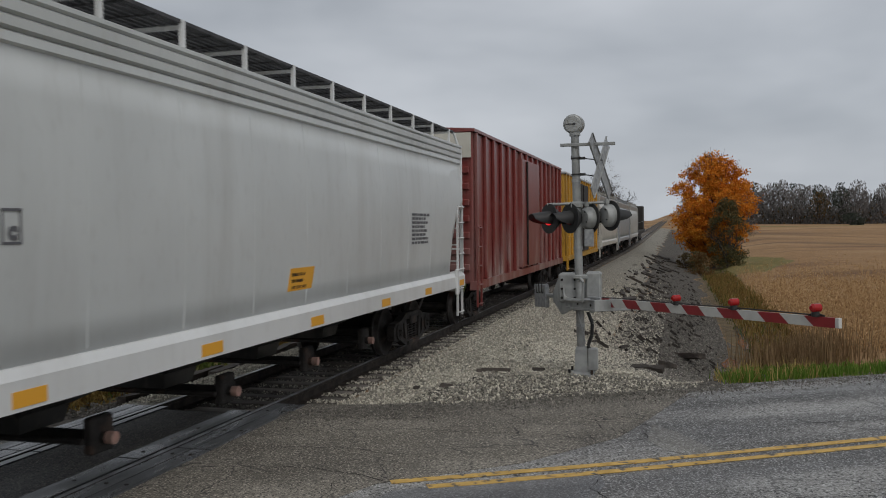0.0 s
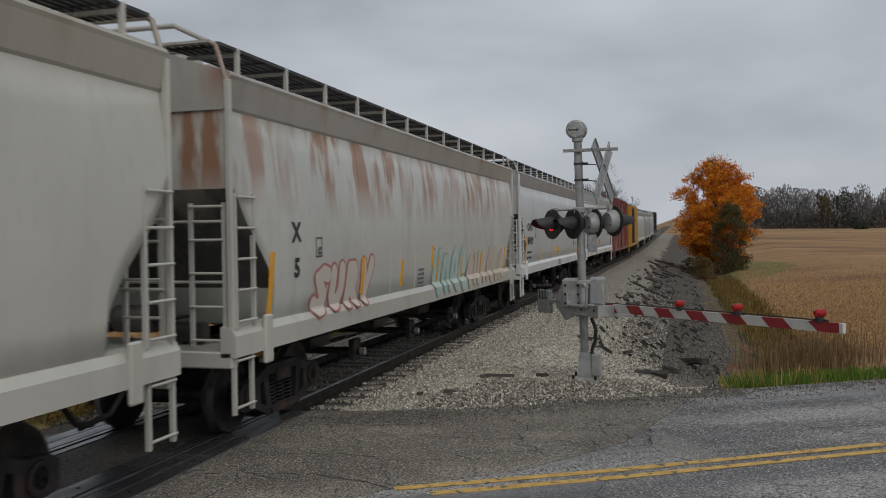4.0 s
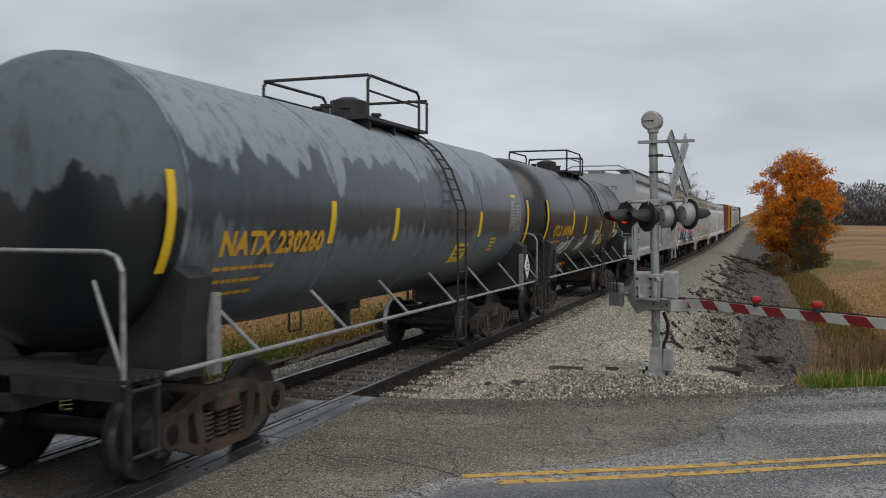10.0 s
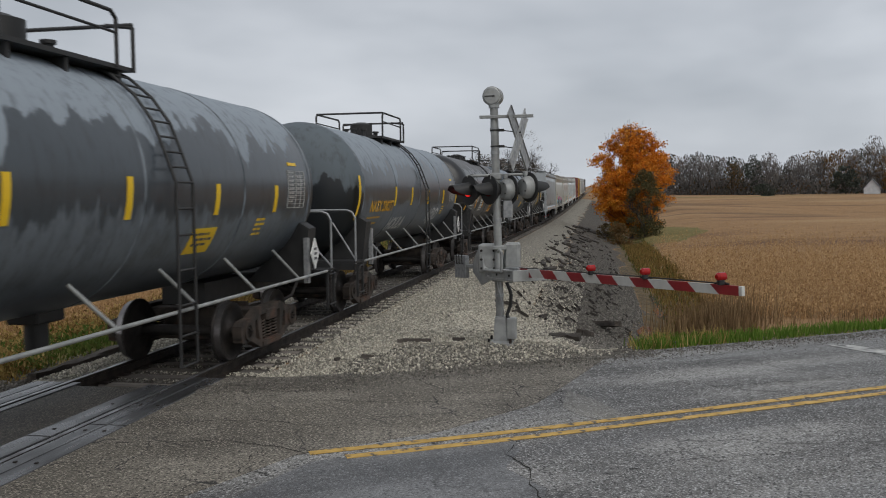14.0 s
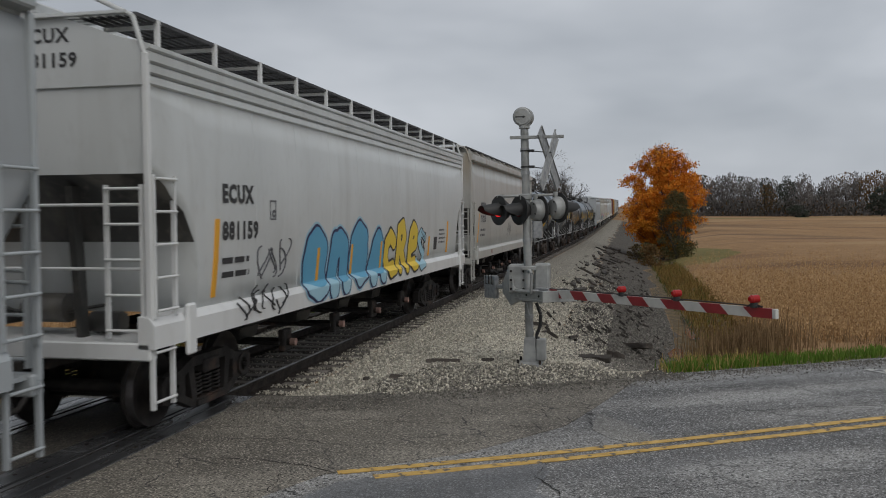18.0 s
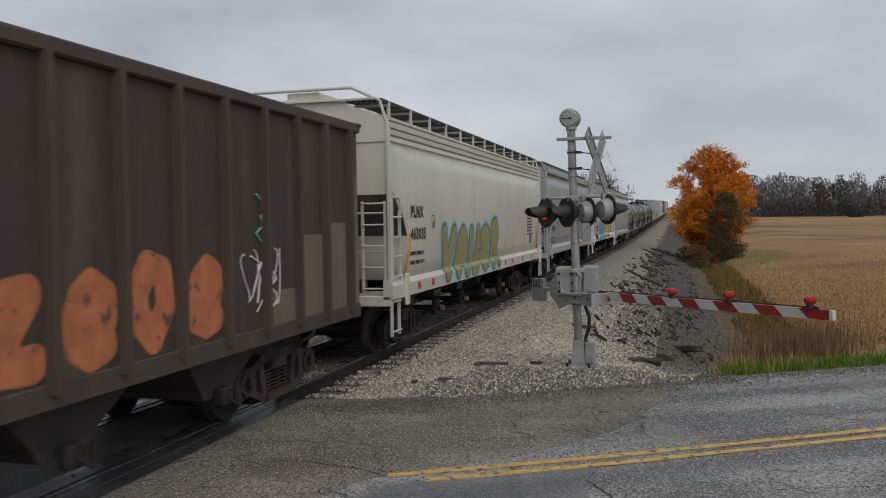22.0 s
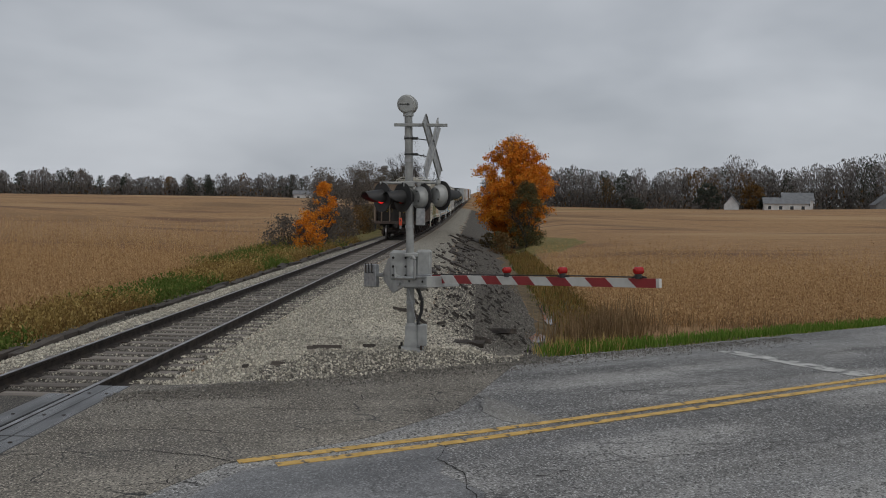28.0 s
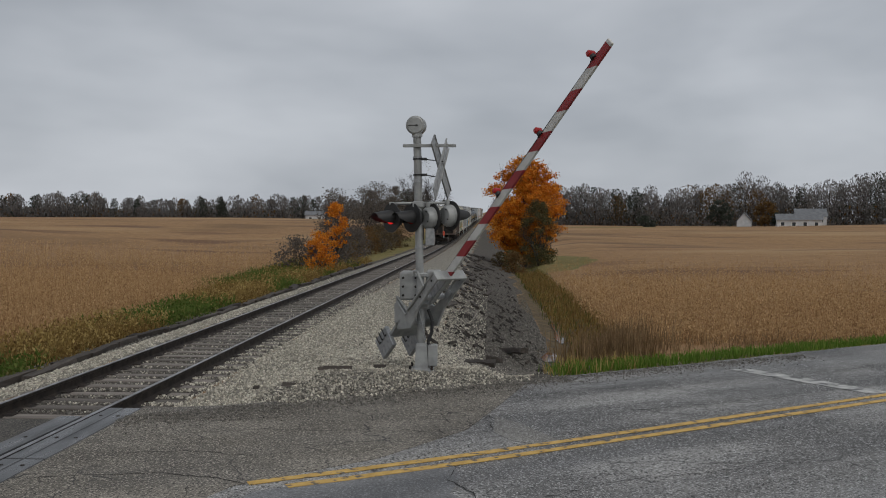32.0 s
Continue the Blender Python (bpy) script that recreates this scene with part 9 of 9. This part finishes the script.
old_tie(-0.55, 16.1, 0.6, -12, 0, 10, 0.03)
for x, y, l, a in ((-2.72, 13.1, 0.45, 5), (-2.9, 13.2, 0.3, 20), (-3.3, 12.3, 0.22, -20), (-3.9, 12.75, 0.1, 40), (-2.1, 13.4, 0.2, 0)):
    g = Geo().loft([[(u, -0.035, 0), (u, 0.035, 0), (u, 0.02, 0.05)] for u in (-l / 2, 0, l / 2)], smooth=False)
    tagged(part("wood_scrap", g, M_OLDTIE, at=pose(x, y, ground_z(x, y) + 0.015, 0, 0, a)), "dark splinter of wood lying on gravel", "wood scrap", "wood scraps")

stones("bank_rubble", 5000, lambda r: (TRACK - r.uniform(2.1, 3.3), 11 + abs(r.normal(0, 16))), 0.012, 0.045, M_DARKSTONE, "dark rubble beside the ballast", 99)

# splinters and rotten wood strewn over the bank
rng = np.random.default_rng(97)
g = Geo()
for _ in range(330):
    y = 21 + abs(rng.normal(0, 20))
    x = TRACK + rng.uniform(3.6, 7.2) - 0.012 * (y - 17)
    l, w, a = rng.uniform(0.06, 0.4), rng.uniform(0.012, 0.045), rng.normal(1.7, 0.5)
    dx, dy, z = math.cos(a) * l / 2, math.sin(a) * l / 2, ground_z(x, y) + 0.02
    za, zb = ground_z(x - dx, y - dy) + 0.03, ground_z(x + dx, y + dy) + 0.03 + rng.uniform(0, 0.05)
    nx, ny = -math.sin(a) * w, math.cos(a) * w
    g.loft([[(x - dx - nx, y - dy - ny, za), (x - dx + nx, y - dy + ny, za), (x - dx, y - dy, za + w * 1.6)], [(x + dx - nx, y + dy - ny, zb), (x + dx + nx, y + dy + ny, zb), (x + dx, y + dy, zb + w * 1.6)]], smooth=False)
me = bpy.data.meshes.new("wood_debris")
me.from_pydata(g.v, [], g.f)
me.materials.append(M_OLDTIE)
tagged(new("wood_debris", me), "dark splinters of rotten ties strewn on the bank", "wood debris", kind="stuff")

# ditch water
M_WATER = plain("ditch_water", (0.10, 0.10, 0.095), 0.06)
for name_, pts in (("puddle", [(1.1, 23.0), (1.5, 23.1), (1.55, 24.2), (1.3, 24.8), (1.05, 23.8)]), ("puddle", [(1.9, 27.6), (2.2, 28.0), (2.35, 30.0), (2.2, 33.5), (1.95, 34.0), (1.95, 31.0), (1.8, 29.0)])):
    zz = max(ground_z(x, y) for x, y in pts) + 0.03
    g = Geo().loft([[(x, y, zz - 0.03) for x, y in pts], [(x, y, zz) for x, y in pts]], smooth=False)
    tagged(part(name_, g, M_WATER), "shallow grey water standing in the ditch", "puddle", "ditch puddles")

# ---------------------------------------------------------------- farm buildings far off
M_SIDING = mat("white_siding", (0.6, 0.61, 0.62), (0.5, 0.51, 0.52), 0.7, scale=1, fine=8, bump=0.05)
M_ROOFG = mat("grey_shingle_roof", (0.17, 0.18, 0.19), (0.13, 0.135, 0.145), 0.8, scale=1, fine=8, bump=0.1)
M_PANE = plain("dark_window_pane", (0.03, 0.035, 0.04), 0.1)


def house(name, x, y, yaw, w, d, h, roof, label, windows=3, wall=None):
    z = field_z(x, y) - 0.3
    t = thing(name, label, "house", pose(x, y, z, 0, 0, yaw))
    part("wall", Geo().box(-w / 2, w / 2, -d / 2, d / 2, 0, h), wall or M_SIDING, t)
    g = Geo().loft([[(xx, -d / 2 - 0.4, h - 0.1), (xx, 0, h + roof), (xx, d / 2 + 0.4, h - 0.1), (xx, 0, h + roof - 0.25)] for xx in (-w / 2 - 0.4, w / 2 + 0.4)], smooth=False)
    part("roof", g, M_ROOFG, t)
    for s in (-1, 1):
        part("gable", Geo().loft([[(s * w / 2, -d / 2, h), (s * w / 2, d / 2, h), (s * w / 2, 0, h + roof - 0.3)], [(s * (w / 2 - 0.2), -d / 2, h), (s * (w / 2 - 0.2), d / 2, h), (s * (w / 2 - 0.2), 0, h + roof - 0.3)]], smooth=False), wall or M_SIDING, t)
    for k in range(windows):
        xx = -w / 2 + w * (k + 0.5) / windows
        win = part("window", Geo().box(xx - 0.65, xx + 0.65, -d / 2 - 0.06, -d / 2 + 0.02, h - 2.0, h - 0.7), M_WHITE, t)
        part("pane", Geo().box(xx - 0.5, xx + 0.5, -d / 2 - 0.09, -d / 2 - 0.065, h - 1.9, h - 0.8), M_PANE, win)
    return t


house("farmhouse", 102, 283, -14, 9, 9, 3.4, 2.5, "white two-storey farmhouse with grey roof", 3)
house("farmhouse_wing", 96, 276, -14, 13, 7, 2.3, 1.9, "low white wing of the farmhouse", 4)
house("shed", 82.5, 287, 70, 4.5, 4.5, 2.0, 3.0, "small white gabled shed beside an orange tree", 1)
house("barn", 131, 284, 80, 7, 8, 2.2, 3.6, "grey gabled barn by the woods", 2, M_ROOFG)
house("distant_house", -66, 318, 10, 7, 7, 1.9, 1.5, "white house far off among trees", 2)
tree("yard_tree", (88.5, 285), 9.0, 7.0, 1500, L_WOODSO, "rust-orange tree beside the shed", 120, 0.4, depth=2)
tree("yard_conifer", (90.5, 280), 4.6, 3.2, 800, L_WOODSG, "small dark conifer in the farm yard", 121, 0.3, depth=2, pointed=True)
tree("yard_conifer", (75.5, 290), 9.0, 8.0, 1500, L_WOODSG, "dark pine beside the farm", 122, 0.4, depth=2)
tree("field_bush", (46, 262), 3.4, 6.0, 900, L_WOODSG, "low bush on the field edge", 123, 0.3, depth=2)
# ---------------------------------------------------------------- what moves


def motions():
    for car, y0 in TRAIN:
        walk(car, train_rows(y0))
    # every axle rolls: 9.7 m/s on wheels of 0.44 m radius
    turns = [(t, math.degrees((9.7012 * t + 0.0040664 * t * t) / WHEEL_R)) for t in [i / 15 for i in range(481)]]
    rolling = {}
    for _, _, dy, w in WHEELSETS:
        if dy not in rolling:
            walk(w, [(t, pose(0, dy, WHEEL_R, -a, 0, 0)) for t, a in turns])
            rolling[dy] = w.animation_data
        else:
            # all axles in the same place of their trucks roll alike
            w.rotation_mode = "QUATERNION"
            keys = w.animation_data_create()
            keys.action, keys.action_slot = rolling[dy].action, rolling[dy].action_slot
    walk(gate, [(t, pose(*PIVOT, 0, -a, -56 + 0.135 * a)) for t, a in GATE_ROWS])


motions()
